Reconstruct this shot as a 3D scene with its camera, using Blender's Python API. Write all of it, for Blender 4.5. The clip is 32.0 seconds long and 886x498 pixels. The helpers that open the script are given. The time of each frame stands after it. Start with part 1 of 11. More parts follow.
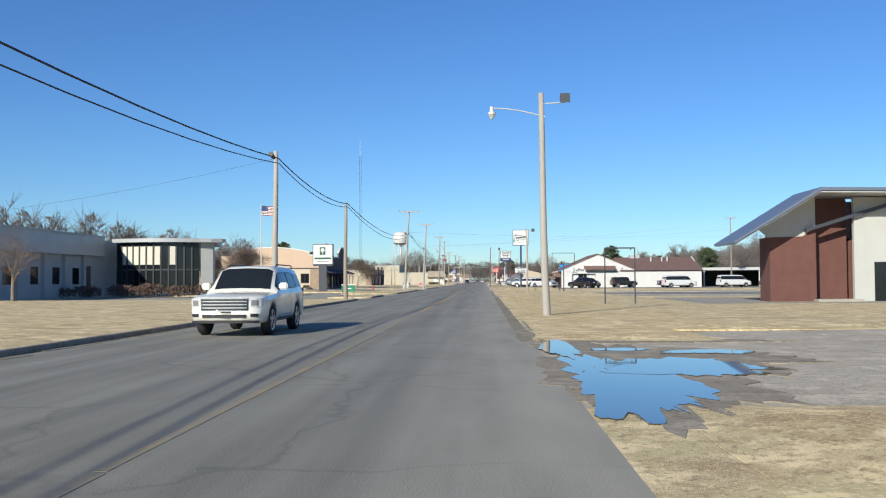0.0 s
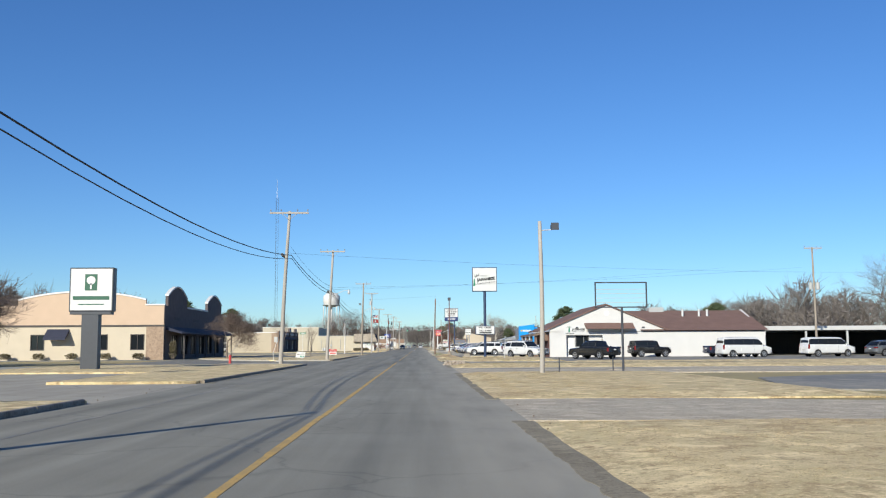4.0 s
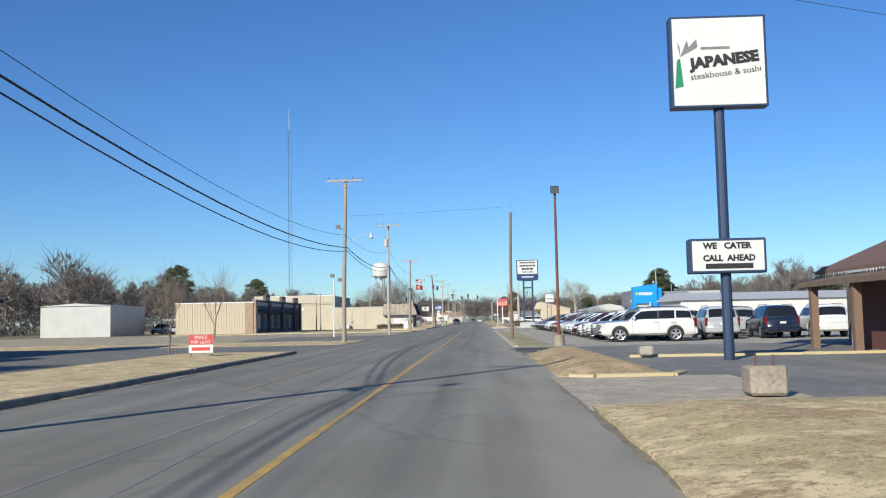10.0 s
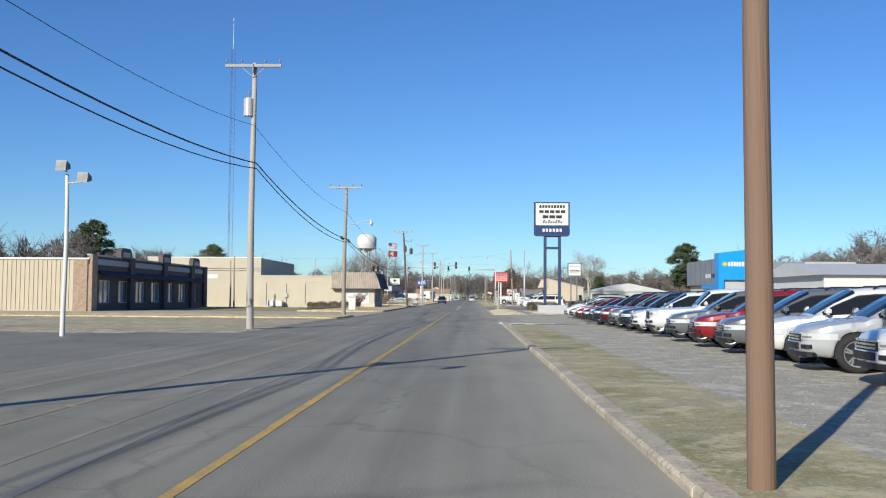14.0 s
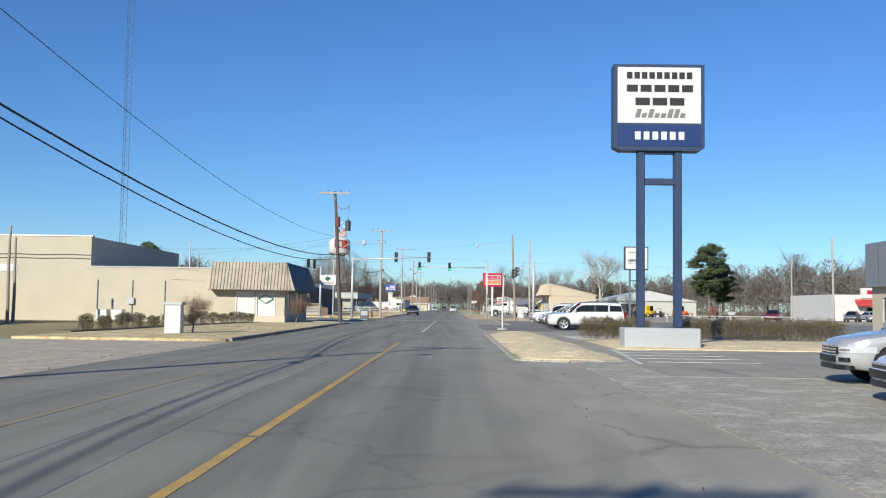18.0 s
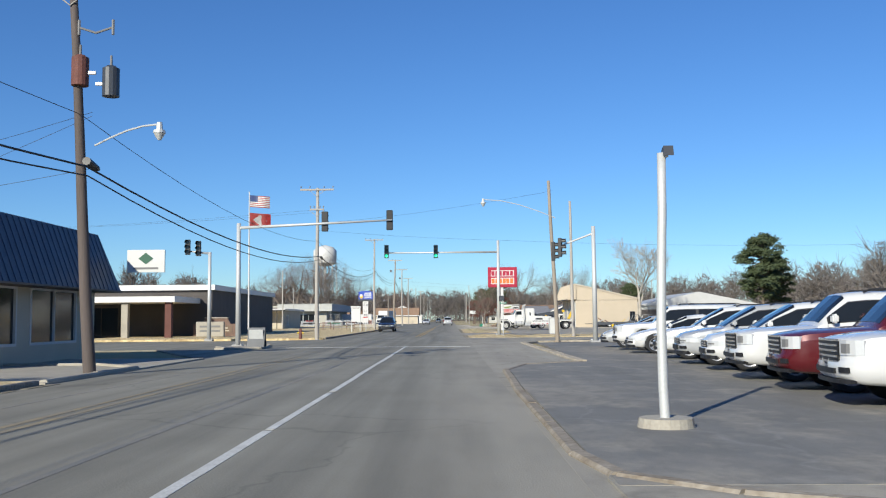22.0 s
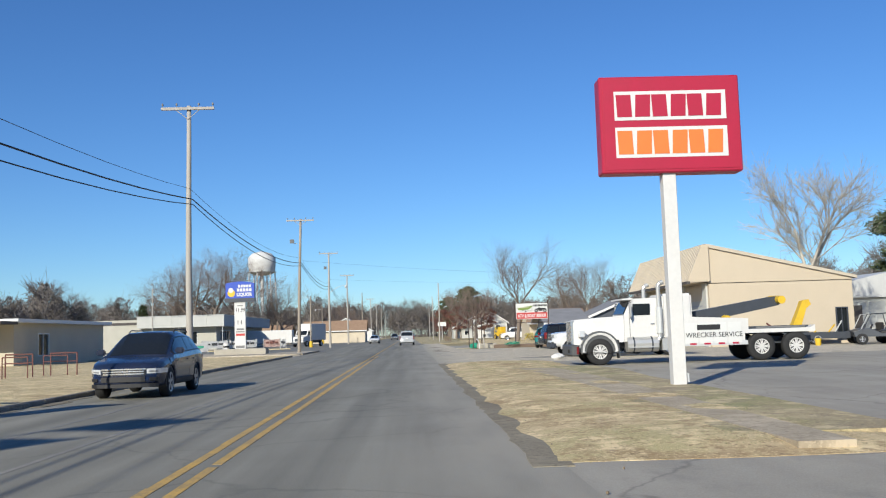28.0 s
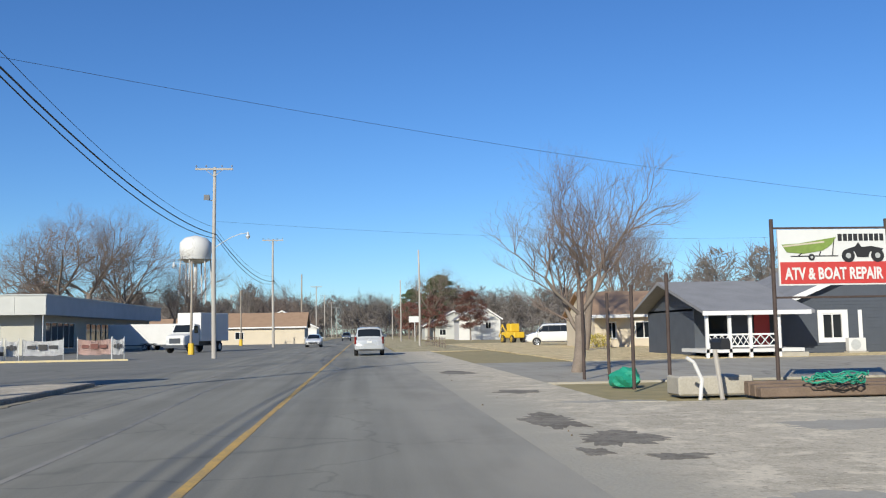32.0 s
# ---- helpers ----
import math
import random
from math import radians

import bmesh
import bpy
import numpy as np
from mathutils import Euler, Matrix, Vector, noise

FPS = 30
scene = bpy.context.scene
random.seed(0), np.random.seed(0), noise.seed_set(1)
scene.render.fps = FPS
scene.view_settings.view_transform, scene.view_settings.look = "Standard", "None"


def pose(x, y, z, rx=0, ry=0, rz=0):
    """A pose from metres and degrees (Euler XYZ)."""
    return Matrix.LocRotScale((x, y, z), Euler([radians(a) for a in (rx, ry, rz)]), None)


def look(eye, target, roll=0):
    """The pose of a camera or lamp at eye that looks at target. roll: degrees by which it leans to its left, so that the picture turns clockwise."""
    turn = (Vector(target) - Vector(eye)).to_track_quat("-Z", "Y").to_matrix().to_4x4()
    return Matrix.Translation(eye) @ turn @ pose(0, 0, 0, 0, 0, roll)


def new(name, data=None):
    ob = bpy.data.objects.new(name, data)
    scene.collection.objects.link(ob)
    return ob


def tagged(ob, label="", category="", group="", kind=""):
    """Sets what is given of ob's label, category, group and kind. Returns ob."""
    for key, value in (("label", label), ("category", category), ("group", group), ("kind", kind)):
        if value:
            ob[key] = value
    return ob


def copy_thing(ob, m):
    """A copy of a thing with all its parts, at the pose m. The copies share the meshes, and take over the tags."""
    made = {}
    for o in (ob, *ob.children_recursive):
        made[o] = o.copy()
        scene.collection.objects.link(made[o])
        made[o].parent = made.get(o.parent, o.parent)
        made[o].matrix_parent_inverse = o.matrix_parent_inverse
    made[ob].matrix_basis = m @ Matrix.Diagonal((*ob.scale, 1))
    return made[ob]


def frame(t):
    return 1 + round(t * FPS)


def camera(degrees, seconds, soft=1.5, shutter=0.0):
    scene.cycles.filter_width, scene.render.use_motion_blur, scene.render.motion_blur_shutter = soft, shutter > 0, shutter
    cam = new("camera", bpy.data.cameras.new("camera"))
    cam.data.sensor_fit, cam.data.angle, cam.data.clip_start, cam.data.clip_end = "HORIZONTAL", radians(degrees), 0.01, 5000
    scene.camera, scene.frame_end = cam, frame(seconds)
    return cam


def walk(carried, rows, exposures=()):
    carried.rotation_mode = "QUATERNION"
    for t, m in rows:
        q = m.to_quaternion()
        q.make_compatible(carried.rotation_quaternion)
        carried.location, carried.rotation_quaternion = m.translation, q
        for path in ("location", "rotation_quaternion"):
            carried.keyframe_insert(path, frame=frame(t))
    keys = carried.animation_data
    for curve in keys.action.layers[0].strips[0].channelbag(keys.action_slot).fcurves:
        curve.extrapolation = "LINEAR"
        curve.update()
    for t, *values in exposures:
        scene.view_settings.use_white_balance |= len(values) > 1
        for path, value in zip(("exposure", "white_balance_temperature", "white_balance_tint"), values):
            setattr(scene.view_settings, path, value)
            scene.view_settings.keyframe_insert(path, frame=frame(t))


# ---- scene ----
cam = camera(51.0, 32.0, soft=1.15)
PATH = [
    (0.0, pose(0.609, 0.000, 1.420, 91.943, 0.348, 2.531)),
    (0.5, pose(0.457, 7.302, 1.421, 92.445, -1.607, 3.703)),
    (1.0, pose(0.307, 14.681, 1.416, 91.919, -2.430, 4.080)),
    (1.5, pose(0.168, 22.157, 1.421, 91.652, -1.376, 2.657)),
    (2.0, pose(0.036, 29.786, 1.427, 92.079, -0.196, 2.706)),
    (2.5, pose(-0.085, 37.640, 1.433, 92.247, 0.521, 3.356)),
    (3.0, pose(-0.189, 45.530, 1.441, 92.654, 0.293, 2.425)),
    (3.5, pose(-0.260, 53.632, 1.424, 94.032, 1.737, 0.922)),
    (4.0, pose(-0.304, 61.631, 1.408, 95.926, 0.312, -1.393)),
    (4.5, pose(-0.344, 69.018, 1.379, 96.207, 0.687, -1.024)),
    (6.5, pose(-0.077, 97.973, 1.444, 97.588, 2.971, 0.192)),
    (7.0, pose(-0.044, 104.401, 1.449, 98.020, 3.436, 0.395)),
    (7.5, pose(-0.030, 110.839, 1.442, 97.924, 3.120, 0.624)),
    (8.0, pose(-0.092, 117.227, 1.408, 95.431, 2.108, 1.155)),
    (8.5, pose(-0.160, 124.127, 1.404, 94.539, 1.930, 2.161)),
    (9.0, pose(-0.165, 131.036, 1.389, 94.581, 1.138, 1.882)),
    (9.5, pose(-0.202, 137.854, 1.374, 94.559, 1.081, 2.125)),
    (10.0, pose(-0.160, 144.839, 1.419, 94.367, 1.168, 2.293)),
    (10.5, pose(-0.086, 151.836, 1.434, 94.200, 1.059, 2.151)),
    (11.0, pose(-0.072, 159.119, 1.400, 94.191, 1.237, 2.390)),
    (11.5, pose(-0.090, 166.455, 1.405, 94.145, 1.001, 2.123)),
    (12.0, pose(-0.141, 173.647, 1.423, 93.855, 0.149, 1.643)),
    (12.5, pose(-0.195, 180.824, 1.439, 93.681, 0.071, 1.601)),
    (13.0, pose(-0.212, 188.271, 1.435, 93.306, -0.360, 1.455)),
    (13.5, pose(-0.195, 195.441, 1.422, 93.284, -0.369, 1.549)),
    (14.0, pose(-0.125, 202.360, 1.423, 92.992, -0.396, 1.806)),
    (14.5, pose(-0.056, 209.532, 1.417, 92.983, -0.349, 1.927)),
    (16.5, pose(-0.168, 237.136, 1.433, 93.407, -0.286, 1.747)),
    (17.0, pose(-0.139, 243.490, 1.438, 93.514, -0.063, 1.108)),
    (17.5, pose(-0.118, 249.819, 1.421, 93.566, -0.419, 1.015)),
    (18.0, pose(-0.134, 256.057, 1.421, 93.590, -0.793, 0.654)),
    (18.5, pose(-0.136, 262.197, 1.445, 94.175, -0.194, 0.643)),
    (19.0, pose(-0.114, 268.444, 1.440, 94.295, -0.203, 0.434)),
    (19.5, pose(-0.015, 274.664, 1.404, 94.422, -0.181, 0.480)),
    (20.0, pose(0.104, 280.692, 1.418, 94.444, -0.071, 0.515)),
    (20.5, pose(0.187, 286.777, 1.411, 94.449, 0.049, 0.453)),
    (21.0, pose(0.247, 292.677, 1.405, 94.427, 0.086, 0.481)),
    (21.5, pose(0.305, 298.547, 1.376, 94.392, 0.333, 0.680)),
    (22.0, pose(0.393, 304.542, 1.378, 94.325, 0.514, 0.471)),
    (22.5, pose(0.497, 311.173, 1.402, 94.020, 1.158, -1.022)),
    (23.0, pose(0.557, 317.790, 1.415, 93.837, 1.463, -1.755)),
    (23.5, pose(0.568, 324.277, 1.432, 93.775, 1.233, -1.927)),
    (24.0, pose(0.529, 331.029, 1.429, 93.786, 0.822, -2.547)),
    (24.5, pose(0.441, 337.497, 1.425, 93.786, 0.600, -2.696)),
    (26.5, pose(0.108, 365.310, 1.438, 95.868, 3.514, -4.417)),
    (27.0, pose(0.131, 372.269, 1.420, 95.777, 3.204, -3.101)),
    (27.5, pose(0.142, 379.772, 1.417, 95.548, 2.649, -2.357)),
    (28.0, pose(0.147, 387.358, 1.395, 95.200, 1.790, -2.040)),
    (28.5, pose(0.152, 394.745, 1.420, 95.140, 1.929, -1.903)),
    (29.0, pose(0.101, 402.239, 1.415, 95.245, 1.972, -1.976)),
    (29.5, pose(-0.002, 409.849, 1.417, 95.521, 2.056, -2.657)),
    (30.0, pose(-0.133, 417.498, 1.413, 95.460, 1.971, -3.235)),
    (30.5, pose(-0.290, 425.069, 1.410, 95.336, 2.032, -3.756)),
    (31.0, pose(-0.447, 433.020, 1.421, 95.359, 1.762, -4.055)),
    (31.5, pose(-0.555, 440.960, 1.418, 95.283, 1.258, -4.372)),
    (32.0, pose(-0.649, 448.862, 1.447, 95.109, 1.016, -4.906)),
]
walk(cam, PATH, [(0.0, 0.22, 6500, 5.0), (32.0, 0.22, 6500, 5.0)])

# ---- light ----
SUN_DIR = Vector((-0.462, -0.887, 0.0)).normalized() * math.cos(radians(25.5)) + Vector((0, 0, math.sin(radians(25.5))))
world = bpy.data.worlds.new("world")
scene.world = world
world.use_nodes = True
wn = world.node_tree.nodes
sky = wn.new("ShaderNodeTexSky")
sky.sky_type, sky.sun_disc = "NISHITA", False
sky.sun_elevation = radians(25.5)
sky.sun_rotation = math.atan2(SUN_DIR.x, SUN_DIR.y)
sky.air_density, sky.dust_density, sky.ozone_density, sky.altitude = 1.0, 0.0, 3.2, 100
blue = wn.new("ShaderNodeHueSaturation")
blue.inputs["Saturation"].default_value = 1.10
blue.inputs["Hue"].default_value = 0.502
world.node_tree.links.new(sky.outputs[0], blue.inputs["Color"])
cool = wn.new("ShaderNodeMix")
cool.data_type, cool.blend_type = "RGBA", "MULTIPLY"
cool.inputs[0].default_value = 1.0
cool.inputs[7].default_value = (0.70, 0.955, 1.33, 1)
world.node_tree.links.new(blue.outputs[0], cool.inputs[6])
world.node_tree.links.new(cool.outputs[2], wn["Background"].inputs[0])
wn["Background"].inputs[1].default_value = 0.080
sun_data = bpy.data.lights.new("sun", "SUN")
sun_data.energy, sun_data.angle, sun_data.color = 5.0, radians(0.53), (1.0, 0.93, 0.82)
sun = new("sun", sun_data)
sun.matrix_world = look(SUN_DIR * 100, (0, 0, 0))


# ---- materials ----
def mat(name, color, rough=0.6, metal=0.0, vary=0.12, scale=3.0, fine=40.0, bump=0.0, tint=None, world_space=False,
        spec=0.5, coat=0.0, island=0.0, stretch=None):
    """A procedural surface: base colour broken up by noise at two scales, with a fine relief."""
    m = bpy.data.materials.new(name)
    m.use_nodes = True
    nt = m.node_tree
    n, l = nt.nodes, nt.links
    b = n["Principled BSDF"]
    b.inputs["Metallic"].default_value = metal
    b.inputs["Specular IOR Level"].default_value = spec
    b.inputs["Coat Weight"].default_value = coat
    if world_space:
        turned = n.new("ShaderNodeMapping")
        turned.inputs["Rotation"].default_value = (0.0, 0.0, 0.62)
        l.new(n.new("ShaderNodeNewGeometry").outputs["Position"], turned.inputs["Vector"])
        vec = turned.outputs[0]
    else:
        vec = n.new("ShaderNodeTexCoord").outputs["Object"]
    if stretch:
        mp = n.new("ShaderNodeMapping")
        mp.inputs["Scale"].default_value = stretch
        l.new(vec, mp.inputs["Vector"])
        vec = mp.outputs[0]
    big, small = n.new("ShaderNodeTexNoise"), n.new("ShaderNodeTexNoise")
    for node, sc, det in ((big, scale, 4.0), (small, fine, 3.0)):
        node.inputs["Scale"].default_value, node.inputs["Detail"].default_value = sc, det
        l.new(vec, node.inputs["Vector"])
    add = n.new("ShaderNodeMath")
    add.operation = "ADD"
    l.new(big.outputs[0], add.inputs[0])
    l.new(small.outputs[0], add.inputs[1])
    half = n.new("ShaderNodeMapRange")
    half.inputs["From Min"].default_value, half.inputs["From Max"].default_value = 0.65, 1.35
    l.new(add.outputs[0], half.inputs["Value"])
    mix = n.new("ShaderNodeMix")
    mix.data_type = "RGBA"
    other = tint or tuple(c * (1 - vary * 2) for c in color)
    mix.inputs[6].default_value = (*color, 1)
    mix.inputs[7].default_value = (*other, 1)
    fac = half.outputs[0]
    if island:
        geo = n.new("ShaderNodeNewGeometry")
        fa = n.new("ShaderNodeMath")
        fa.operation = "MULTIPLY_ADD"
        fa.use_clamp = True
        fa.inputs[1].default_value = island
        l.new(geo.outputs["Random Per Island"], fa.inputs[0])
        l.new(fac, fa.inputs[2])
        fac = fa.outputs[0]
    l.new(fac, mix.inputs[0])
    l.new(mix.outputs[2], b.inputs["Base Color"])
    rr = n.new("ShaderNodeMapRange")
    rr.inputs["To Min"].default_value, rr.inputs["To Max"].default_value = max(0.02, rough - 0.08), min(1.0, rough + 0.08)
    l.new(big.outputs[0], rr.inputs["Value"])
    l.new(rr.outputs[0], b.inputs["Roughness"])
    if bump:
        bp = n.new("ShaderNodeBump")
        bp.inputs["Strength"].default_value, bp.inputs["Distance"].default_value = bump, 0.02
        l.new(small.outputs[0], bp.inputs["Height"])
        l.new(bp.outputs[0], b.inputs["Normal"])
    return m


def paint_mat(name, rough=0.25, metal=0.15):
    """Car paint whose colour is the object's own colour."""
    m = mat(name, (0.5, 0.5, 0.5), rough, metal, coat=0.6)
    nt = m.node_tree
    info = nt.nodes.new("ShaderNodeObjectInfo")
    b = nt.nodes["Principled BSDF"]
    dust = nt.nodes.new("ShaderNodeMix")
    dust.data_type = "RGBA"
    grain = nt.nodes.new("ShaderNodeTexNoise")
    grain.inputs["Scale"].default_value = 2.0
    rng = nt.nodes.new("ShaderNodeMapRange")
    rng.inputs["From Min"].default_value, rng.inputs["To Max"].default_value = 0.45, 0.12
    nt.links.new(grain.outputs[0], rng.inputs["Value"])
    nt.links.new(rng.outputs[0], dust.inputs[0])
    nt.links.new(info.outputs["Color"], dust.inputs[6])
    dust.inputs[7].default_value = (0.30, 0.27, 0.22, 1)
    nt.links.new(dust.outputs[2], b.inputs["Base Color"])
    return m


def asphalt_mat(name, color, crack=0.5, streak=True):
    """Worn asphalt: stone grain, blotches, darker wheel tracks with tar, thin cracks."""
    m = mat(name, color, 0.82, 0, 0.14, 0.35, 45.0, 0.25, world_space=True)
    nt = m.node_tree
    n, l = nt.nodes, nt.links
    b = n["Principled BSDF"]
    src = b.inputs["Base Color"].links[0].from_socket
    geo = n.new("ShaderNodeNewGeometry")
    # long stains stretched along the street
    stretch = n.new("ShaderNodeMapping")
    stretch.inputs["Scale"].default_value = (1.6, 0.05, 1)
    l.new(geo.outputs["Position"], stretch.inputs["Vector"])
    st = n.new("ShaderNodeTexNoise")
    st.inputs["Scale"].default_value, st.inputs["Detail"].default_value = 1.0, 5.0
    l.new(stretch.outputs[0], st.inputs["Vector"])
    r1 = n.new("ShaderNodeMapRange")
    r1.inputs["From Min"].default_value, r1.inputs["From Max"].default_value = 0.35, 0.7
    r1.inputs["To Min"].default_value, r1.inputs["To Max"].default_value = 1.12, 0.72 if streak else 0.95
    l.new(st.outputs[0], r1.inputs["Value"])
    # cracks
    warp = n.new("ShaderNodeTexVoronoi")
    warp.feature = "DISTANCE_TO_EDGE"
    warp.inputs["Scale"].default_value = 0.22
    nz = n.new("ShaderNodeTexNoise")
    nz.inputs["Scale"].default_value, nz.inputs["Detail"].default_value = 0.8, 6.0
    l.new(geo.outputs["Position"], nz.inputs["Vector"])
    vm = n.new("ShaderNodeVectorMath")
    vm.operation = "MULTIPLY_ADD"
    vm.inputs[1].default_value = (1.6, 1.6, 0)
    l.new(nz.outputs["Color"], vm.inputs[0])
    l.new(geo.outputs["Position"], vm.inputs[2])
    l.new(vm.outputs[0], warp.inputs["Vector"])
    r2 = n.new("ShaderNodeMapRange")
    r2.inputs["From Min"].default_value, r2.inputs["From Max"].default_value = 0.0, 0.012
    r2.inputs["To Min"].default_value, r2.inputs["To Max"].default_value = 1 - crack, 1.0
    l.new(warp.outputs["Distance"], r2.inputs["Value"])
    mu = n.new("ShaderNodeMath")
    mu.operation = "MULTIPLY"
    l.new(r1.outputs[0], mu.inputs[0])
    l.new(r2.outputs[0], mu.inputs[1])
    vm2 = n.new("ShaderNodeVectorMath")
    vm2.operation = "SCALE"
    l.new(src, vm2.inputs[0])
    l.new(mu.outputs[0], vm2.inputs["Scale"])
    l.new(vm2.outputs[0], b.inputs["Base Color"])
    return m


def turf_mat(name, straw, dark, green, amount, soil=(0.24, 0.185, 0.12), fine=60.0):
    """Mown winter ground: straw and thatch at a fine scale, green and bare patches at large ones, tuft shadows painted
    in as dark specks.
    """
    m = mat(name, straw, 0.95, 0, 0.2, 2.2, fine, 0.6, dark, True)
    nt = m.node_tree
    n, l = nt.nodes, nt.links
    b = n["Principled BSDF"]
    src = b.inputs["Base Color"].links[0].from_socket
    geo = n.new("ShaderNodeNewGeometry")
    light, deep = tuple(min(1, c * 1.2) for c in straw), tuple(c * 0.62 for c in soil)
    # The deep layer puts tuft shadows into the colour as small dark specks.
    for sc, lo, hi, most, col in ((0.30, 0.46, 0.60, amount, green), (0.55, 0.50, 0.60, 0.75, soil), (1.3, 0.51, 0.59, 0.85, light), (2.8, 0.53, 0.61, 0.75, soil), (9.0, 0.55, 0.62, 0.70, deep), (21.0, 0.53, 0.62, 0.65, light)):
        nz = n.new("ShaderNodeTexNoise")
        nz.inputs["Scale"].default_value, nz.inputs["Detail"].default_value = sc, 7.0
        nz.inputs["Roughness"].default_value = 0.68
        off = n.new("ShaderNodeVectorMath")
        off.inputs[1].default_value = (sc * 31, sc * 17, 0)
        l.new(geo.outputs["Position"], off.inputs[0])
        l.new(off.outputs[0], nz.inputs["Vector"])
        rg = n.new("ShaderNodeMapRange")
        rg.inputs["From Min"].default_value, rg.inputs["From Max"].default_value, rg.inputs["To Max"].default_value = lo, hi, most
        l.new(nz.outputs[0], rg.inputs["Value"])
        mx = n.new("ShaderNodeMix")
        mx.data_type = "RGBA"
        l.new(rg.outputs[0], mx.inputs[0])
        l.new(src, mx.inputs[6])
        mx.inputs[7].default_value = (*col, 1)
        src = mx.outputs[2]
    l.new(src, b.inputs["Base Color"])
    return m


def worn(m, layers):
    """Blotches of dust and tar over a ground material, each at its own size."""
    nt = m.node_tree
    n, l = nt.nodes, nt.links
    b = n["Principled BSDF"]
    src = b.inputs["Base Color"].links[0].from_socket
    geo = n.new("ShaderNodeNewGeometry")
    for sc, lo, hi, most, col in layers:
        off = n.new("ShaderNodeMapping")
        off.inputs["Location"].default_value = (sc * 23, sc * 11, 0)
        off.inputs["Scale"].default_value = (1.0, 0.6, 1)
        nz = n.new("ShaderNodeTexNoise")
        nz.inputs["Scale"].default_value, nz.inputs["Detail"].default_value, nz.inputs["Roughness"].default_value = sc, 8.0, 0.66
        l.new(geo.outputs["Position"], off.inputs["Vector"])
        l.new(off.outputs[0], nz.inputs["Vector"])
        rg = n.new("ShaderNodeMapRange")
        rg.inputs["From Min"].default_value, rg.inputs["From Max"].default_value, rg.inputs["To Max"].default_value = lo, hi, most
        l.new(nz.outputs[0], rg.inputs["Value"])
        mx = n.new("ShaderNodeMix")
        mx.data_type = "RGBA"
        l.new(rg.outputs[0], mx.inputs[0])
        l.new(src, mx.inputs[6])
        mx.inputs[7].default_value = (*col, 1)
        src = mx.outputs[2]
    l.new(src, b.inputs["Base Color"])
    return m


def shoulder_dust(m):
    """Tan dust swept to the right-hand edge of the street, broken up by noise."""
    nt = m.node_tree
    n, l = nt.nodes, nt.links
    b = n["Principled BSDF"]
    src = b.inputs["Base Color"].links[0].from_socket
    geo = n.new("ShaderNodeNewGeometry")
    sep = n.new("ShaderNodeSeparateXYZ")
    l.new(geo.outputs["Position"], sep.inputs[0])
    edge = n.new("ShaderNodeMapRange")
    edge.interpolation_type = "SMOOTHSTEP"
    edge.inputs["From Min"].default_value, edge.inputs["From Max"].default_value, edge.inputs["To Max"].default_value = -1.0, 1.5, 0.85
    l.new(sep.outputs["X"], edge.inputs["Value"])
    sc = n.new("ShaderNodeMapping")
    sc.inputs["Scale"].default_value = (1.0, 0.25, 1)
    nz = n.new("ShaderNodeTexNoise")
    nz.inputs["Scale"].default_value, nz.inputs["Detail"].default_value = 1.2, 7.0
    l.new(geo.outputs["Position"], sc.inputs["Vector"])
    l.new(sc.outputs[0], nz.inputs["Vector"])
    brk = n.new("ShaderNodeMapRange")
    brk.inputs["From Min"].default_value, brk.inputs["From Max"].default_value, brk.inputs["To Min"].default_value = 0.3, 0.62, 0.35
    l.new(nz.outputs[0], brk.inputs["Value"])
    mu = n.new("ShaderNodeMath")
    mu.operation = "MULTIPLY"
    l.new(edge.outputs[0], mu.inputs[0])
    l.new(brk.outputs[0], mu.inputs[1])
    mx = n.new("ShaderNodeMix")
    mx.data_type = "RGBA"
    l.new(mu.outputs[0], mx.inputs[0])
    l.new(src, mx.inputs[6])
    mx.inputs[7].default_value = (0.35, 0.32, 0.26, 1)
    l.new(mx.outputs[2], b.inputs["Base Color"])
    return m


def west_edge(m, x0, x1, col):
    """Road dust trodden into the street side of a yard, broken up by noise."""
    nt = m.node_tree
    n, l = nt.nodes, nt.links
    b = n["Principled BSDF"]
    src = b.inputs["Base Color"].links[0].from_socket
    geo = n.new("ShaderNodeNewGeometry")
    sep = n.new("ShaderNodeSeparateXYZ")
    l.new(geo.outputs["Position"], sep.inputs[0])
    nz = n.new("ShaderNodeTexNoise")
    nz.inputs["Scale"].default_value, nz.inputs["Detail"].default_value = 0.6, 6.0
    l.new(geo.outputs["Position"], nz.inputs["Vector"])
    add = n.new("ShaderNodeMath")
    add.operation = "MULTIPLY_ADD"
    add.inputs[1].default_value = 2.4
    l.new(nz.outputs[0], add.inputs[0])
    l.new(sep.outputs["X"], add.inputs[2])
    rg = n.new("ShaderNodeMapRange")
    rg.interpolation_type = "SMOOTHSTEP"
    rg.inputs["From Min"].default_value, rg.inputs["From Max"].default_value = x0 + 1.2, x1 + 1.2
    rg.inputs["To Min"].default_value, rg.inputs["To Max"].default_value = 1.0, 0.0
    l.new(add.outputs[0], rg.inputs["Value"])
    mx = n.new("ShaderNodeMix")
    mx.data_type = "RGBA"
    l.new(rg.outputs[0], mx.inputs[0])
    l.new(src, mx.inputs[6])
    mx.inputs[7].default_value = (*col, 1)
    l.new(mx.outputs[2], b.inputs["Base Color"])
    return m


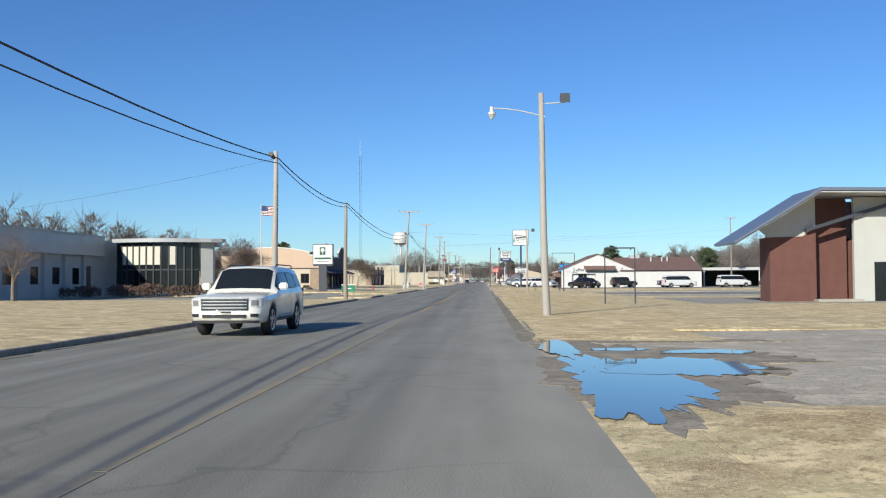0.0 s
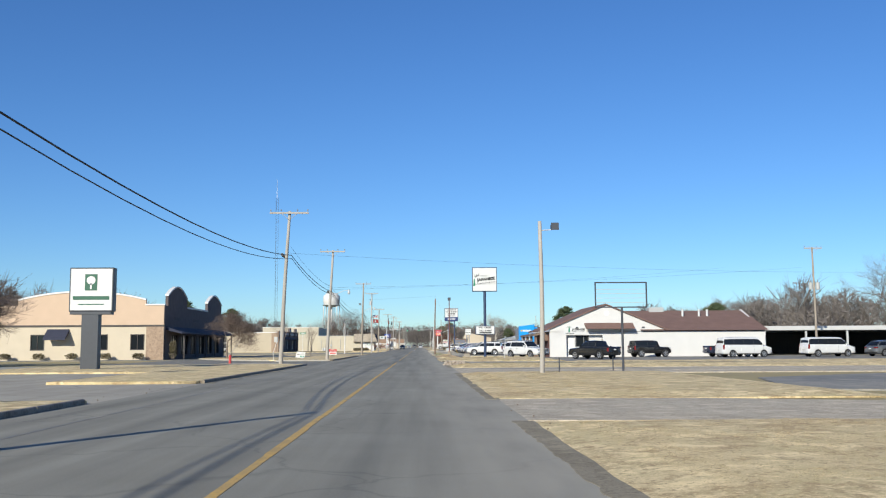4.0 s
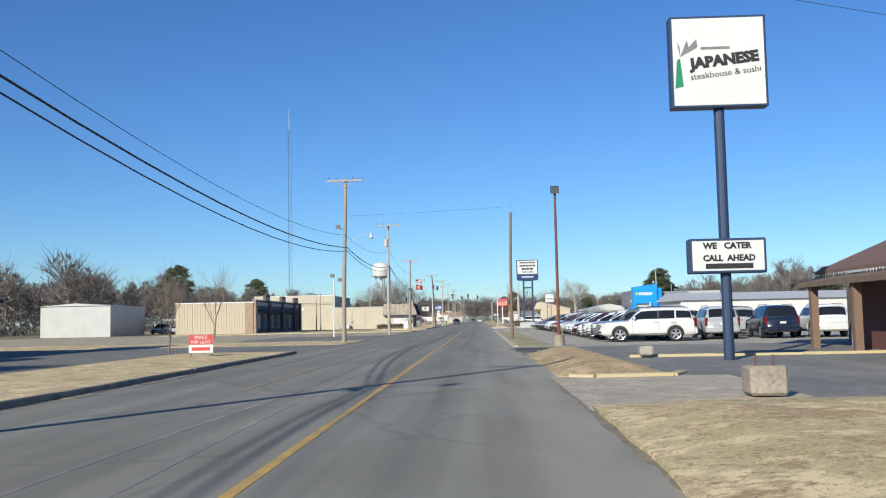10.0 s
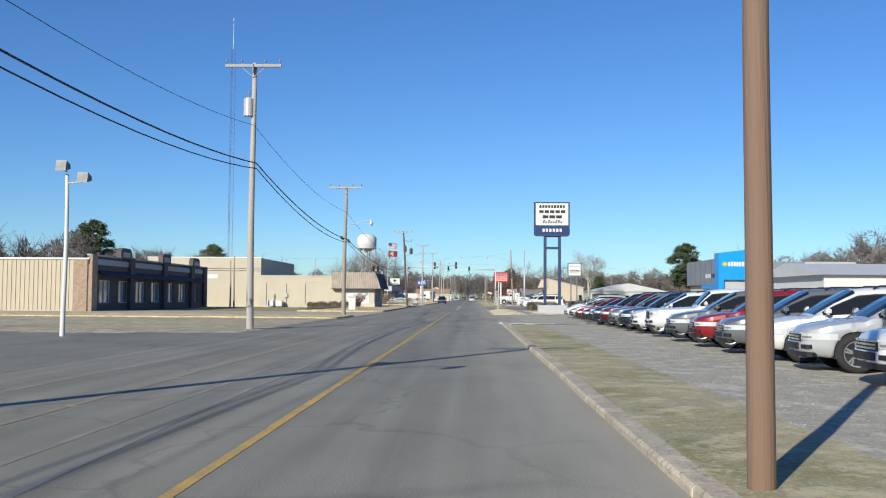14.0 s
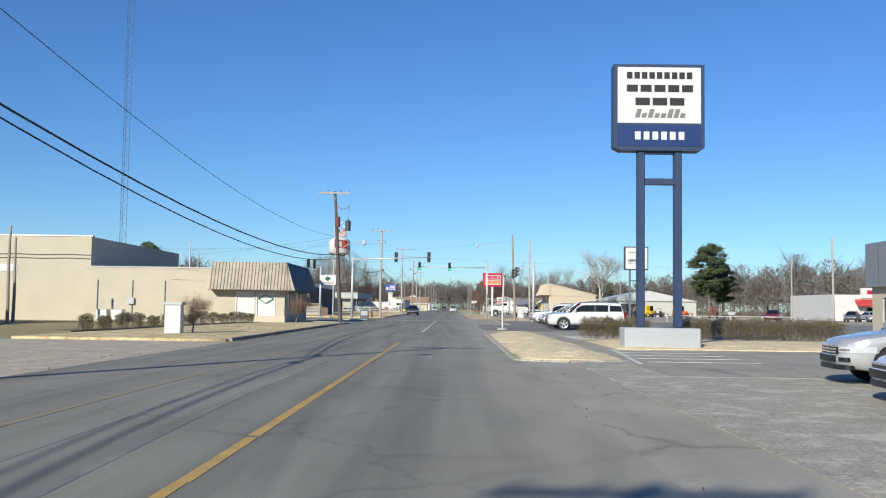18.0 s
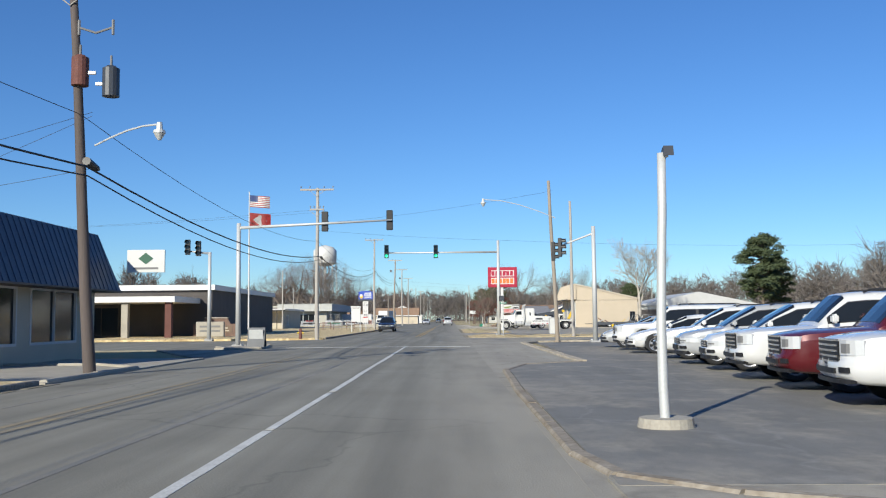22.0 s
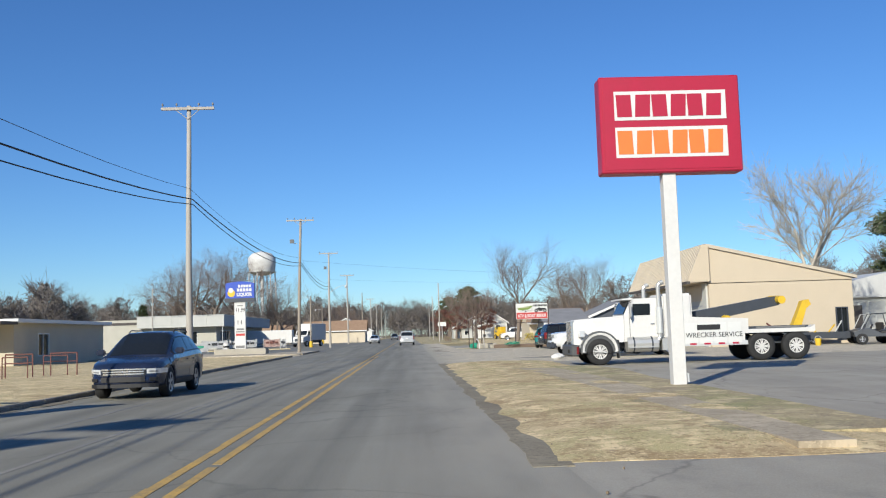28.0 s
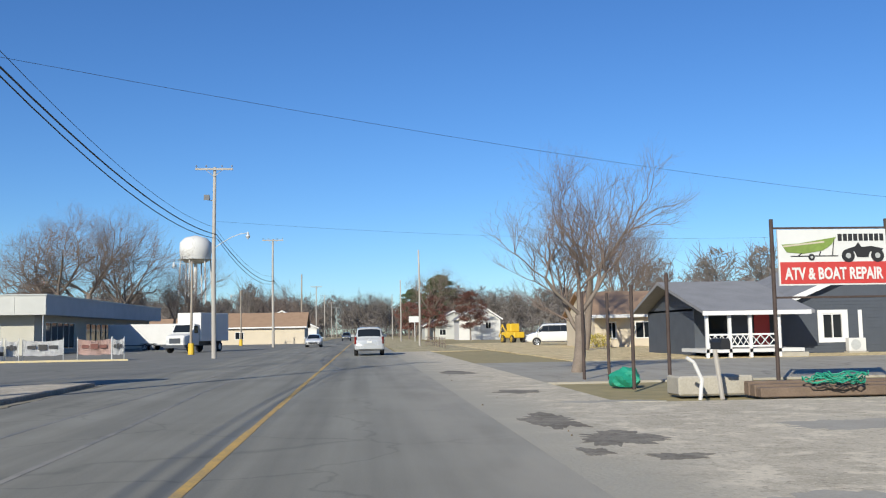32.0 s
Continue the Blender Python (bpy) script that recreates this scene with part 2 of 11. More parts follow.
GRAIN = (3.0, 3.0, 0.10)
M = dict(
    road=shoulder_dust(asphalt_mat("street asphalt", (0.262, 0.247, 0.200), 0.22)),
    tar=asphalt_mat("fresh dark tar patch", (0.085, 0.083, 0.08), 0.1, False),
    lot=worn(asphalt_mat("lot asphalt", (0.36, 0.33, 0.27), 0.35, False), ((0.25, 0.50, 0.66, 0.6, (0.40, 0.36, 0.29)), (1.3, 0.54, 0.72, 0.55, (0.20, 0.185, 0.155)))),
    lot_grey=asphalt_mat("weathered grey asphalt", (0.205, 0.195, 0.165), 0.3, False),
    dark_lot=worn(asphalt_mat("dark patched asphalt", (0.20, 0.195, 0.18), -0.25, False), ((0.16, 0.45, 0.60, 0.7, (0.32, 0.29, 0.24)), (0.9, 0.50, 0.68, 0.6, (0.38, 0.34, 0.27)), (2.6, 0.46, 0.64, 0.6, (0.15, 0.146, 0.135)))),
    gravel=turf_mat("gravel", (0.44, 0.41, 0.34), (0.22, 0.205, 0.165), (0.36, 0.335, 0.25), 0.4, (0.32, 0.295, 0.24), 21.0),
    gravel_drive=turf_mat("pale worn drive", (0.47, 0.405, 0.31), (0.35, 0.30, 0.23), (0.42, 0.38, 0.30), 0.5, (0.32, 0.275, 0.21), 17.0),
    stone_pale=mat("weathered field stone", (0.46, 0.39, 0.31), 0.9, 0, 0.2, 3.0, 25.0, 0.4, (0.30, 0.25, 0.20)),
    verge_dust=turf_mat("dusty verge", (0.255, 0.22, 0.155), (0.195, 0.165, 0.115), (0.23, 0.20, 0.145), 0.5, (0.17, 0.14, 0.095), 25.0),
    ditch=turf_mat("rough ditch grass", (0.40, 0.33, 0.20), (0.19, 0.16, 0.09), (0.20, 0.20, 0.085), 0.8, (0.16, 0.125, 0.08), 30.0),
    yard=west_edge(turf_mat("tan dusty yard", (0.56, 0.49, 0.375), (0.43, 0.375, 0.285), (0.50, 0.445, 0.345), 0.5, (0.38, 0.33, 0.245), 17.0), 1.3, 3.6, (0.36, 0.33, 0.265)),
    grass=turf_mat("dormant grass", (0.68, 0.55, 0.315), (0.50, 0.385, 0.205), (0.46, 0.39, 0.19), 0.45, (0.36, 0.25, 0.13)),
    grass_brown=turf_mat("brown winter grass", (0.66, 0.53, 0.31), (0.47, 0.355, 0.19), (0.36, 0.33, 0.14), 0.55, (0.32, 0.215, 0.11)),
    grass_russet=turf_mat("russet winter grass", (0.53, 0.395, 0.225), (0.37, 0.27, 0.15), (0.44, 0.34, 0.19), 0.5, (0.29, 0.19, 0.10)),
    grass_thin=turf_mat("thin grass over old asphalt", (0.47, 0.40, 0.265), (0.33, 0.28, 0.18), (0.27, 0.255, 0.17), 0.7, (0.25, 0.225, 0.18)),
    path_dirt=turf_mat("worn dirt path", (0.43, 0.36, 0.26), (0.35, 0.29, 0.205), (0.40, 0.335, 0.24), 0.5, (0.31, 0.255, 0.175), 20.0),
    grass_dull=turf_mat("thin grass on soil", (0.50, 0.41, 0.24), (0.28, 0.225, 0.125), (0.24, 0.25, 0.095), 0.85, (0.27, 0.215, 0.14)),
    ground=mat("dry field", (0.38, 0.30, 0.15), 0.95, 0, 0.2, 0.05, 2.0, 0.4, (0.22, 0.19, 0.09), True),
    soil=mat("damp soil", (0.21, 0.16, 0.105), 0.9, 0, 0.2, 1.0, 14.0, 0.9, world_space=True),
    concrete=mat("aged concrete", (0.42, 0.385, 0.32), 0.85, 0, 0.14, 1.2, 22.0, 0.3, world_space=True),
    kerb_worn=mat("dirty worn kerb concrete", (0.36, 0.32, 0.26), 0.9, 0, 0.2, 1.6, 14.0, 0.6, (0.17, 0.135, 0.095), True),
    concrete_grey=mat("grey concrete", (0.42, 0.42, 0.41), 0.8, 0, 0.12, 1.5, 25.0, 0.2),
    blade=mat("grass blades", (0.54, 0.44, 0.27), 0.9, 0, 0.2, 3.0, 9.0, 0, (0.38, 0.29, 0.165), True, island=0.5),
    blade_green=mat("greenish grass blades", (0.34, 0.31, 0.18), 0.9, 0, 0.2, 3.0, 9.0, 0, (0.26, 0.25, 0.12), True, island=0.5),
    yellow=mat("yellow road paint", (0.68, 0.405, 0.065), 0.7, 0, 0.12, 2.0, 30.0, 0.1, (0.26, 0.20, 0.11), True),
    yellow_faint=mat("faded yellow road paint", (0.34, 0.26, 0.13), 0.75, 0, 0.12, 1.2, 30.0, 0.1, (0.19, 0.18, 0.155), True),
    white_line=mat("white road paint", (0.70, 0.70, 0.66), 0.7, 0, 0.1, 2.0, 30.0, 0.1, (0.42, 0.41, 0.38), True),
    kerb_yellow=mat("yellow kerb paint", (0.56, 0.44, 0.19), 0.75, 0, 0.15, 3.0, 20.0, 0.2, (0.42, 0.37, 0.27), True),
    wood=mat("weathered pole wood", (0.34, 0.29, 0.235), 0.85, 0, 0.16, 1.5, 30.0, 0.3, stretch=GRAIN),
    wood_pale=mat("silvery pole wood", (0.42, 0.39, 0.35), 0.85, 0, 0.14, 1.5, 30.0, 0.3, stretch=GRAIN),
    wood_dark=mat("creosoted pole wood", (0.125, 0.10, 0.09), 0.85, 0, 0.2, 1.5, 30.0, 0.3, stretch=GRAIN),
    wood_brown=mat("brown pole wood", (0.175, 0.125, 0.10), 0.85, 0, 0.16, 1.5, 14.0, 0.5, (0.20, 0.115, 0.07), stretch=GRAIN),
    timber=mat("old timber", (0.21, 0.15, 0.11), 0.9, 0, 0.2, 2.0, 30.0, 0.6),
    steel=mat("galvanised steel", (0.60, 0.61, 0.60), 0.5, 0.25, 0.08, 2.0, 30.0),
    steel_dark=mat("dark painted steel", (0.055, 0.062, 0.075), 0.45, 0.1, 0.1, 3.0, 30.0),
    steel_blue=mat("blue grey painted steel", (0.16, 0.19, 0.25), 0.4, 0.2, 0.08, 3.0, 30.0),
    rust=mat("rust red paint", (0.19, 0.075, 0.06), 0.75, 0.1, 0.2, 2.5, 25.0, 0.2),
    black=mat("black plastic", (0.016, 0.016, 0.018), 0.5, 0, 0.1),
    cable=mat("black cable", (0.02, 0.02, 0.022), 0.6),
    white=mat("white paint", (0.62, 0.61, 0.59), 0.6, 0, 0.05, 1.0, 12.0, 0.05),
    white_sign=mat("white sign face", (0.63, 0.63, 0.61), 0.4, 0, 0.03, 1.0, 10.0),
    cream=mat("cream painted block", (0.52, 0.465, 0.36), 0.8, 0, 0.07, 0.6, 18.0, 0.15),
    cream_wall=mat("cream stucco", (0.58, 0.50, 0.38), 0.85, 0, 0.06, 0.8, 20.0, 0.15),
    peach=mat("peach stucco", (0.58, 0.43, 0.31), 0.85, 0, 0.06, 0.8, 20.0, 0.15),
    metal_tan=mat("tan ribbed sheet", (0.48, 0.41, 0.30), 0.6, 0, 0.06, 0.8, 15.0, 0.1),
    tan_panel=mat("sand metal cladding", (0.53, 0.445, 0.33), 0.6, 0, 0.05, 0.8, 15.0, 0.1),
    grey_sheet=mat("pale grey sheet metal", (0.47, 0.48, 0.47), 0.45, 0.1, 0.1, 0.7, 12.0, 0.1),
    roof_white=mat("white metal roof", (0.54, 0.54, 0.53), 0.5, 0, 0.08, 0.7, 12.0),
    shingle_brown=mat("brown shingles", (0.19, 0.115, 0.095), 0.9, 0, 0.12, 1.0, 14.0, 0.5),
    shingle_grey=mat("grey shingles", (0.25, 0.25, 0.26), 0.9, 0, 0.12, 1.0, 14.0, 0.5),
    shingle_tan=mat("tan shingles", (0.36, 0.235, 0.15), 0.9, 0, 0.12, 1.0, 14.0, 0.5),
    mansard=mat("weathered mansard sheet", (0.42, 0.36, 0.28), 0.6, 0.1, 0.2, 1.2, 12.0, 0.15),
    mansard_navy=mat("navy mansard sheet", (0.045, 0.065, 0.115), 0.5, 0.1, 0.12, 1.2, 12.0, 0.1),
    mansard_seam=mat("rusty seam and shaded edge of the mansard", (0.17, 0.135, 0.105), 0.7, 0.1, 0.2, 1.2, 12.0, 0.1),
    mansard_tan=mat("tan mansard sheet", (0.52, 0.45, 0.35), 0.55, 0, 0.08, 1.0, 14.0, 0.1),
    slate=mat("slate grey siding", (0.070, 0.080, 0.098), 0.6, 0, 0.08, 1.5, 18.0, 0.1),
    brick_dark=mat("dark brick", (0.125, 0.10, 0.098), 0.85, 0, 0.15, 1.5, 14.0, 0.4),
    putty_wall=mat("putty painted block", (0.46, 0.44, 0.375), 0.8, 0, 0.08, 0.8, 15.0, 0.12),
    rust_dark=mat("dark rusty steel", (0.085, 0.06, 0.052), 0.8, 0.1, 0.25, 2.5, 25.0, 0.2),
    boat_green=mat("olive boat paint", (0.20, 0.29, 0.06), 0.6, 0, 0.15, 2.0, 12.0),
    brick_sign=mat("brown sign brick", (0.21, 0.135, 0.105), 0.85, 0, 0.2, 1.5, 14.0, 0.4),
    brick_brown=mat("brown brick", (0.125, 0.098, 0.095), 0.85, 0, 0.15, 1.5, 14.0, 0.4),
    brick_maroon=mat("maroon brick", (0.145, 0.062, 0.05), 0.85, 0, 0.12, 1.5, 14.0, 0.4),
    stone=mat("stacked stone", (0.42, 0.31, 0.22), 0.9, 0, 0.2, 3.0, 9.0, 0.8, (0.24, 0.17, 0.12)),
    awning=mat("navy awning cloth", (0.028, 0.033, 0.06), 0.8, 0, 0.1, 2.0, 14.0, 0.1),
    trim=mat("white trim", (0.70, 0.69, 0.67), 0.55, 0, 0.04, 1.5, 20.0),
    grey_wall=mat("grey painted block", (0.42, 0.44, 0.46), 0.8, 0, 0.08, 0.8, 15.0, 0.15),
    pale_wall=mat("pale grey block", (0.49, 0.49, 0.46), 0.8, 0, 0.07, 0.8, 15.0, 0.15),
    blue_panel=mat("bright blue panel", (0.012, 0.28, 0.72), 0.35, 0, 0.04, 0.8, 12.0),
    dark_wall=mat("dark brown grey wall", (0.085, 0.075, 0.07), 0.8, 0, 0.1, 0.8, 15.0, 0.1),
    glass=mat("dark tinted glass", (0.014, 0.017, 0.020), 0.07, 0, 0.05, 1.0, 4.0, 0, spec=0.42),
    glass_pale=mat("pale shaded glass", (0.20, 0.24, 0.27), 0.08, 0, 0.15, 1.0, 4.0, 0, spec=0.9),
    navy_steel=mat("navy painted steel", (0.03, 0.052, 0.11), 0.45, 0, 0.08, 3.0, 30.0),
    mud=worn(turf_mat("damp mud", (0.30, 0.255, 0.19), (0.21, 0.175, 0.125), (0.26, 0.22, 0.16), 0.5, (0.18, 0.145, 0.10), 18.0), ()),
    damp=turf_mat("damp stained asphalt", (0.22, 0.195, 0.155), (0.14, 0.12, 0.09), (0.24, 0.21, 0.165), 0.6, (0.12, 0.10, 0.075), 14.0),
    slab_dark=mat("dark weathered slab", (0.155, 0.125, 0.105), 0.85, 0, 0.2, 2.0, 18.0, 0.3),
    panel_grey=mat("grey metal cladding", (0.25, 0.265, 0.29), 0.5, 0.15, 0.08, 0.8, 12.0),
    tank=mat("satin aluminium", (0.60, 0.59, 0.56), 0.38, 0.55, 0.08, 2.0, 20.0),
    charcoal=mat("charcoal painted steel", (0.085, 0.088, 0.092), 0.55, 0, 0.12, 2.0, 20.0),
    sand_turf=turf_mat("pale mown turf", (0.74, 0.61, 0.385), (0.64, 0.52, 0.32), (0.68, 0.56, 0.36), 0.4, (0.60, 0.48, 0.295)),
    moss=turf_mat("mossy gravel verge", (0.42, 0.365, 0.225), (0.29, 0.25, 0.14), (0.175, 0.18, 0.058), 0.9, (0.33, 0.30, 0.22), 25.0),
    blind=mat("drawn blind", (0.68, 0.64, 0.54), 0.8, 0, 0.06),
    red=mat("red sign paint", (0.40, 0.014, 0.045), 0.45, 0, 0.06),
    red_soft=mat("red paint", (0.50, 0.05, 0.045), 0.5, 0, 0.06),
    orange=mat("orange sign paint", (0.83, 0.19, 0.04), 0.45, 0, 0.06),
    green=mat("green sign paint", (0.02, 0.21, 0.12), 0.45, 0, 0.06),
    green_deep=mat("deep green paint", (0.012, 0.10, 0.055), 0.5, 0, 0.08),
    navy=mat("navy sign paint", (0.012, 0.035, 0.14), 0.45, 0, 0.06),
    blue=mat("blue sign paint", (0.03, 0.08, 0.45), 0.45, 0, 0.06),
    ink=mat("black lettering", (0.02, 0.02, 0.022), 0.6),
    grey_ink=mat("grey lettering", (0.20, 0.20, 0.20), 0.6),
    gold=mat("yellow paint", (0.70, 0.45, 0.03), 0.5, 0, 0.1),
    rubber=mat("tyre rubber", (0.022, 0.022, 0.023), 0.85, 0, 0.15, 4.0, 40.0, 0.2),
    alloy=mat("alloy wheel", (0.55, 0.55, 0.56), 0.3, 0.75, 0.08),
    chrome=mat("chrome", (0.72, 0.71, 0.69), 0.25, 0.80, 0.04),
    paint=paint_mat("car paint"),
    lamp=mat("lamp lens", (0.72, 0.74, 0.76), 0.1, 0.3, 0.05),
    tail=mat("tail lamp lens", (0.16, 0.010, 0.010), 0.2, 0, 0.05),
    bark=mat("grey brown bark", (0.23, 0.185, 0.15), 0.9, 0, 0.2, 2.0, 20.0, 0.5),
    bark_pale=mat("pale sycamore bark", (0.58, 0.54, 0.47), 0.85, 0, 0.2, 1.5, 10.0, 0.3, (0.3, 0.26, 0.21)),
    twig=mat("winter twigs", (0.25, 0.195, 0.16), 0.9, 0, 0.2, 0.5, 5.0, 0, (0.14, 0.10, 0.085)),
    twig_brown=mat("russet winter twigs", (0.27, 0.165, 0.12), 0.9, 0, 0.2, 0.5, 5.0, 0, (0.17, 0.11, 0.085)),
    twig_red=mat("rusty winter leaves", (0.26, 0.10, 0.075), 0.9, 0, 0.2, 0.5, 5.0, 0, (0.15, 0.075, 0.06), island=0.5),
    woods=mat("far winter woods", (0.20, 0.175, 0.158), 0.95, 0, 0.2, 0.08, 0.6, 0, (0.15, 0.132, 0.12), True),
    pine=mat("pine needles", (0.035, 0.062, 0.028), 0.8, 0, 0.2, 1.0, 6.0, 0, (0.075, 0.095, 0.04), island=0.6),
    shrub=mat("shrub leaves", (0.080, 0.082, 0.034), 0.8, 0, 0.2, 1.2, 4.0, 0, (0.15, 0.12, 0.065), island=0.7),
    shrub_brown=mat("brown shrub leaves", (0.20, 0.11, 0.075), 0.85, 0, 0.2, 2.0, 8.0, 0, (0.12, 0.08, 0.06), island=0.7),
    tarp=mat("green netting", (0.02, 0.30, 0.19), 0.6, 0, 0.15, 6.0, 30.0, 0.4),
    cloth_pink=mat("faded pink vinyl", (0.62, 0.42, 0.36), 0.6, 0, 0.1, 1.5, 10.0, 0.1),
    cloth_white=mat("white vinyl banner", (0.68, 0.67, 0.65), 0.6, 0, 0.08, 1.5, 10.0, 0.1),
)
for key, colour in (("signal_green", (0.05, 0.9, 0.45)),):
    m = bpy.data.materials.new("lit green signal lens")
    m.use_nodes = True
    bs = m.node_tree.nodes["Principled BSDF"]
    bs.inputs["Base Color"].default_value = (*colour, 1)
    bs.inputs["Emission Color"].default_value = (*colour, 1)
    bs.inputs["Emission Strength"].default_value = 0.8
    M[key] = m
water = bpy.data.materials.new("puddle water")
water.use_nodes = True
wb = water.node_tree.nodes["Principled BSDF"]
wb.inputs["Base Color"].default_value = (0.05, 0.045, 0.035, 1)
wb.inputs["Roughness"].default_value = 0.03
wb.inputs["Specular IOR Level"].default_value = 0.8
M["water"] = water


# ---- building blocks ----
def box(bm, x0, x1, y0, y1, z0, z1):
    v = [bm.verts.new((x, y, z)) for z in (z0, z1) for y in (y0, y1) for x in (x0, x1)]
    for f in ((0, 2, 3, 1), (4, 5, 7, 6), (0, 1, 5, 4), (2, 6, 7, 3), (0, 4, 6, 2), (1, 3, 7, 5)):
        bm.faces.new([v[i] for i in f])
    return v


def tube(bm, p0, p1, r0, r1=None, n=8, cap=True):
    p0, p1 = Vector(p0), Vector(p1)
    r1 = r0 if r1 is None else r1
    d = (p1 - p0).normalized()
    a = d.orthogonal().normalized()
    b = d.cross(a)
    rings = []
    for p, r in ((p0, r0), (p1, r1)):
        rings.append([bm.verts.new(p + (a * math.cos(6.2831853 * i / n) + b * math.sin(6.2831853 * i / n)) * r) for i in range(n)])
    for i in range(n):
        bm.faces.new((rings[0][i], rings[0][(i + 1) % n], rings[1][(i + 1) % n], rings[1][i]))
    if cap:
        bm.faces.new(rings[0][::-1])
        bm.faces.new(rings[1])


def pipe(bm, points, r, n=6):
    for p, q in zip(points, points[1:]):
        tube(bm, p, q, r, r, n)


def prism(bm, poly, axis, a, b):
    """Extrudes a polygon in the two other axes from a to b along the axis."""
    def at(u, v, w):
        return {"x": (w, u, v), "y": (u, w, v), "z": (u, v, w)}[axis]
    lo = [bm.verts.new(at(u, v, a)) for u, v in poly]
    hi = [bm.verts.new(at(u, v, b)) for u, v in poly]
    n = len(poly)
    for i in range(n):
        bm.faces.new((lo[i], lo[(i + 1) % n], hi[(i + 1) % n], hi[i]))
    bm.faces.new(lo[::-1])
    bm.faces.new(hi)


def bevelled(bm, width=0.02, seg=1):
    bmesh.ops.bevel(bm, geom=bm.edges[:], offset=width, segments=seg, affect="EDGES", clamp_overlap=True)
    return bm


def B():
    return bmesh.new()


def to_mesh(name, bm, material, smooth=False):
    bmesh.ops.recalc_face_normals(bm, faces=bm.faces[:])
    me = bpy.data.meshes.new(name)
    bm.to_mesh(me)
    bm.free()
    me.materials.append(material)
    if smooth:
        me.polygons.foreach_set("use_smooth", [True] * len(me.polygons))
    return me


def thing(name, loc, label, category, group="", turn=0.0):
    ob = new(name)
    ob.empty_display_size = 0.2
    ob.matrix_basis = pose(*loc, 0, 0, turn)
    return tagged(ob, label, category, group)


def part(name, bm, material, parent, label="", smooth=False):
    ob = new(name, to_mesh(name, bm, material, smooth))
    ob.parent = parent
    if label:
        tagged(ob, label)
    return ob


def solid(name, bm, material, label, category, kind="", group="", loc=None, smooth=False):
    """A top-level thing or piece of the setting that is one mesh."""
    if loc:
        bmesh.ops.translate(bm, verts=bm.verts[:], vec=-Vector(loc))
    ob = new(name, to_mesh(name, bm, material, smooth))
    if loc:
        ob.location = loc
    return tagged(ob, label, category, group, kind)


def boxpart(name, dims, material, parent, label="", bev=0.0):
    bm = B()
    box(bm, *dims)
    if bev:
        bevelled(bm, bev)
    return part(name, bm, material, parent, label)


def text(name, body, size, material, parent, loc, width=None, turn=0.0, shear=0.0, label="", slope=0.0, bold=0.0):
    """Raised lettering that faces -y at turn 0."""
    cu = bpy.data.curves.new(name, "FONT")
    cu.body, cu.size, cu.extrude, cu.align_x, cu.align_y, cu.shear = body, size, 0.006, "CENTER", "CENTER", shear
    cu.resolution_u, cu.offset = 2, bold
    tmp = bpy.data.objects.new(name, cu)
    me = bpy.data.meshes.new_from_object(tmp)
    bpy.data.objects.remove(tmp)
    bpy.data.curves.remove(cu)
    xs = [v.co.x for v in me.vertices]
    k = width / (max(xs) - min(xs)) if width else 1.0
    me.transform(Matrix.Diagonal((k, 1, 1, 1)))
    me.materials.clear()
    me.materials.append(material)
    ob = new(name, me)
    ob.parent = parent
    ob.matrix_basis = pose(*loc, 0, 0, turn) @ pose(0, 0, 0, 90, 0, 0) @ pose(0, 0, 0, 0, 0, slope)
    if label:
        tagged(ob, label)
    return ob


def bars(parent, material, x0, x1, y, rows, name="lettering"):
    """Plain raised bars in rows of (z0, z1, fraction of the width)."""
    for z0, z1, k in rows:
        c, h = (x0 + x1) / 2, (x1 - x0) / 2 * k
        boxpart(name, (c - h, c + h, y - 0.012, y, z0, z1), material, parent)


def blocks(parent, material, x0, x1, y, z0, z1, n, space=0.28, name="lettering"):
    """A row of plain raised blocks in place of a brand's letters."""
    w = (x1 - x0) / n
    for k in range(n):
        boxpart(name, (x0 + w * (k + space / 2), x0 + w * (k + 1 - space / 2), y - 0.012, y, z0, z1), material, parent)


def wall_x(bm, x0, x1, y0, y1, h, holes=(), z0=0.0):
    """A wall along x between y0 and y1, with holes (x0, x1, z0, z1)."""
    cuts = sorted({x0, x1, *[c for o in holes for c in o[:2]]})
    for a, b in zip(cuts, cuts[1:]):
        spans = sorted((o[2], o[3]) for o in holes if o[0] <= a and o[1] >= b)
        z = z0
        for s, e in spans:
            if s > z:
                box(bm, a, b, y0, y1, z, s)
            z = e
        if z < h:
            box(bm, a, b, y0, y1, z, h)
    bmesh.ops.remove_doubles(bm, verts=bm.verts[:], dist=0.0005)


def wall_y(bm, x0, x1, y0, y1, h, holes=(), z0=0.0):
    """A wall along y between x0 and x1, with holes (y0, y1, z0, z1)."""
    cuts = sorted({y0, y1, *[c for o in holes for c in o[:2]]})
    for a, b in zip(cuts, cuts[1:]):
        spans = sorted((o[2], o[3]) for o in holes if o[0] <= a and o[1] >= b)
        z = z0
        for s, e in spans:
            if s > z:
                box(bm, x0, x1, a, b, z, s)
            z = e
        if z < h:
            box(bm, x0, x1, a, b, z, h)
    bmesh.ops.remove_doubles(bm, verts=bm.verts[:], dist=0.0005)


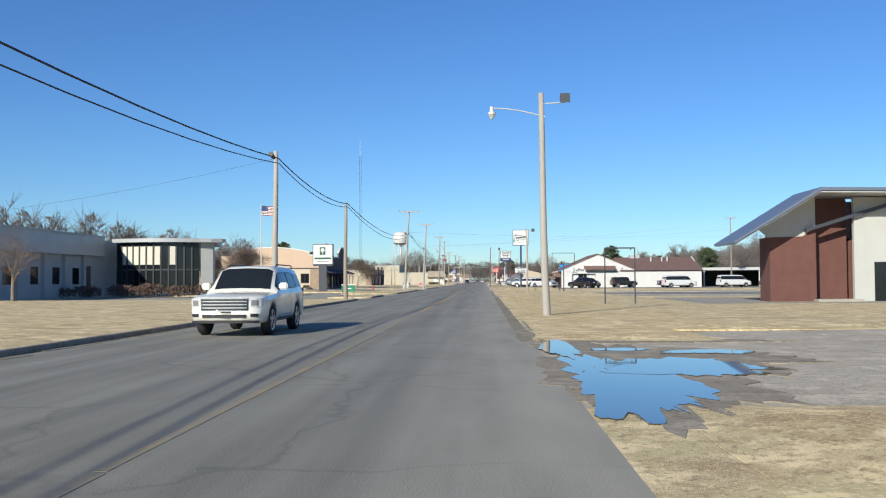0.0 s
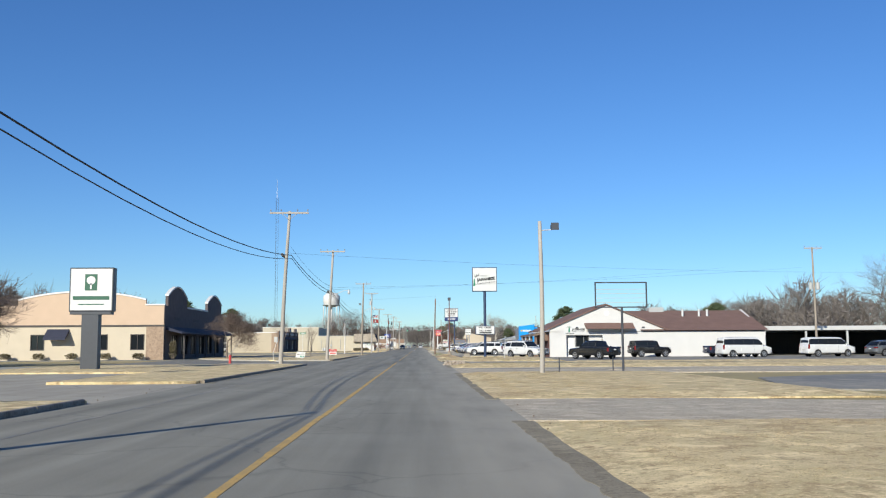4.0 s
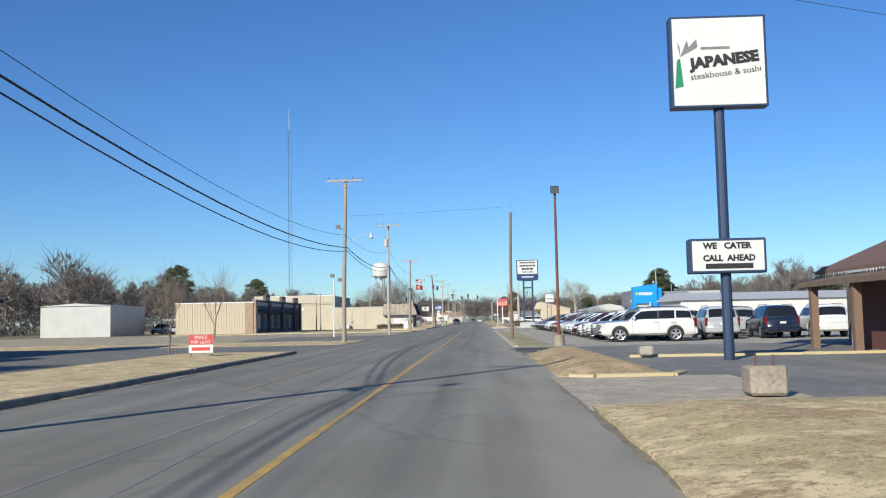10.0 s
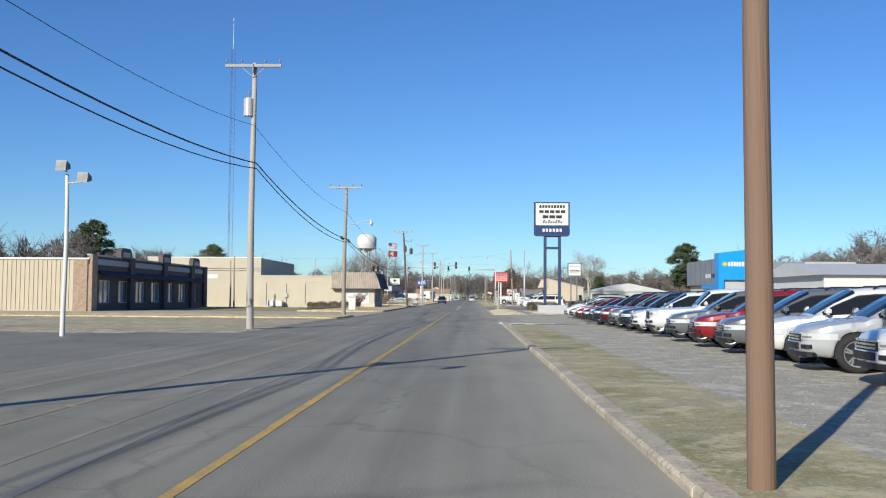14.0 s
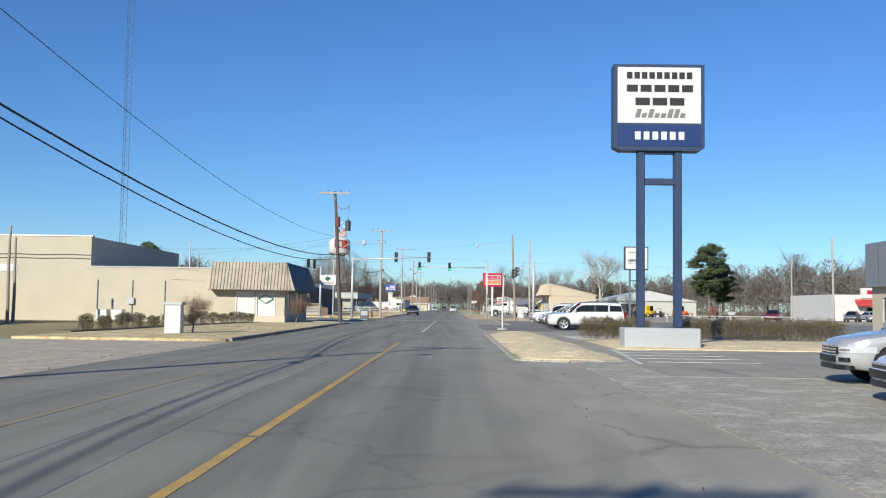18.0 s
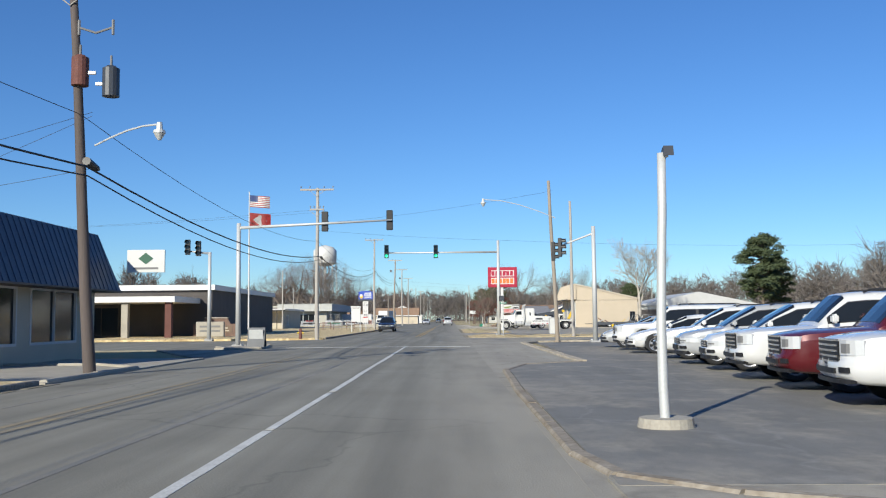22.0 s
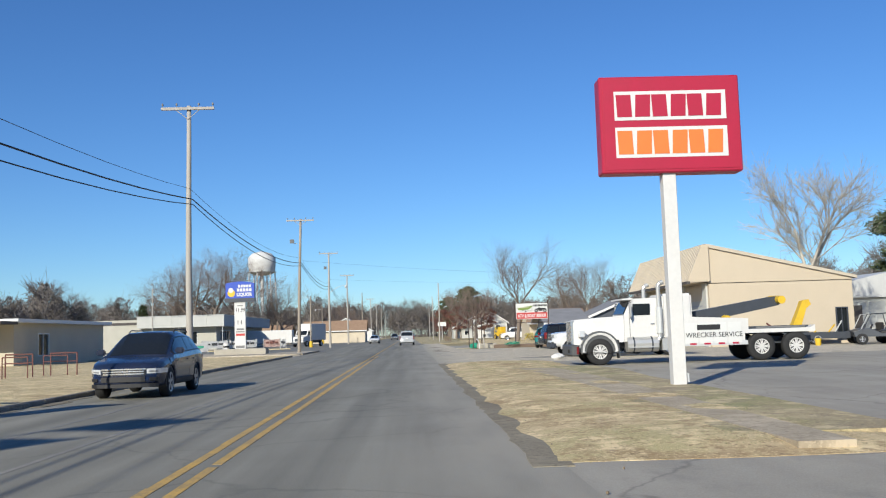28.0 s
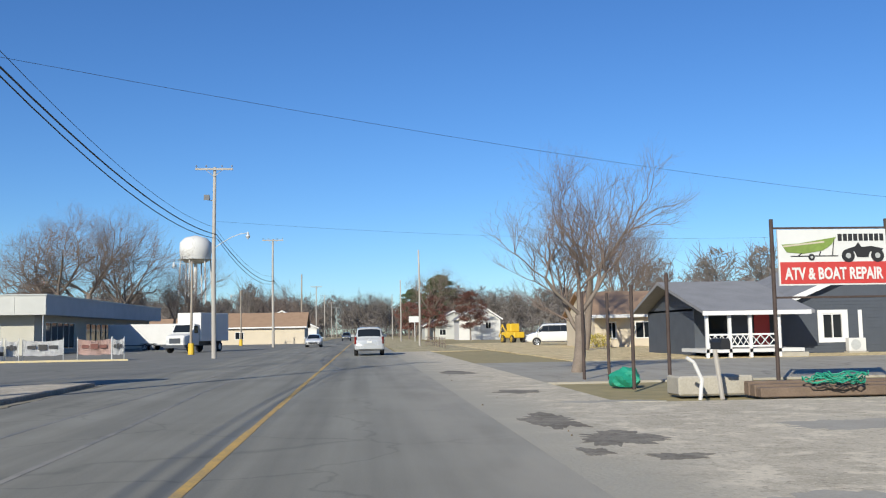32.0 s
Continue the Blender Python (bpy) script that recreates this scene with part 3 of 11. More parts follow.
def window_at(parent, axis, u0, u1, z0, z1, w, out, frame_mat, glass_mat, mullions=1, name="window"):
    """A framed pane in a wall's hole. axis x: along x at y = w, facing out (-1 or 1) along y; axis y likewise."""
    t = 0.07
    bm = B()

    def bx(b, a0, a1, c0, c1, d0, d1):
        lo, hi = sorted((w + d0 * out, w + d1 * out))
        if axis == "x":
            box(b, a0, a1, lo, hi, c0, c1)
        else:
            box(b, lo, hi, a0, a1, c0, c1)
    bx(bm, u0 - 0.02, u1 + 0.02, z0 - 0.02, z0 + t, -0.12, 0.03)
    bx(bm, u0 - 0.02, u1 + 0.02, z1 - t, z1 + 0.02, -0.12, 0.03)
    bx(bm, u0 - 0.02, u0 + t, z0 + t, z1 - t, -0.12, 0.03)
    bx(bm, u1 - t, u1 + 0.02, z0 + t, z1 - t, -0.12, 0.03)
    fr = part(name, bm, frame_mat, parent)
    for i in range(1, mullions + 1):
        c = u0 + (u1 - u0) * i / (mullions + 1)
        bm = B()
        bx(bm, c - 0.025, c + 0.025, z0 + t, z1 - t, -0.10, 0.02)
        part("mullion", bm, frame_mat, fr)
    bm = B()
    bx(bm, u0 + 0.01, u1 - 0.01, z0 + 0.01, z1 - 0.01, -0.09, -0.06)
    part("pane", bm, glass_mat, fr)
    return fr

# ---- the ground ----
rng = random.Random(7)


def sheet(name, poly, z, material, label, category, thick=0.12, kind="structure"):
    bm = B()
    prism(bm, poly, "z", z - thick, z)
    return solid(name, bm, material, label, category, kind)


def rect(x0, x1, y0, y1):
    return [(x0, y0), (x1, y0), (x1, y1), (x0, y1)]


LAWNS = []


def lawn_z(x, y, x0, x1, y0, y1, z_edge, z_mid):
    k = max(0.0, min(1.0, min(x - x0, x1 - x, y - y0, y1 - y) / 1.2))
    return z_edge + (z_mid - z_edge) * (k * k * (3 - 2 * k)) + 0.03 * k * noise.noise(Vector((x * 0.7, y * 0.7, 3.1)))


def lawn(name, x0, x1, y0, y1, z_edge, z_mid, material, label, wobble=0.25, step=1.2):
    """A lawn with an uneven edge, humped in the middle."""
    LAWNS.append((name, x0, x1, y0, y1, z_edge, z_mid))
    nx, ny = max(3, int((x1 - x0) / step)), max(3, int((y1 - y0) / step))
    nx, ny = min(nx, 40), min(ny, 70)
    bm = B()
    grid = []
    for j in range(ny + 1):
        row = []
        for i in range(nx + 1):
            u, v = i / nx, j / ny
            x, y = x0 + (x1 - x0) * u, y0 + (y1 - y0) * v
            e = min(min(u, 1 - u) * (x1 - x0), min(v, 1 - v) * (y1 - y0))
            k = min(1.0, e / 1.2)
            nzv = noise.noise(Vector((x * 0.7, y * 0.7, 3.1)))
            nz2 = noise.noise(Vector((x * 0.35, y * 0.35, 8.1)))
            if i in (0, nx) :
                x += wobble * nzv
            if j in (0, ny):
                y += wobble * nz2
            z = z_edge + (z_mid - z_edge) * (k * k * (3 - 2 * k)) + 0.03 * k * nzv
            row.append(bm.verts.new((x, y, z)))
        grid.append(row)
    for a, b in zip(grid, grid[1:]):
        for i in range(nx):
            bm.faces.new((a[i], a[i + 1], b[i + 1], b[i]))
    rim = [*grid[0], *[r[-1] for r in grid[1:]], *reversed(grid[-1][:-1]), *[r[0] for r in reversed(grid[1:-1])]]
    low = [bm.verts.new((v.co.x, v.co.y, -0.05)) for v in rim]
    rim = [bm.verts.new(v.co) for v in rim]
    n = len(rim)
    for i in range(n):
        bm.faces.new((rim[i], low[i], low[(i + 1) % n], rim[(i + 1) % n]))
    return solid(name, bm, material, label, "lawn", "structure", smooth=True)


bm = B()
prism(bm, rect(-2500, 2500, -1200, 3500), "z", -1.0, -0.06)
solid("ground", bm, M["ground"], "flat dry winter ground reaching to the horizon", "ground", "structure")
sheet("road", rect(-8.6, 1.72, -70, 1500), 0.0, M["road"], "worn grey asphalt street with tar-dark wheel tracks", "road")
sheet("road_east", [(1.5, 333.2), (4.4, 333.9), (4.4, 357), (6.0, 360.5), (260, 361), (260, 373), (6.5, 373.2), (1.5, 374.2)], -0.004, M["road"],
      "grey asphalt side street meeting the main street", "road")
sheet("road_west", [(-8.6, 338.5), (-8.6, 371), (-14, 368.5), (-240, 368), (-240, 352), (-14, 350), (-11.5, 344.5)], -0.004, M["road"],
      "grey asphalt side street meeting the main street", "road")

# right side: drives, lots and verges, from the start of the walk on
PALE = M["gravel_drive"]
sheet("pavement_drive_a", [(1.5, 8), (9, 5), (70, 2), (70, 27), (16, 27.5), (6, 25.5), (1.5, 27.0)], -0.010, PALE, "pale worn asphalt drive beside the street", "driveway")
sheet("pavement_lot_a", rect(13.5, 75, 53, 72), 0.004, M["lot"], "grey asphalt car park", "car park")
sheet("pavement_drive_b", [(1.5, 79.5), (14, 78.3), (80, 76.5), (80, 83.2), (12, 84.5), (1.5, 88.5)], -0.008, PALE, "pale worn asphalt drive beside the street", "driveway")
sheet("pavement_lot_b", [(11.5, 91), (22, 87.5), (90, 87.5), (90, 106.5), (22, 105.8), (14, 101)], -0.002, M["dark_lot"], "dark asphalt car park", "car park")
sheet("pavement_drive_c", rect(1.5, 95, 109.5, 121.0), -0.006, PALE, "pale concrete drive with patches", "driveway")
sheet("pavement_drive_d", [(1.5, 128), (14, 128.2), (95, 128), (95, 135), (12, 135.5), (5, 141.5), (1.5, 142.3)], -0.006, M["lot"], "grey asphalt drive beside the street", "driveway")
sheet("pavement_lot_c", rect(3.2, 95, 141.5, 190.3), 0.010, M["dark_lot"], "dark patched restaurant car park", "car park")
sheet("pavement_apron_c", [(1.5, 159.0), (5.4, 160.8), (5.6, 166.9), (1.5, 167.4)], 0.014, M["gravel_drive"], "pale worn concrete entry to the restaurant car park", "driveway")
sheet("pavement_patch", rect(1.5, 3.25, 181.0, 190.9), 0.004, M["dark_lot"], "black asphalt patch at a lot entrance", "road")
sheet("pavement_lot_d", rect(3.1, 70, 190.3, 296), 0.012, M["gravel"], "pale gravel car lot with weeds", "car park")
sheet("pavement_lot_j", rect(1.6, 4.8, 249, 257), 0.006, M["gravel"], "pale gravel at the end of the verge", "car park")
sheet("pavement_drive_e", [(1.5, 256.5), (4.7, 254), (4.7, 290), (1.5, 281.0)], -0.004, M["lot"], "pale asphalt lot entrance", "driveway")
sheet("pavement_lot_e", [(4.5, 276), (60, 276), (60, 312.6), (1.72, 312.6), (1.72, 305.6), (4.5, 305.6)], 0.020, M["lot"], "pale sealed dealer forecourt", "car park")
sheet("pavement_lot_f", [(1.75, 312.2), (60, 311.4), (60, 360.4), (9.4, 360.4), (8.6, 358.6), (5.2, 356.8), (4.62, 334.0), (4.5, 333.85), (2.62, 332.35), (1.85, 329.3)], 0.024, M["dark_lot"], "dark asphalt dealer car lot", "car park")
sheet("pavement_lot_g", rect(6.2, 80, 381.0, 445), -0.002, M["lot"], "grey asphalt store car park", "car park")
sheet("pavement_entry_g", rect(1.5, 6.3, 380.0, 398.5), -0.006, M["lot"], "grey asphalt lot entrance", "driveway")
sheet("pavement_lot_h", [(1.5, 430.5), (7.0, 429.6), (60, 429), (60, 466), (4.4, 467), (4.4, 520), (1.5, 520)], 0.0005, M["yard"], "pale worn gravel and asphalt yard", "driveway")
sheet("pavement_lot_i", rect(4.4, 30, 474.5, 491), 0.002, M["lot"], "grey asphalt drive before the house", "driveway")

GR = "tan dormant winter grass beside the street"
sheet("verge_start", rect(1.55, 3.4, -30, 10.4), -0.003, M["grass"], "worn grass edge beside the street", "grass")
lawn("lawn_a", 2.6, 40, -30, 10.5, 0.0, 0.08, M["grass"], GR)
lawn("lawn_b", 1.75, 13.2, 26.5, 79, 0.0, 0.10, M["grass"], GR)
lawn("lawn_near", 1.8, 6.2, 21.6, 27.5, 0.0, 0.09, M["grass"], "thin brown grass beside a muddy puddle", 0.6, 0.5)
lawn("lawn_ditch", 3.1, 30, 127.7, 133.4, 0.0, 0.10, M["ditch"], "rough dull grass in a shallow ditch", 0.5, 0.6)
lawn("lawn_c", 13.2, 70, 27.8, 53, 0.0, 0.06, M["grass"], GR)
lawn("lawn_d", 13.4, 80, 72, 76.3, 0.0, 0.06, M["grass"], GR)
lawn("lawn_e", 1.6, 12.5, 86.5, 109.3, 0.0, 0.10, M["grass"], GR)
lawn("lawn_f", 1.7, 40, 121.2, 127.8, 0.0, 0.16, M["grass"], GR)
lawn("lawn_g", 12, 60, 135.5, 142.5, 0.0, 0.10, M["grass"], GR)
lawn("lawn_h", 1.5, 12.4, 143.0, 159.5, 0.05, 0.22, M["grass_brown"], GR)
lawn("lawn_i", 1.65, 4.4, 167.2, 182.6, 0.02, 0.28, M["grass_russet"], "humped tan grass island with a yellow kerb")
lawn("lawn_j", 1.75, 3.5, 191.1, 250, 0.02, 0.045, M["moss"], "thin green and tan grass verge before the car lot", 0.1)
lawn("lawn_k", 1.8, 4.6, 281.8, 292.6, 0.035, 0.27, M["sand_turf"], "humped tan grass island edged with stones")
sheet("mulch_strip", [(-18.4, 297), (-17.0, 297), (-14.4, 325), (-15.6, 325)], 0.165, M["soil"], "strip of dark bare soil under the shop shrubs", "soil", 0.06)
lawn("lawn_sign_bed", 5.7, 19, 289.2, 298.2, 0.05, 0.16, M["sand_turf"], "raised tan grass bed round the dealer sign", 0.15)
lawn("lawn_l", 1.8, 4.5, 294.0, 306.4, 0.035, 0.25, M["sand_turf"], "humped tan grass island edged with stones")
sheet("verge_gap", rect(1.72, 4.7, 291.8, 295.0), 0.028, M["sand_turf"], "bare dusty gap between two grass islands", "soil", 0.1)
lawn("lawn_m", 6.4, 24, 373.4, 382.4, 0.02, 0.10, M["grass"], GR)
lawn("lawn_n", 1.7, 6.4, 374.4, 383.0, 0.0, 0.10, M["grass"], "tan grass corner with a raised kerb")
lawn("lawn_o", 1.65, 6.4, 397.2, 430.4, 0.0, 0.10, M["grass_brown"], "patchy grass strip beside the street", 0.3, 0.6)
lawn("lawn_p", 9.2, 60, 491, 560, 0.0, 0.06, M["grass"], GR)
lawn("lawn_q", 1.9, 9.0, 520, 900, 0.0, 0.08, M["grass_dull"], GR)

# left side
LZ = 0.12
for nm, y0, y1, x1, ml in (("r", -40, 67.9, -42, "grass"), ("s", 97.5, 131, -14.5, "grass"), ("t", 150.5, 188, -14.2, "grass"),
                           ("v", 262.5, 270, -40, "grass"), ("w", 291.5, 325.2, -17, "grass"),
                           ("x", 371.5, 458, -28, "grass")):
    lawn("lawn_" + nm, x1, -8.85, y0, y1, 0.10, 0.14, M[ml], "tan dormant lawn behind the kerb")
lawn("lawn_island_a", -12.3, -8.7, 76.0, 85.5, 0.08, 0.13, M["grass"], "small grass island with a low kerb between two drives", 0.1)
lawn("lawn_island_b", -30, -17.6, 90.5, 97.0, 0.08, 0.13, M["grass"], "grass island round the flagpole")
lawn("lawn_island_c", -26, -14.4, 112, 131, 0.08, 0.13, M["grass"], "grass island round the bank sign")
lawn("lawn_field_b", -60, -20.0, 214.6, 238.4, 0.004, 0.05, M["grass_thin"], "thin brown grass field over old asphalt", 0.8)
lawn("lawn_field", -60, -9.3, 238, 262.4, 0.004, 0.05, M["grass_thin"], "thin brown grass field over old asphalt", 0.4)
lawn("lawn_u", -36, -8.9, 203.6, 214.6, 0.01, 0.06, M["grass_brown"], "tan grass corner with a bare muddy edge", 0.4)
sheet("lawn_lobe", [(-14.1, 150.4), (-16.5, 152.2), (-20.4, 158), (-23.4, 163), (-25.0, 167.5), (-24.6, 170.8), (-22.5, 172.2), (-19, 170.2), (-14.1, 171.6)], 0.13, M["grass"], "tan dormant lawn tapering between two drives", "lawn")
sheet("mulch_bed", [(-22.5 + 1.25 * math.cos(k * 0.5236), 169.6 + 1.25 * math.sin(k * 0.5236)) for k in range(12)], 0.17, M["soil"], "dark mulch ring round a small tree", "soil", 0.06)
sheet("pavement_left_a", rect(-62, -8.6, 67.9, 131), -0.002, M["lot"], "grey asphalt drives before the bank", "driveway")
sheet("pavement_left_b", [(-8.6, 131), (-8.6, 150.5), (-13.9, 150.5), (-13.9, 190), (-29, 190), (-29, 212), (-70, 212), (-70, 160), (-26, 160), (-26, 131)], 0.0, M["lot_grey"],
      "grey asphalt bank car park", "car park")
sheet("pavement_left_c", rect(-42, -8.6, 188, 204), -0.003, M["lot_grey"], "grey asphalt drive beside the street", "driveway")
sheet("pavement_left_d", rect(-36, -8.6, 214.5, 262.5), 0.003, M["lot_grey"], "grey weathered asphalt car park with dry weeds", "car park")
sheet("pavement_left_e", rect(-44, -8.6, 270, 291.5), 0.0, M["gravel_drive"], "pale concrete drive beside the street", "driveway")
sheet("pavement_left_f", rect(-17, -8.6, 325.2, 338.5), 0.05, M["concrete"], "pale concrete apron before a shop", "pavement")
sheet("pavement_left_g", rect(-30, -8.6, 458, 464), 0.0, M["gravel_drive"], "pale concrete drive beside the street", "driveway")
sheet("pavement_left_h", rect(-70, -8.6, 478, 604), -0.002, M["lot_grey"], "grey asphalt store car park", "car park")
lawn("lawn_y", -40, -8.85, 464, 478, 0.1, 0.13, M["gravel_drive"], "pale bare strip with a raised kerb")
lawn("lawn_z", -30, -9.2, 604, 900, 0.0, 0.08, M["grass_dull"], GR)
sheet("pavement_left_i", rect(-45, -28, 372, 458), 0.0, M["lot"], "grey asphalt car park of a low building", "car park")

# kerbs: lengths of cast concrete
kerb_cache = {}


def kerb_run(name, pts, width, top, label, material, step=3.0):
    """Kerb lengths, each its own piece, along a line of points."""
    holder = tagged(new(name), label, "kerb", "", "structure")
    for (x0, y0), (x1, y1) in zip(pts, pts[1:]):
        length = math.hypot(x1 - x0, y1 - y0)
        n = max(1, round(length / step))
        seg = length / n
        key = (round(seg, 2), width, top, material.name)
        if key not in kerb_cache:
            bm = B()
            prism(bm, [(-width / 2, -0.08), (width / 2, -0.08), (width / 2, top - 0.03), (width / 2 - 0.03, top), (-width / 2 + 0.03, top), (-width / 2, top - 0.03)],
                  "y", -seg / 2 + 0.006, seg / 2 - 0.006)
            kerb_cache[key] = to_mesh("kerb_stone", bm, material)
        turn = math.degrees(math.atan2(-(x1 - x0), y1 - y0))
        for i in range(n):
            k = (i + 0.5) / n
            ob = new("kerb_stone", kerb_cache[key])
            ob.parent = holder
            ob.matrix_basis = pose(x0 + (x1 - x0) * k, y0 + (y1 - y0) * k, rng.uniform(-0.012, 0.004), 0, rng.uniform(-1, 1), turn + rng.uniform(-0.4, 0.4))
    return holder


CC = M["concrete"]
KL = "low worn concrete kerb along the street"
for nm, y0, y1 in (("a", -40, 67.6), ("j", 76.4, 85.2), ("b", 98, 130.5), ("c", 151, 187.5), ("e", 291.8, 325), ("f", 371.8, 457.5), ("g", 464.3, 477.6)):
    kerb_run("kerb_left_" + nm, [(-8.72, y0), (-8.72, y1)], 0.18, 0.13, KL, M["kerb_worn"])
kerb_run("kerb_left_k", [(-8.8, 150.0), (-13.2, 150.1), (-16.6, 152.0), (-20.5, 157.8), (-23.5, 162.8), (-25.1, 167.4)], 0.18, 0.13, KL, CC)
kerb_run("kerb_left_l", [(-8.9, 67.8), (-14, 68.1), (-30, 68.3)], 0.18, 0.13, KL, M["kerb_worn"])
kerb_run("kerb_left_m", [(-8.8, 76.0), (-11.0, 77.4), (-12.3, 80.5), (-12.4, 85.4)], 0.18, 0.12, KL, M["kerb_worn"])
kerb_run("kerb_left_h", [(-8.72, 325.4), (-8.72, 331.5), (-10.5, 333.4), (-17, 334)], 0.18, 0.12, KL, CC)
kerb_run("kerb_right_a", [(1.58, 191), (1.58, 251.6)], 0.26, 0.10, KL, M["gravel_drive"], 6.0)
kerb_run("kerb_right_b", [(5.6, 310.6), (3.84, 311.2), (2.66, 311.85), (1.85, 312.7), (1.66, 314.0), (1.68, 322), (1.85, 329.3)], 0.18, 0.06, KL, M["kerb_worn"])
kerb_run("kerb_right_e", [(1.85, 329.3), (2.6, 332.4), (4.5, 333.9)], 0.16, 0.045, KL, M["kerb_worn"])
kerb_run("kerb_right_f", [(4.5, 333.9), (4.45, 356.8), (5.4, 359.4), (8.0, 360.6), (20, 360.8)], 0.32, 0.07, KL, M["gravel_drive"])
sheet("pavement_apron", [(1.5, 333.0), (2.5, 332.6), (4.3, 334.0), (4.3, 356.9), (5.2, 359.6), (2.4, 366), (1.5, 366)], 0.0015, M["lot"], "grey dusty edge of the side street", "road", 0.05)
kerb_run("kerb_right_d", [(1.9, 25.4), (1.92, 31.9)], 0.14, 0.035, "broken line of kerb stone sunk in the grass edge", M["kerb_worn"], 1.1)
kerb_run("kerb_right_c", [(1.58, 374.4), (1.58, 381.5)], 0.16, 0.04, KL, M["kerb_worn"])
kerb_run("kerb_island_a", [(1.62, 300), (1.62, 281.6), (3.0, 281.0), (4.6, 281.6)], 0.20, 0.045, "loose broken kerb stones round a grass island", M["gravel"], 0.7)
kerb_run("kerb_island_b", [(1.62, 306.6), (1.62, 300.2)], 0.20, 0.04, "loose broken kerb stones round a grass island", M["gravel"], 0.8)
kerb_run("kerb_yellow_a", [(1.95, 167.1), (2.5, 166.75), (4.3, 166.9), (4.75, 168)], 0.24, 0.09, "yellow painted kerb round a grass island", M["kerb_yellow"], 1.8)
kerb_run("kerb_yellow_b", [(4.9, 177.0), (40, 176.4)], 0.2, 0.10, "yellow painted kerb before the restaurant", M["kerb_yellow"], 3.0)
kerb_run("kerb_yellow_c", [(-38, 509.4), (-15.4, 509.4)], 0.2, 0.12, "yellow painted kerb in the store car park", M["kerb_yellow"], 3.0)
kerb_run("kerb_left_i", [(-8.9, 349.8), (-10.4, 349.4), (-11.4, 351.5), (-11.0, 354.4), (-9.2, 354.2), (-8.9, 349.8)], 0.16, 0.12, "small raised corner island kerb", CC, 1.2)
lawn("lawn_corner", -11.2, -9.1, 350, 354, 0.08, 0.12, M["concrete"], "small concrete corner island")
sheet("gutter_b", [(1.5, 303), (1.78, 303), (1.9, 329.4), (2.6, 332.5), (1.5, 333.0)], 0.0025, M["lot"], "thin concrete gutter beside the asphalt", "gutter", 0.05)
sheet("verge_green", [(4.0, 398.5), (6.3, 398.5), (6.45, 404), (6.5, 412), (6.9, 417), (6.6, 420.6), (5.0, 420.9), (3.7, 420.6), (3.95, 414.5), (4.05, 411), (4.05, 404)], 0.098, M["grass_dull"], "dull green grass along the path", "grass", 0.15)
sheet("pavement_path", [(4.35, 397.5), (5.0, 397.5), (5.15, 404), (5.3, 412.7), (5.25, 416.3), (5.1, 419.6), (3.9, 419.9), (4.2, 414.6), (4.25, 411), (4.3, 404)], 0.105, M["path_dirt"], "pale worn dirt path crossing the grass strip", "path", 0.2)
bm = B()
for y0, y1 in ((21.5, 79), (86, 109), (121, 128), (143, 166), (397, 430.5), (374.4, 383)):
    y = y0
    while y < y1:
        ln = 0.22
        e = [(1.42 + 0.10 * noise.noise(Vector((0, v * 0.5, 1))) + 0.07 * noise.noise(Vector((0, v * 2.3, 4))), 1.80 + 0.10 * noise.noise(Vector((5, v * 0.6, 1)))) for v in (y, y + ln)]
        prism(bm, [(e[0][0], y), (e[0][1], y), (e[1][1], y + ln), (e[1][0], y + ln)], "z", -0.03, 0.006)
        y += ln
for y0, y1 in ((-30, 67.5), (98, 130), (151, 187), (204, 214), (291.8, 325), (372, 457), (464, 477)):
    y = y0
    while y < y1:
        ln = rng.uniform(0.6, 2.2)
        a, b = -8.66, -8.62 + rng.uniform(0.05, 0.42)
        prism(bm, [(a, y), (b, y + 0.1), (b + rng.uniform(-.15, .15), y + ln), (a, y + ln)], "z", -0.03, 0.005 + rng.uniform(0, 0.008))
        y += ln * rng.uniform(0.98, 1.5)
solid("verge_soil_b", bm, M["verge_dust"], "ragged muddy edge between asphalt and grass", "soil", "structure")

# puddles
for cx, cy, rx, ry, sd in ((2.6, 13.6, 0.85, 4.2, 1), (3.8, 15.2, 1.3, 1.5, 4), (2.15, 19.4, 0.34, 2.3, 6), (4.9, 18.2, 0.9, 0.5, 9), (3.3, 18.9, 0.6, 0.35, 3)):
    bm = B()
    ring = []
    for i in range(120):
        a = 6.2831853 * i / 120
        c, d = math.cos(a), math.sin(a)
        k = 1 + 0.45 * noise.noise(Vector((c * 1.3, d * 1.3, sd * 7.7))) + 0.28 * noise.noise(Vector((c * 5, d * 5, sd))) + 0.16 * noise.noise(Vector((c * 16, d * 16, sd)))
        ring.append((cx + rx * k * math.cos(a), cy + ry * k * math.sin(a)))
    prism(bm, ring, "z", -0.02, 0.013 + 0.0012 * sd)
    solid("puddle", bm, M["water"], "shallow puddle mirroring the sky on the drive", "puddle", "structure")



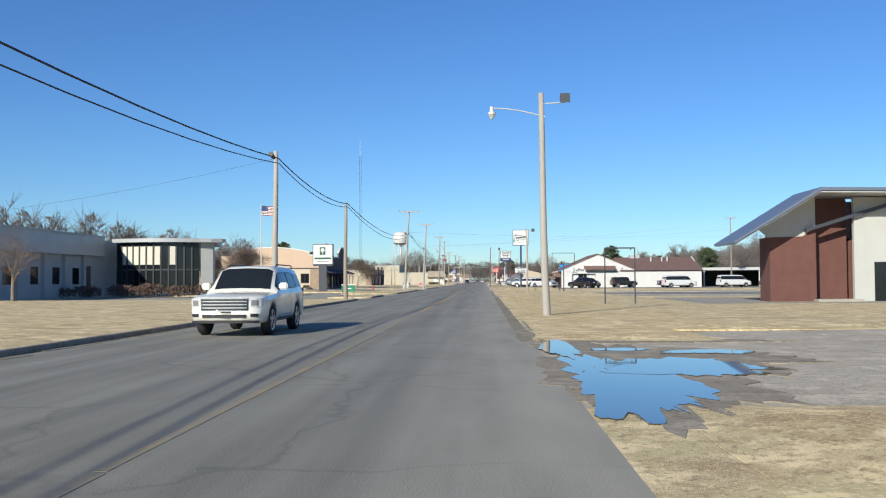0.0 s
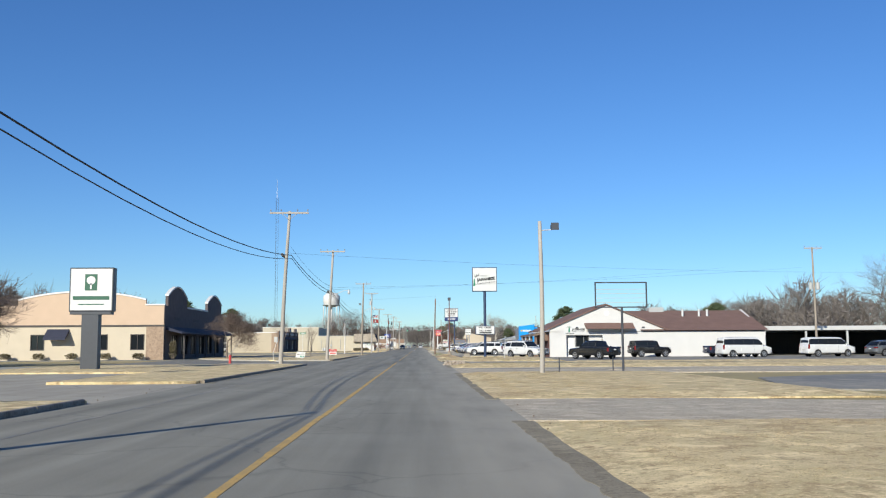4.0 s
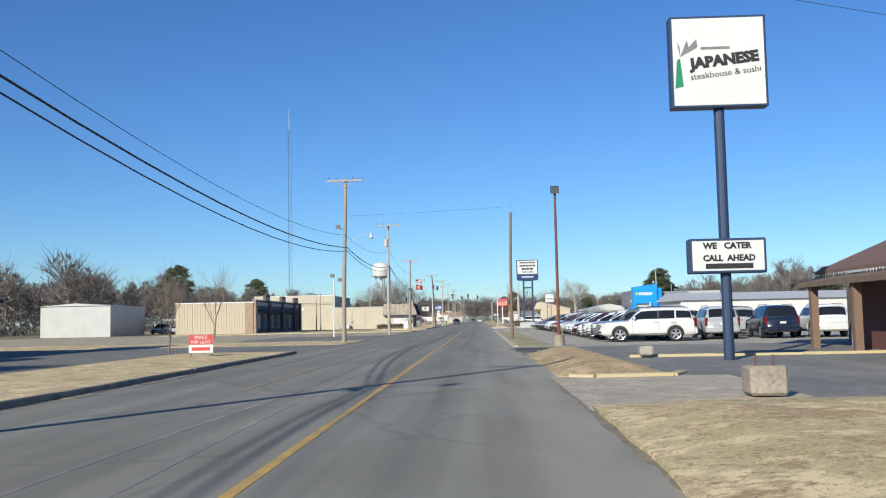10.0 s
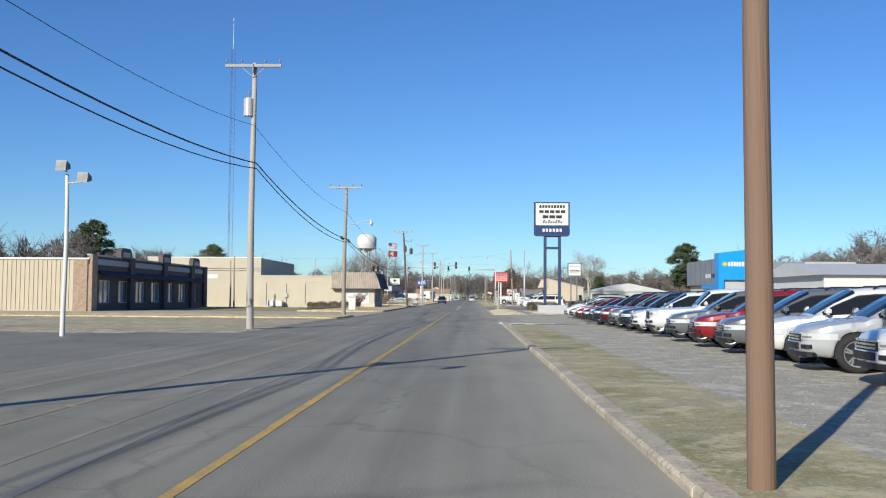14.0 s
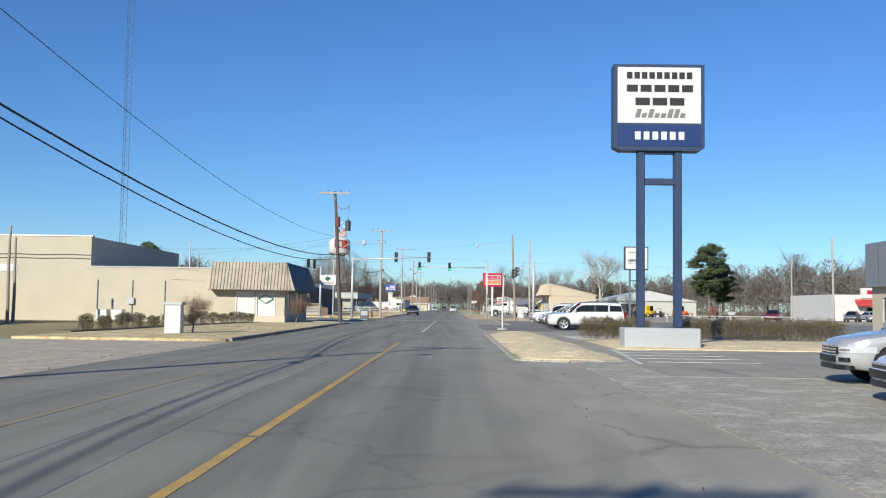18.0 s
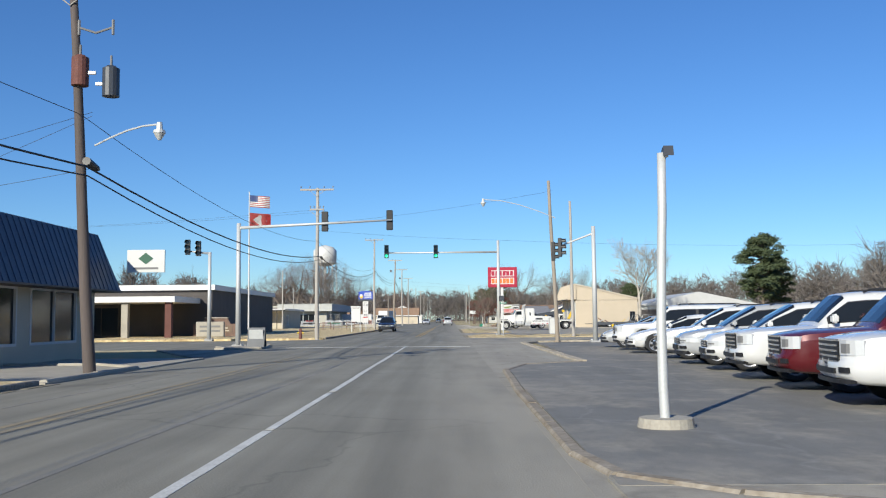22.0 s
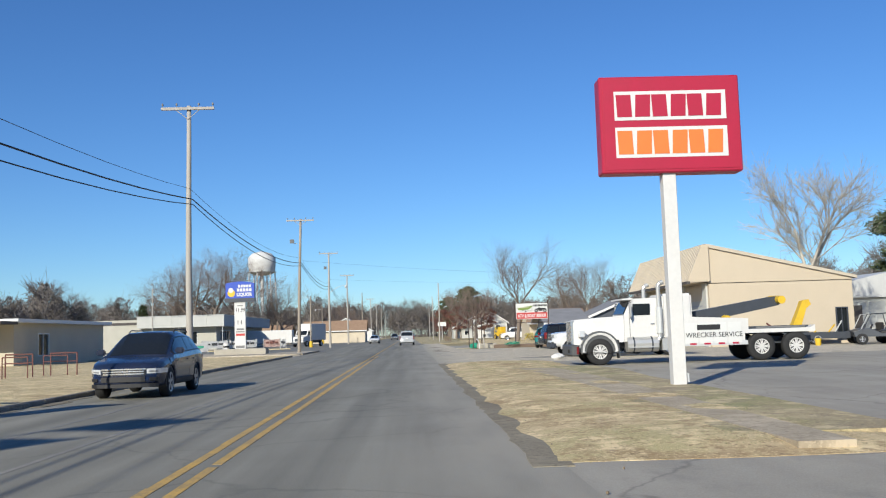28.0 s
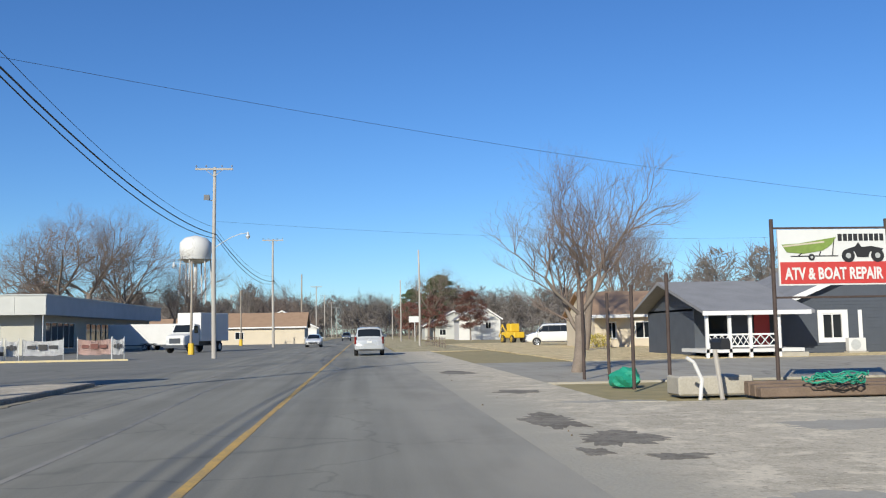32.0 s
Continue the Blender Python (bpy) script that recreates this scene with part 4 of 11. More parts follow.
def patch(cx, cy, rx, ry, sd, material, z, label="uneven stain on the paved ground"):
    bm = B()
    ring = []
    for i in range(96):
        a = 6.2831853 * i / 96
        c, d = math.cos(a), math.sin(a)
        k = 1 + 0.6 * noise.noise(Vector((c * 1.6, d * 1.6, sd * 3.7))) + 0.3 * noise.noise(Vector((c * 5, d * 5, sd))) + 0.2 * noise.noise(Vector((c * 14, d * 14, sd + 3))) + 0.12 * noise.noise(Vector((c * 34, d * 34, sd)))
        ring.append((cx + rx * k * math.cos(a), cy + ry * k * math.sin(a)))
    prism(bm, ring, "z", z - 0.02, z)
    solid("ground_patch", bm, material, label, "stain", "structure")


for i, (cx, cy, rx, ry) in enumerate(((2.4, 463.8, 0.45, 1.1), (2.7, 461.2, 0.55, 0.9), (2.1, 459.9, 0.18, 0.4), (2.9, 459.3, 0.35, 0.3), (3.0, 471.0, 0.5, 0.5), (2.6, 482, 0.6, 1.2))):
    patch(cx, cy, rx, ry, i, M["damp"], 0.003, "dark damp stain on the worn yard")
for i, (cx, cy, rx, ry) in enumerate(((4.2, 467.4, 0.9, 0.35), (3.4, 456.0, 1.2, 0.8), (5.0, 452.0, 1.4, 1.0), (2.4, 447.0, 0.6, 1.2), (7, 462, 1.5, 0.7))):
    patch(cx, cy, rx, ry, 20 + i, M["concrete"], 0.003, "pale worn patch in the yard")
for i, (cx, cy, rx, ry) in enumerate(((6, 118, 2.5, 1.0), (14, 114, 3.0, 1.2), (5, 131, 1.6, 1.0), (12, 133, 2.2, 0.8), (9, 386, 2.0, 1.5), (14, 392, 3.0, 1.2), (8, 436, 1.6, 1.0), (-14, 140, 2.2, 2.0), (-12.5, 222, 2.0, 3.0), (-15, 240, 2.4, 3.2), (-11, 252, 1.4, 2.6))):
    patch(cx, cy, rx, ry, 40 + i, M["gravel_drive"] if i % 2 else M["dark_lot"], 0.006, "patched and stained area of asphalt")
for i, (cx, cy, rx, ry) in enumerate(((1.95, 187.4, 0.75, 1.7), (3.0, 186.3, 0.95, 0.45), (2.0, 184.3, 0.6, 0.6), (2.7, 188.5, 0.5, 0.2), (2.9, 189.0, 0.25, 0.12))):
    patch(cx, cy, rx, ry, 120 + i, M["tar"], 0.014 + 0.0006 * i, "dark tar patch in the lot entrance")
# mud round the puddles
for i, (cx, cy, rx, ry) in enumerate(((2.8, 14.2, 1.4, 5.2), (4.2, 16.6, 1.9, 2.4), (2.3, 20.6, 0.7, 3.0), (4.6, 21.6, 2.4, 0.7), (1.9, 25.2, 0.35, 2.4))):
    patch(cx, cy, rx, ry, 80 + i, M["mud"], 0.006 + 0.001 * i, "damp mud round a puddle")

# painted lines, worn through in places


def line(name, x0, x1, y0, y1, material, label, gaps=0.06):
    bm = B()
    y = y0
    while y < y1:
        ln = min(rng.uniform(2.0, 6.0), y1 - y)
        a, b = x0 + rng.uniform(-.012, .012), x1 + rng.uniform(-.012, .012)
        box(bm, a, b, y, y + ln, -0.01, 0.0045)
        y += ln + (rng.uniform(0.05, 0.3) if rng.random() < gaps * 3 else 0.0)
    solid(name, bm, material, label, "road marking", "structure")


YL = "worn yellow centre line painted on the asphalt"
line("marking_centre_a", -2.34, -2.22, -40, 42, M["yellow_faint"], "faded yellow centre line painted on the asphalt", 0.25)
line("marking_centre_d", -2.34, -2.22, 42.4, 139, M["yellow"], YL, 0.1)
line("marking_centre_f", -2.34, -2.22, 150, 293, M["yellow"], YL)
line("marking_turn", -5.35, -5.23, 165, 296, M["yellow_faint"], "faint yellow turn lane line", 0.2)
line("marking_white", -1.98, -1.86, 309, 352.5, M["white_line"], "white lane line before the crossing")
line("marking_left_a", -5.35, -5.23, 296, 340, M["yellow_faint"], "faint double yellow lane line")
line("marking_left_b", -5.62, -5.50, 296, 340, M["yellow_faint"], "faint double yellow lane line")
line("marking_stop", -2.0, 1.4, 351.6, 352.0, M["white_line"], "white stop line across the lane", 0)
line("marking_stop", -8.0, -2.0, 351.9, 352.2, M["white_line"], "worn white stop line", 0)
line("marking_centre_b", -2.42, -2.30, 378, 900, M["yellow"], "double yellow centre line")
line("marking_centre_c", -2.12, -2.00, 378, 452, M["yellow"], "double yellow centre line")
for i in range(5):
    bm = B()
    box(bm, 5.2, 8.2, 281.4 + 1.75 * i, 281.5 + 1.75 * i, 0.0, 0.026)
    solid("marking_stall", bm, M["white_line"], "white parking stall line", "road marking", "structure")
    bm = B()
    box(bm, 5.5, 9.2, 299.6 + 1.2 * i, 299.68 + 1.2 * i, 0.0, 0.029)
    solid("marking_stall", bm, M["white_line"], "white parking stall line", "road marking", "structure")
bm = B()
prism(bm, [(4.72, 280.6), (4.84, 280.6), (5.55, 289), (5.43, 289)], "z", 0.0, 0.027)
solid("marking_stall", bm, M["white_line"], "white slanting parking line", "road marking", "structure")
# tar seams
bm = B()
for x, y0, y1 in ((-6.9, 20, 330), (-4.1, 95, 300), (-3.3, 150, 350), (-6.0, 340, 600), (-4.6, 380, 620)):
    y, xx = y0, x
    while y < y1:
        nx = x + 0.5 * noise.noise(Vector((x, y * 0.05, 0)))
        prism(bm, [(xx - .05, y), (xx + .05, y), (nx + .05, y + 3), (nx - .05, y + 3)], "z", -0.01, 0.003)
        y, xx = y + 3, nx
solid("tar_seam", bm, M["dark_lot"], "dark tar sealed seams along the street", "road marking", "structure")

# ---- vehicles ----
def lathe(bm, profile, x, n=20, flip=1):
    """Revolves (offset along x, radius) pairs about the x axis at x."""
    rings = []
    for dx, r in profile:
        rings.append([bm.verts.new((x + dx * flip, r * math.cos(6.2831853 * i / n), r * math.sin(6.2831853 * i / n))) for i in range(n)])
    for a, b in zip(rings, rings[1:]):
        for i in range(n):
            bm.faces.new((a[i], a[(i + 1) % n], b[(i + 1) % n], b[i]))
    bm.faces.new(rings[0])
    bm.faces.new(rings[-1][::-1])


def wheel(parent, x, y, r, side, width=0.24, rim=M["alloy"], spokes=5, share=0.68):
    """A tyre with its spoked rim. side: 1 for the right hand of the vehicle."""
    k = r * share
    bm = B()
    lathe(bm, [(-width, k * 0.9), (-width, r * 0.93), (-width * 0.85, r), (-width * 0.15, r), (0, r * 0.93), (0.005, k * 1.06), (-0.02, k * 0.97)], 0, 22, side)
    w = part("wheel", bm, M["rubber"], parent, "black tyre", True)
    w.location = (x, y, r)
    bm = B()
    lathe(bm, [(-0.075, k * 0.98), (-0.07, k * 0.1)], 0, 18, side)
    part("brake_disc", bm, M["steel_dark"], w)
    bm = B()
    lathe(bm, [(-0.05, k), (0.0, k), (-0.008, k * 0.90), (-0.06, k * 0.88)], 0, 22, side)
    lathe(bm, [(-0.05, k * 0.28), (-0.012, k * 0.25), (-0.008, k * 0.05)], 0, 12, side)
    for i in range(spokes):
        a = 6.2831853 * i / spokes
        for off in (-0.09, 0.09):
            m = Matrix.Rotation(a + off * 1.6, 4, "X")
            vs = box(bm, *sorted((-0.045 * side, -0.012 * side)), -k * 0.075, k * 0.075, k * 0.15, k * 0.94)
            bmesh.ops.transform(bm, matrix=m, verts=vs)
    part("rim", bm, rim, w, "spoked metal wheel rim")
    return w


def loft(bm, stations):
    """Skins rings of points of equal number."""
    rings = [[bm.verts.new(p) for p in ring] for ring in stations]
    n = len(rings[0])
    for a, b in zip(rings, rings[1:]):
        for i in range(n):
            bm.faces.new((a[i], a[(i + 1) % n], b[(i + 1) % n], b[i]))
    bm.faces.new(rings[0])
    bm.faces.new(rings[-1][::-1])


def panel(bm, a, b, c, d, u0, u1, v0, v1, out):
    """A thin pane on the four-cornered face a b c d (a-b below, d-c above), between fractions, pushed out."""
    a, b, c, d = map(Vector, (a, b, c, d))
    nrm = (b - a).cross(d - a).normalized() * out

    def at(u, v):
        return (a.lerp(b, u)).lerp(d.lerp(c, u), v)
    outer = [at(u0, v0) + nrm, at(u1, v0) + nrm, at(u1, v1) + nrm, at(u0, v1) + nrm]
    inner = [p - nrm * 3 for p in outer]
    vo, vi = [bm.verts.new(p) for p in outer], [bm.verts.new(p) for p in inner]
    bm.faces.new(vo)
    bm.faces.new(vi[::-1])
    for i in range(4):
        bm.faces.new((vo[i], vi[i], vi[(i + 1) % 4], vo[(i + 1) % 4]))


SPEC = dict(
    # length, width, height, wheelbase, wheel radius, sill height, nose height, cowl height, belt height,
    # glass: cowl, roof front, roof rear, tail; rear deck height, roof half-width share, side panes, open bed
    big_suv=(5.2, 2.03, 1.88, 2.95, 0.41, 0.33, 1.05, 1.17, 1.19, 1.02, 0.36, -2.20, -2.47, 1.15, 0.745, 3, 0),
    long_suv=(5.7, 2.03, 1.88, 3.30, 0.41, 0.33, 1.05, 1.17, 1.19, 1.27, 0.60, -2.45, -2.72, 1.15, 0.745, 3, 0),
    crossover=(4.9, 1.92, 1.72, 2.86, 0.375, 0.27, 0.90, 1.06, 1.08, 1.30, 0.28, -1.72, -2.28, 1.10, 0.70, 3, 0),
    sedan=(4.9, 1.85, 1.46, 2.83, 0.345, 0.21, 0.72, 0.94, 0.96, 1.22, 0.22, -0.98, -1.92, 1.04, 0.66, 2, 0),
    pickup=(5.5, 1.94, 1.81, 3.30, 0.395, 0.36, 1.02, 1.14, 1.17, 1.10, 0.52, -0.98, -1.14, 1.17, 0.73, 2, 1),
    work_truck=(5.5, 2.06, 1.98, 3.55, 0.42, 0.48, 1.22, 1.34, 1.36, 1.18, 0.70, -0.62, -0.74, 1.10, 0.76, 1, 1),
    van=(5.6, 2.00, 2.08, 3.50, 0.37, 0.32, 1.06, 1.24, 1.26, 1.88, 1.22, -2.60, -2.74, 1.25, 0.80, 4, 0),
    jeep=(4.6, 1.88, 1.85, 2.95, 0.41, 0.40, 1.08, 1.16, 1.20, 0.80, 0.58, -2.10, -2.20, 1.20, 0.80, 2, 0),
)


def curve_at(knots, y):
    """Piecewise linear value at y over knots of (y, value), y falling."""
    if y >= knots[0][0]:
        return knots[0][1]
    for (ya, va), (yb, vb) in zip(knots, knots[1:]):
        if ya >= y >= yb:
            return va + (vb - va) * (ya - y) / max(1e-6, ya - yb)
    return knots[-1][1]


def make_vehicle(kind, name, category, trim_mat=M["black"]):
    L, W, H, wb, wr, low, zf, zc, zb, g0, g1, g2, g3, zd, roof_w, panes, bed = SPEC[kind]
    h, hw = L / 2, W / 2
    root = new(name)
    root.empty_display_size = 0.2
    car, soft = kind == "sedan", kind in ("sedan", "crossover")
    tall = not soft
    big = kind in ("big_suv", "long_suv", "work_truck")
    front_axle = wb / 2 + (0.02 if tall else 0.06)
    rear_axle = front_axle - wb
    # plan of the nose and the tail: share of the half width against y
    q = 1.0 if tall else 1.5
    plan = [(h + 0.03, 0.20), (h + 0.015, 0.45), (h - 0.02 * q, 0.66), (h - 0.07 * q, 0.80), (h - 0.17 * q, 0.90), (h - 0.32 * q, 0.955), (h - 0.60 * q, 0.985), (g0, 1.0), (rear_axle, 1.0),
            (-h + 0.45, 0.985), (-h + 0.18, 0.955), (-h + 0.06, 0.90), (-h, 0.80), (-h - 0.03, 0.40)]
    lip = 0.03 if tall else 0.10
    top = [(h + 0.03, zf - lip * 1.7), (h - 0.02, zf - lip), (h - 0.14, zf), (h - 0.45, zf + (zc - zf) * 0.45), (g0 + 0.25, zc - 0.01), (g0, zc), (g0 + (g1 - g0) * 0.5, zc + (H - 0.05 - zc) * 0.54), (g1, H - 0.05), (g1 - 0.4, H - 0.012),
           ((g1 + g2) / 2, H), (g2 + 0.4, H - (0.015 if tall else 0.05)), (g2, H - (0.04 if tall else 0.10)), (g3, zd), (-h + 0.10, zd - 0.03), (-h, zd - 0.10), (-h - 0.03, zd - 0.2)]
    if bed:
        top = [k for k in top if k[0] > g3 - 0.01] + [(-h + 0.05, zd), (-h, zd - 0.03), (-h - 0.03, zd - 0.1)]
    belt = [(g0, zb - 0.02), (g0 - 1.0, zb), (g2, zb + (0.02 if tall else 0.07)), (g3, min(zd, zb + 0.05) - 0.01)]

    def ring(y):
        w, z8 = curve_at(plan, y) * hw, curve_at(top, y)
        edge = max(0.0, min(1.0, (0.985 - w / hw) / 0.2))
        z0 = low + 0.10 * edge
        arch = 0.0
        for ax in (front_axle, rear_axle):
            d = (wr * 1.13) ** 2 - (y - ax) ** 2
            if d > 0:
                arch = max(arch, wr * 0.98 + math.sqrt(d))
        if y > g0 or y < g3:
            z5 = z8 - (0.07 if y > g0 else 0.05) - 0.03 * edge
            up = ((w * 0.84, z8 - 0.035), (w * 0.5, z8 - 0.008))
        else:
            z5 = min(curve_at(belt, y), z8 - 0.05)
            k = curve_at([(g0, 0.0), (g1, 1.0), (g2, 1.0), (g3, 0.0)], y)
            up = ((w * (0.86 + (roof_w - 0.86) * k), z8 - 0.035 - 0.065 * k), (w * (0.5 + 0.06 * k), z8 - 0.008 - 0.012 * k))
        mid = z0 + (z5 - z0) * 0.56
        half = [(w * 0.80, z0), (w * 0.950, z0 + 0.05), (w * 0.985, z0 + 0.22), (w, mid), (w * 0.990, z5 - 0.10), (w * 0.955, z5)]
        out = []
        for i, (x, z) in enumerate(half):
            if arch:
                x = max(x, w * 0.97) if i and z < arch else x
                z = max(z, min(arch + 0.012 * i, z5 - 0.012 * (5 - i)))
            out.append((x, z))
        bulge = 0.045 * (1 if y > h - 0.2 else 0) - 0.04 * (1 if y < -h + 0.1 else 0)
        pts = []
        for i, (x, z) in enumerate((*out, *up, (0.0, z8))):
            pts.append(Vector((x, y + (bulge if i in (1, 2) else bulge * 0.5 if i == 0 else 0.0), z)))
        return pts
    keys = {k[0] for k in plan} | {k[0] for k in top} | {g0 - 1.0, 0.0} | {g0 + (g1 - g0) * k / 8 for k in range(8)} | {g2 + (g3 - g2) * k / 4 for k in range(4)}
    for ax in (front_axle, rear_axle):
        keys |= {ax + wr * 1.13 * c for c in (-1.01, -0.99, -0.92, -0.78, -0.55, -0.28, 0, 0.28, 0.55, 0.78, 0.92, 0.99, 1.01)}
    ys = sorted(keys, reverse=True)
    bm = B()
    rings = []
    for y in ys:
        r9 = ring(y)
        rings.append([bm.verts.new(p) for p in r9] + [bm.verts.new((-p.x, p.y, p.z)) for p in reversed(r9[:-1])])
    n = len(rings[0])
    for a, b in zip(rings, rings[1:]):
        for i in range(n):
            bm.faces.new((a[i], a[(i + 1) % n], b[(i + 1) % n], b[i]))
    bm.faces.new(rings[0])
    bm.faces.new(rings[-1][::-1])
    bm.edges.index_update()
    for rg, y in zip(rings, ys):
        if abs(y - g0) < 1e-6 or abs(y - g3) < 1e-6:
            for i in range(5, n - 6):
                e = bm.edges.get((rg[i], rg[i + 1]))
                if e:
                    e.smooth = False
    for a, b in zip(rings, rings[1:]):
        for i in (0, 4, 5, n - 6, n - 5, n - 1):
            e = bm.edges.get((a[i], b[i]))
            if e:
                e.smooth = False
    part("body", bm, M["paint"], root, smooth=True)

    def surf(y, s, side, out):
        r9 = ring(y)
        i = min(7, int(s))
        a, b = r9[i], r9[i + 1]
        p = a.lerp(b, s - i)
        nrm = Vector((b.z - a.z, 0, a.x - b.x))
        p = p + nrm.normalized() * out
        return (p.x * side, p.y, p.z)

    def skin(nm, y0, y1, s0, s1, side, material, label="", out=0.008, parent=root, across=False, steps=6):
        """A thin piece that lies on the body between two y and two heights of its section."""
        bm = B()
        cuts = sorted({y0, y1, *[k for k in ys if y0 < k < y1]} if steps else {y0, y1})
        rows = []
        for y in cuts:
            if across:
                row = [surf(y, s, 1, out) for s in (s0, 7.0, 8.0)] + [surf(y, s, -1, out) for s in (7.0, s0)]
            else:
                f = [s0 + (s1 - s0) * k for k in ((0, 0.5, 1) if s1 - s0 < 1.2 else [j / 8 for j in range(9)])]
                row = [surf(y, s, side, out) for s in f]
            rows.append([bm.verts.new(p) for p in row])
        for a, b in zip(rows, rows[1:]):
            for i in range(len(a) - 1):
                bm.faces.new((a[i], a[i + 1], b[i + 1], b[i]))
        bmesh.ops.recalc_face_normals(bm, faces=bm.faces[:])
        bmesh.ops.solidify(bm, geom=bm.faces[:], thickness=0.010)
        return part(nm, bm, material, parent, label)
    # glass
    gap = 0.05 if big else 0.025
    a_front, a_rear = g0 - (g0 - g1) * 0.22, g3 + (g2 - g3) * 0.35
    for s in (1, -1):
        if not big:
            skin("window_surround", a_rear, a_front, 5.05, 5.90, s, M["black"], "", 0.004)
        cuts = [a_front - 0.05] + [a_front - (a_front - a_rear) * k / panes for k in range(1, panes)] + [a_rear + 0.04]
        if panes == 3:
            cuts[1:3] = [g1 - (g1 - g2) * 0.36, g1 - (g1 - g2) * 0.71]
        if big and panes == 3:
            skin("window_surround", cuts[2] + 0.03, cuts[0] - 0.01, 5.06, 5.84, s, M["black"], "", 0.004)
        for i in range(panes):
            skin("side_window", cuts[i + 1] + gap, cuts[i] - gap, 5.10, 5.80 if big else 5.84, s, M["glass"], "dark tinted side window", 0.009)
        for y in cuts[:panes] if kind != "van" else cuts[:2]:
            skin("door_seam", y - 0.008, y + 0.004, 1.2, 4.95, s, M["black"], "", 0.002, steps=0)
        for y in cuts[1:3] if panes > 2 else cuts[1:2]:
            z = zb - 0.17
            boxpart("door_handle", (*sorted((s * hw * 0.98, s * (hw + 0.025))), y + 0.06, y + 0.27, z, z + 0.035), M["chrome"] if kind in ("big_suv", "long_suv") else M["paint"], root)
    skin("windscreen", g1 + 0.05, g0 - 0.06, 6.25, 8, 1, M["glass"], "dark windscreen", 0.014, across=True)
    skin("rear_window", g3 + 0.04, g2 - 0.05, 6.25, 8, 1, M["glass"], "dark tinted rear window", 0.014, across=True)

    def strip(nm, u0, u1, z0, z1, material, label="", out=0.02, depth=0.05, back=False, parent=root, slope=0.0):
        """A moulded piece wrapped round the nose (or the tail), between shares u of the half width, mirrored where u0 > 0."""
        sgn = -1 if back else 1
        edge = [(x * hw, y) for y, x in (plan[:7] if not back else plan[-1:-6:-1])]
        edge = [(0.0, edge[0][1])] + edge

        def at(u):
            x = abs(u) * hw
            for (xa, ya), (xb, yb) in zip(edge, edge[1:]):
                if xa <= x <= xb:
                    return ya + (yb - ya) * (x - xa) / max(1e-6, xb - xa)
            return edge[-1][1]
        us = sorted({u0, u1, *[x / hw for x, _ in edge if u0 < x / hw < u1], *[-x / hw for x, _ in edge if u0 < -x / hw < u1]})
        bm = B()
        rows = []
        for u in us:
            f = (u - u0) / (u1 - u0)
            lo, hi = z0 + slope * f, z1 + slope * 0.35 * f
            x, y = u * hw, at(u)
            xo, yo = x * (1 + out * 0.25), y + sgn * out
            rows.append([bm.verts.new(p) for p in ((xo, yo, lo), (xo, yo, hi), (x * 0.96, y - sgn * depth, hi), (x * 0.96, y - sgn * depth, lo))])
        for a, b in zip(rows, rows[1:]):
            for i in range(4):
                bm.faces.new((a[i], a[(i + 1) % 4], b[(i + 1) % 4], b[i]))
        bm.faces.new(rows[0])
        bm.faces.new(rows[-1][::-1])
        return part(nm, bm, material, parent, label)
    gz1 = zf - (0.07 if tall else 0.16 if not car else 0.13)
    gz0 = gz1 - (0.36 if big else 0.30 if tall else 0.26 if not car else 0.20)
    gu = 0.60 if big else 0.56
    grille = strip("grille", -gu, gu, gz0, gz1, M["black"], "dark radiator grille", 0.022)
    bar = M["chrome"] if big or kind == "crossover" else M["steel_dark"]
    for k in range(4):
        z = gz0 + (gz1 - gz0) * (k + 0.6) / 4.4
        strip("slat", -gu * 0.94, gu * 0.94, z - 0.016, z + 0.016, bar, "", 0.03, 0.01, parent=grille)
    strip("grille_bar", -gu - 0.02, gu + 0.02, gz1 - 0.005, gz1 + 0.028, M["chrome"], "chrome bar", 0.028, 0.02, parent=grille)
    hz1 = gz1 + 0.015
    hz0 = hz1 - (0.22 if big else 0.18 if tall else 0.12)
    for s in (1, -1):
        for nm, u0, u1, a, b, m, lab, o, sl in (("headlight", gu + 0.03, 0.965 if soft else 0.94, hz0, hz1, M["lamp"], "clear headlight", 0.016, 0.05 if soft else 0.0),
                                               ("lamp_inset", gu + 0.08, 0.84, hz0 + 0.03, hz1 - 0.05, M["grey_ink"], "", 0.020, 0.03 if soft else 0.0),
                                               ("fog_lamp", 0.66, 0.84, low + 0.19, low + 0.27, M["black"], "black fog lamp recess", 0.056, 0.0)):
            strip(nm, *sorted((s * u0, s * u1)), a, b, m, lab, o, slope=sl if s > 0 else 0.0)
        if tall:
            strip("tail_light", *sorted((s * 0.83, s * 0.945)), zb - 0.42, zb + (0.04 if not bed else -0.06), M["tail"], "red tail light", 0.012, back=True)
        else:
            strip("tail_light", *sorted((s * 0.52, s * 0.94)), zd - 0.24, zd - 0.10, M["tail"], "red tail light", 0.012, back=True)
        bm = B()
        box(bm, *sorted((s * (hw * 0.95), s * (hw + 0.19))), g0 - 0.36, g0 - 0.24, zb + 0.01, zb + (0.17 if not big else 0.20))
        bevelled(bm, 0.035, 2)
        part("mirror", bm, M["paint"], root)
        skin("sill", rear_axle + wr * 1.18, front_axle - wr * 1.18, 0.4, 1.35 if tall else 1.75, s, trim_mat, "dark lower sill", 0.012)
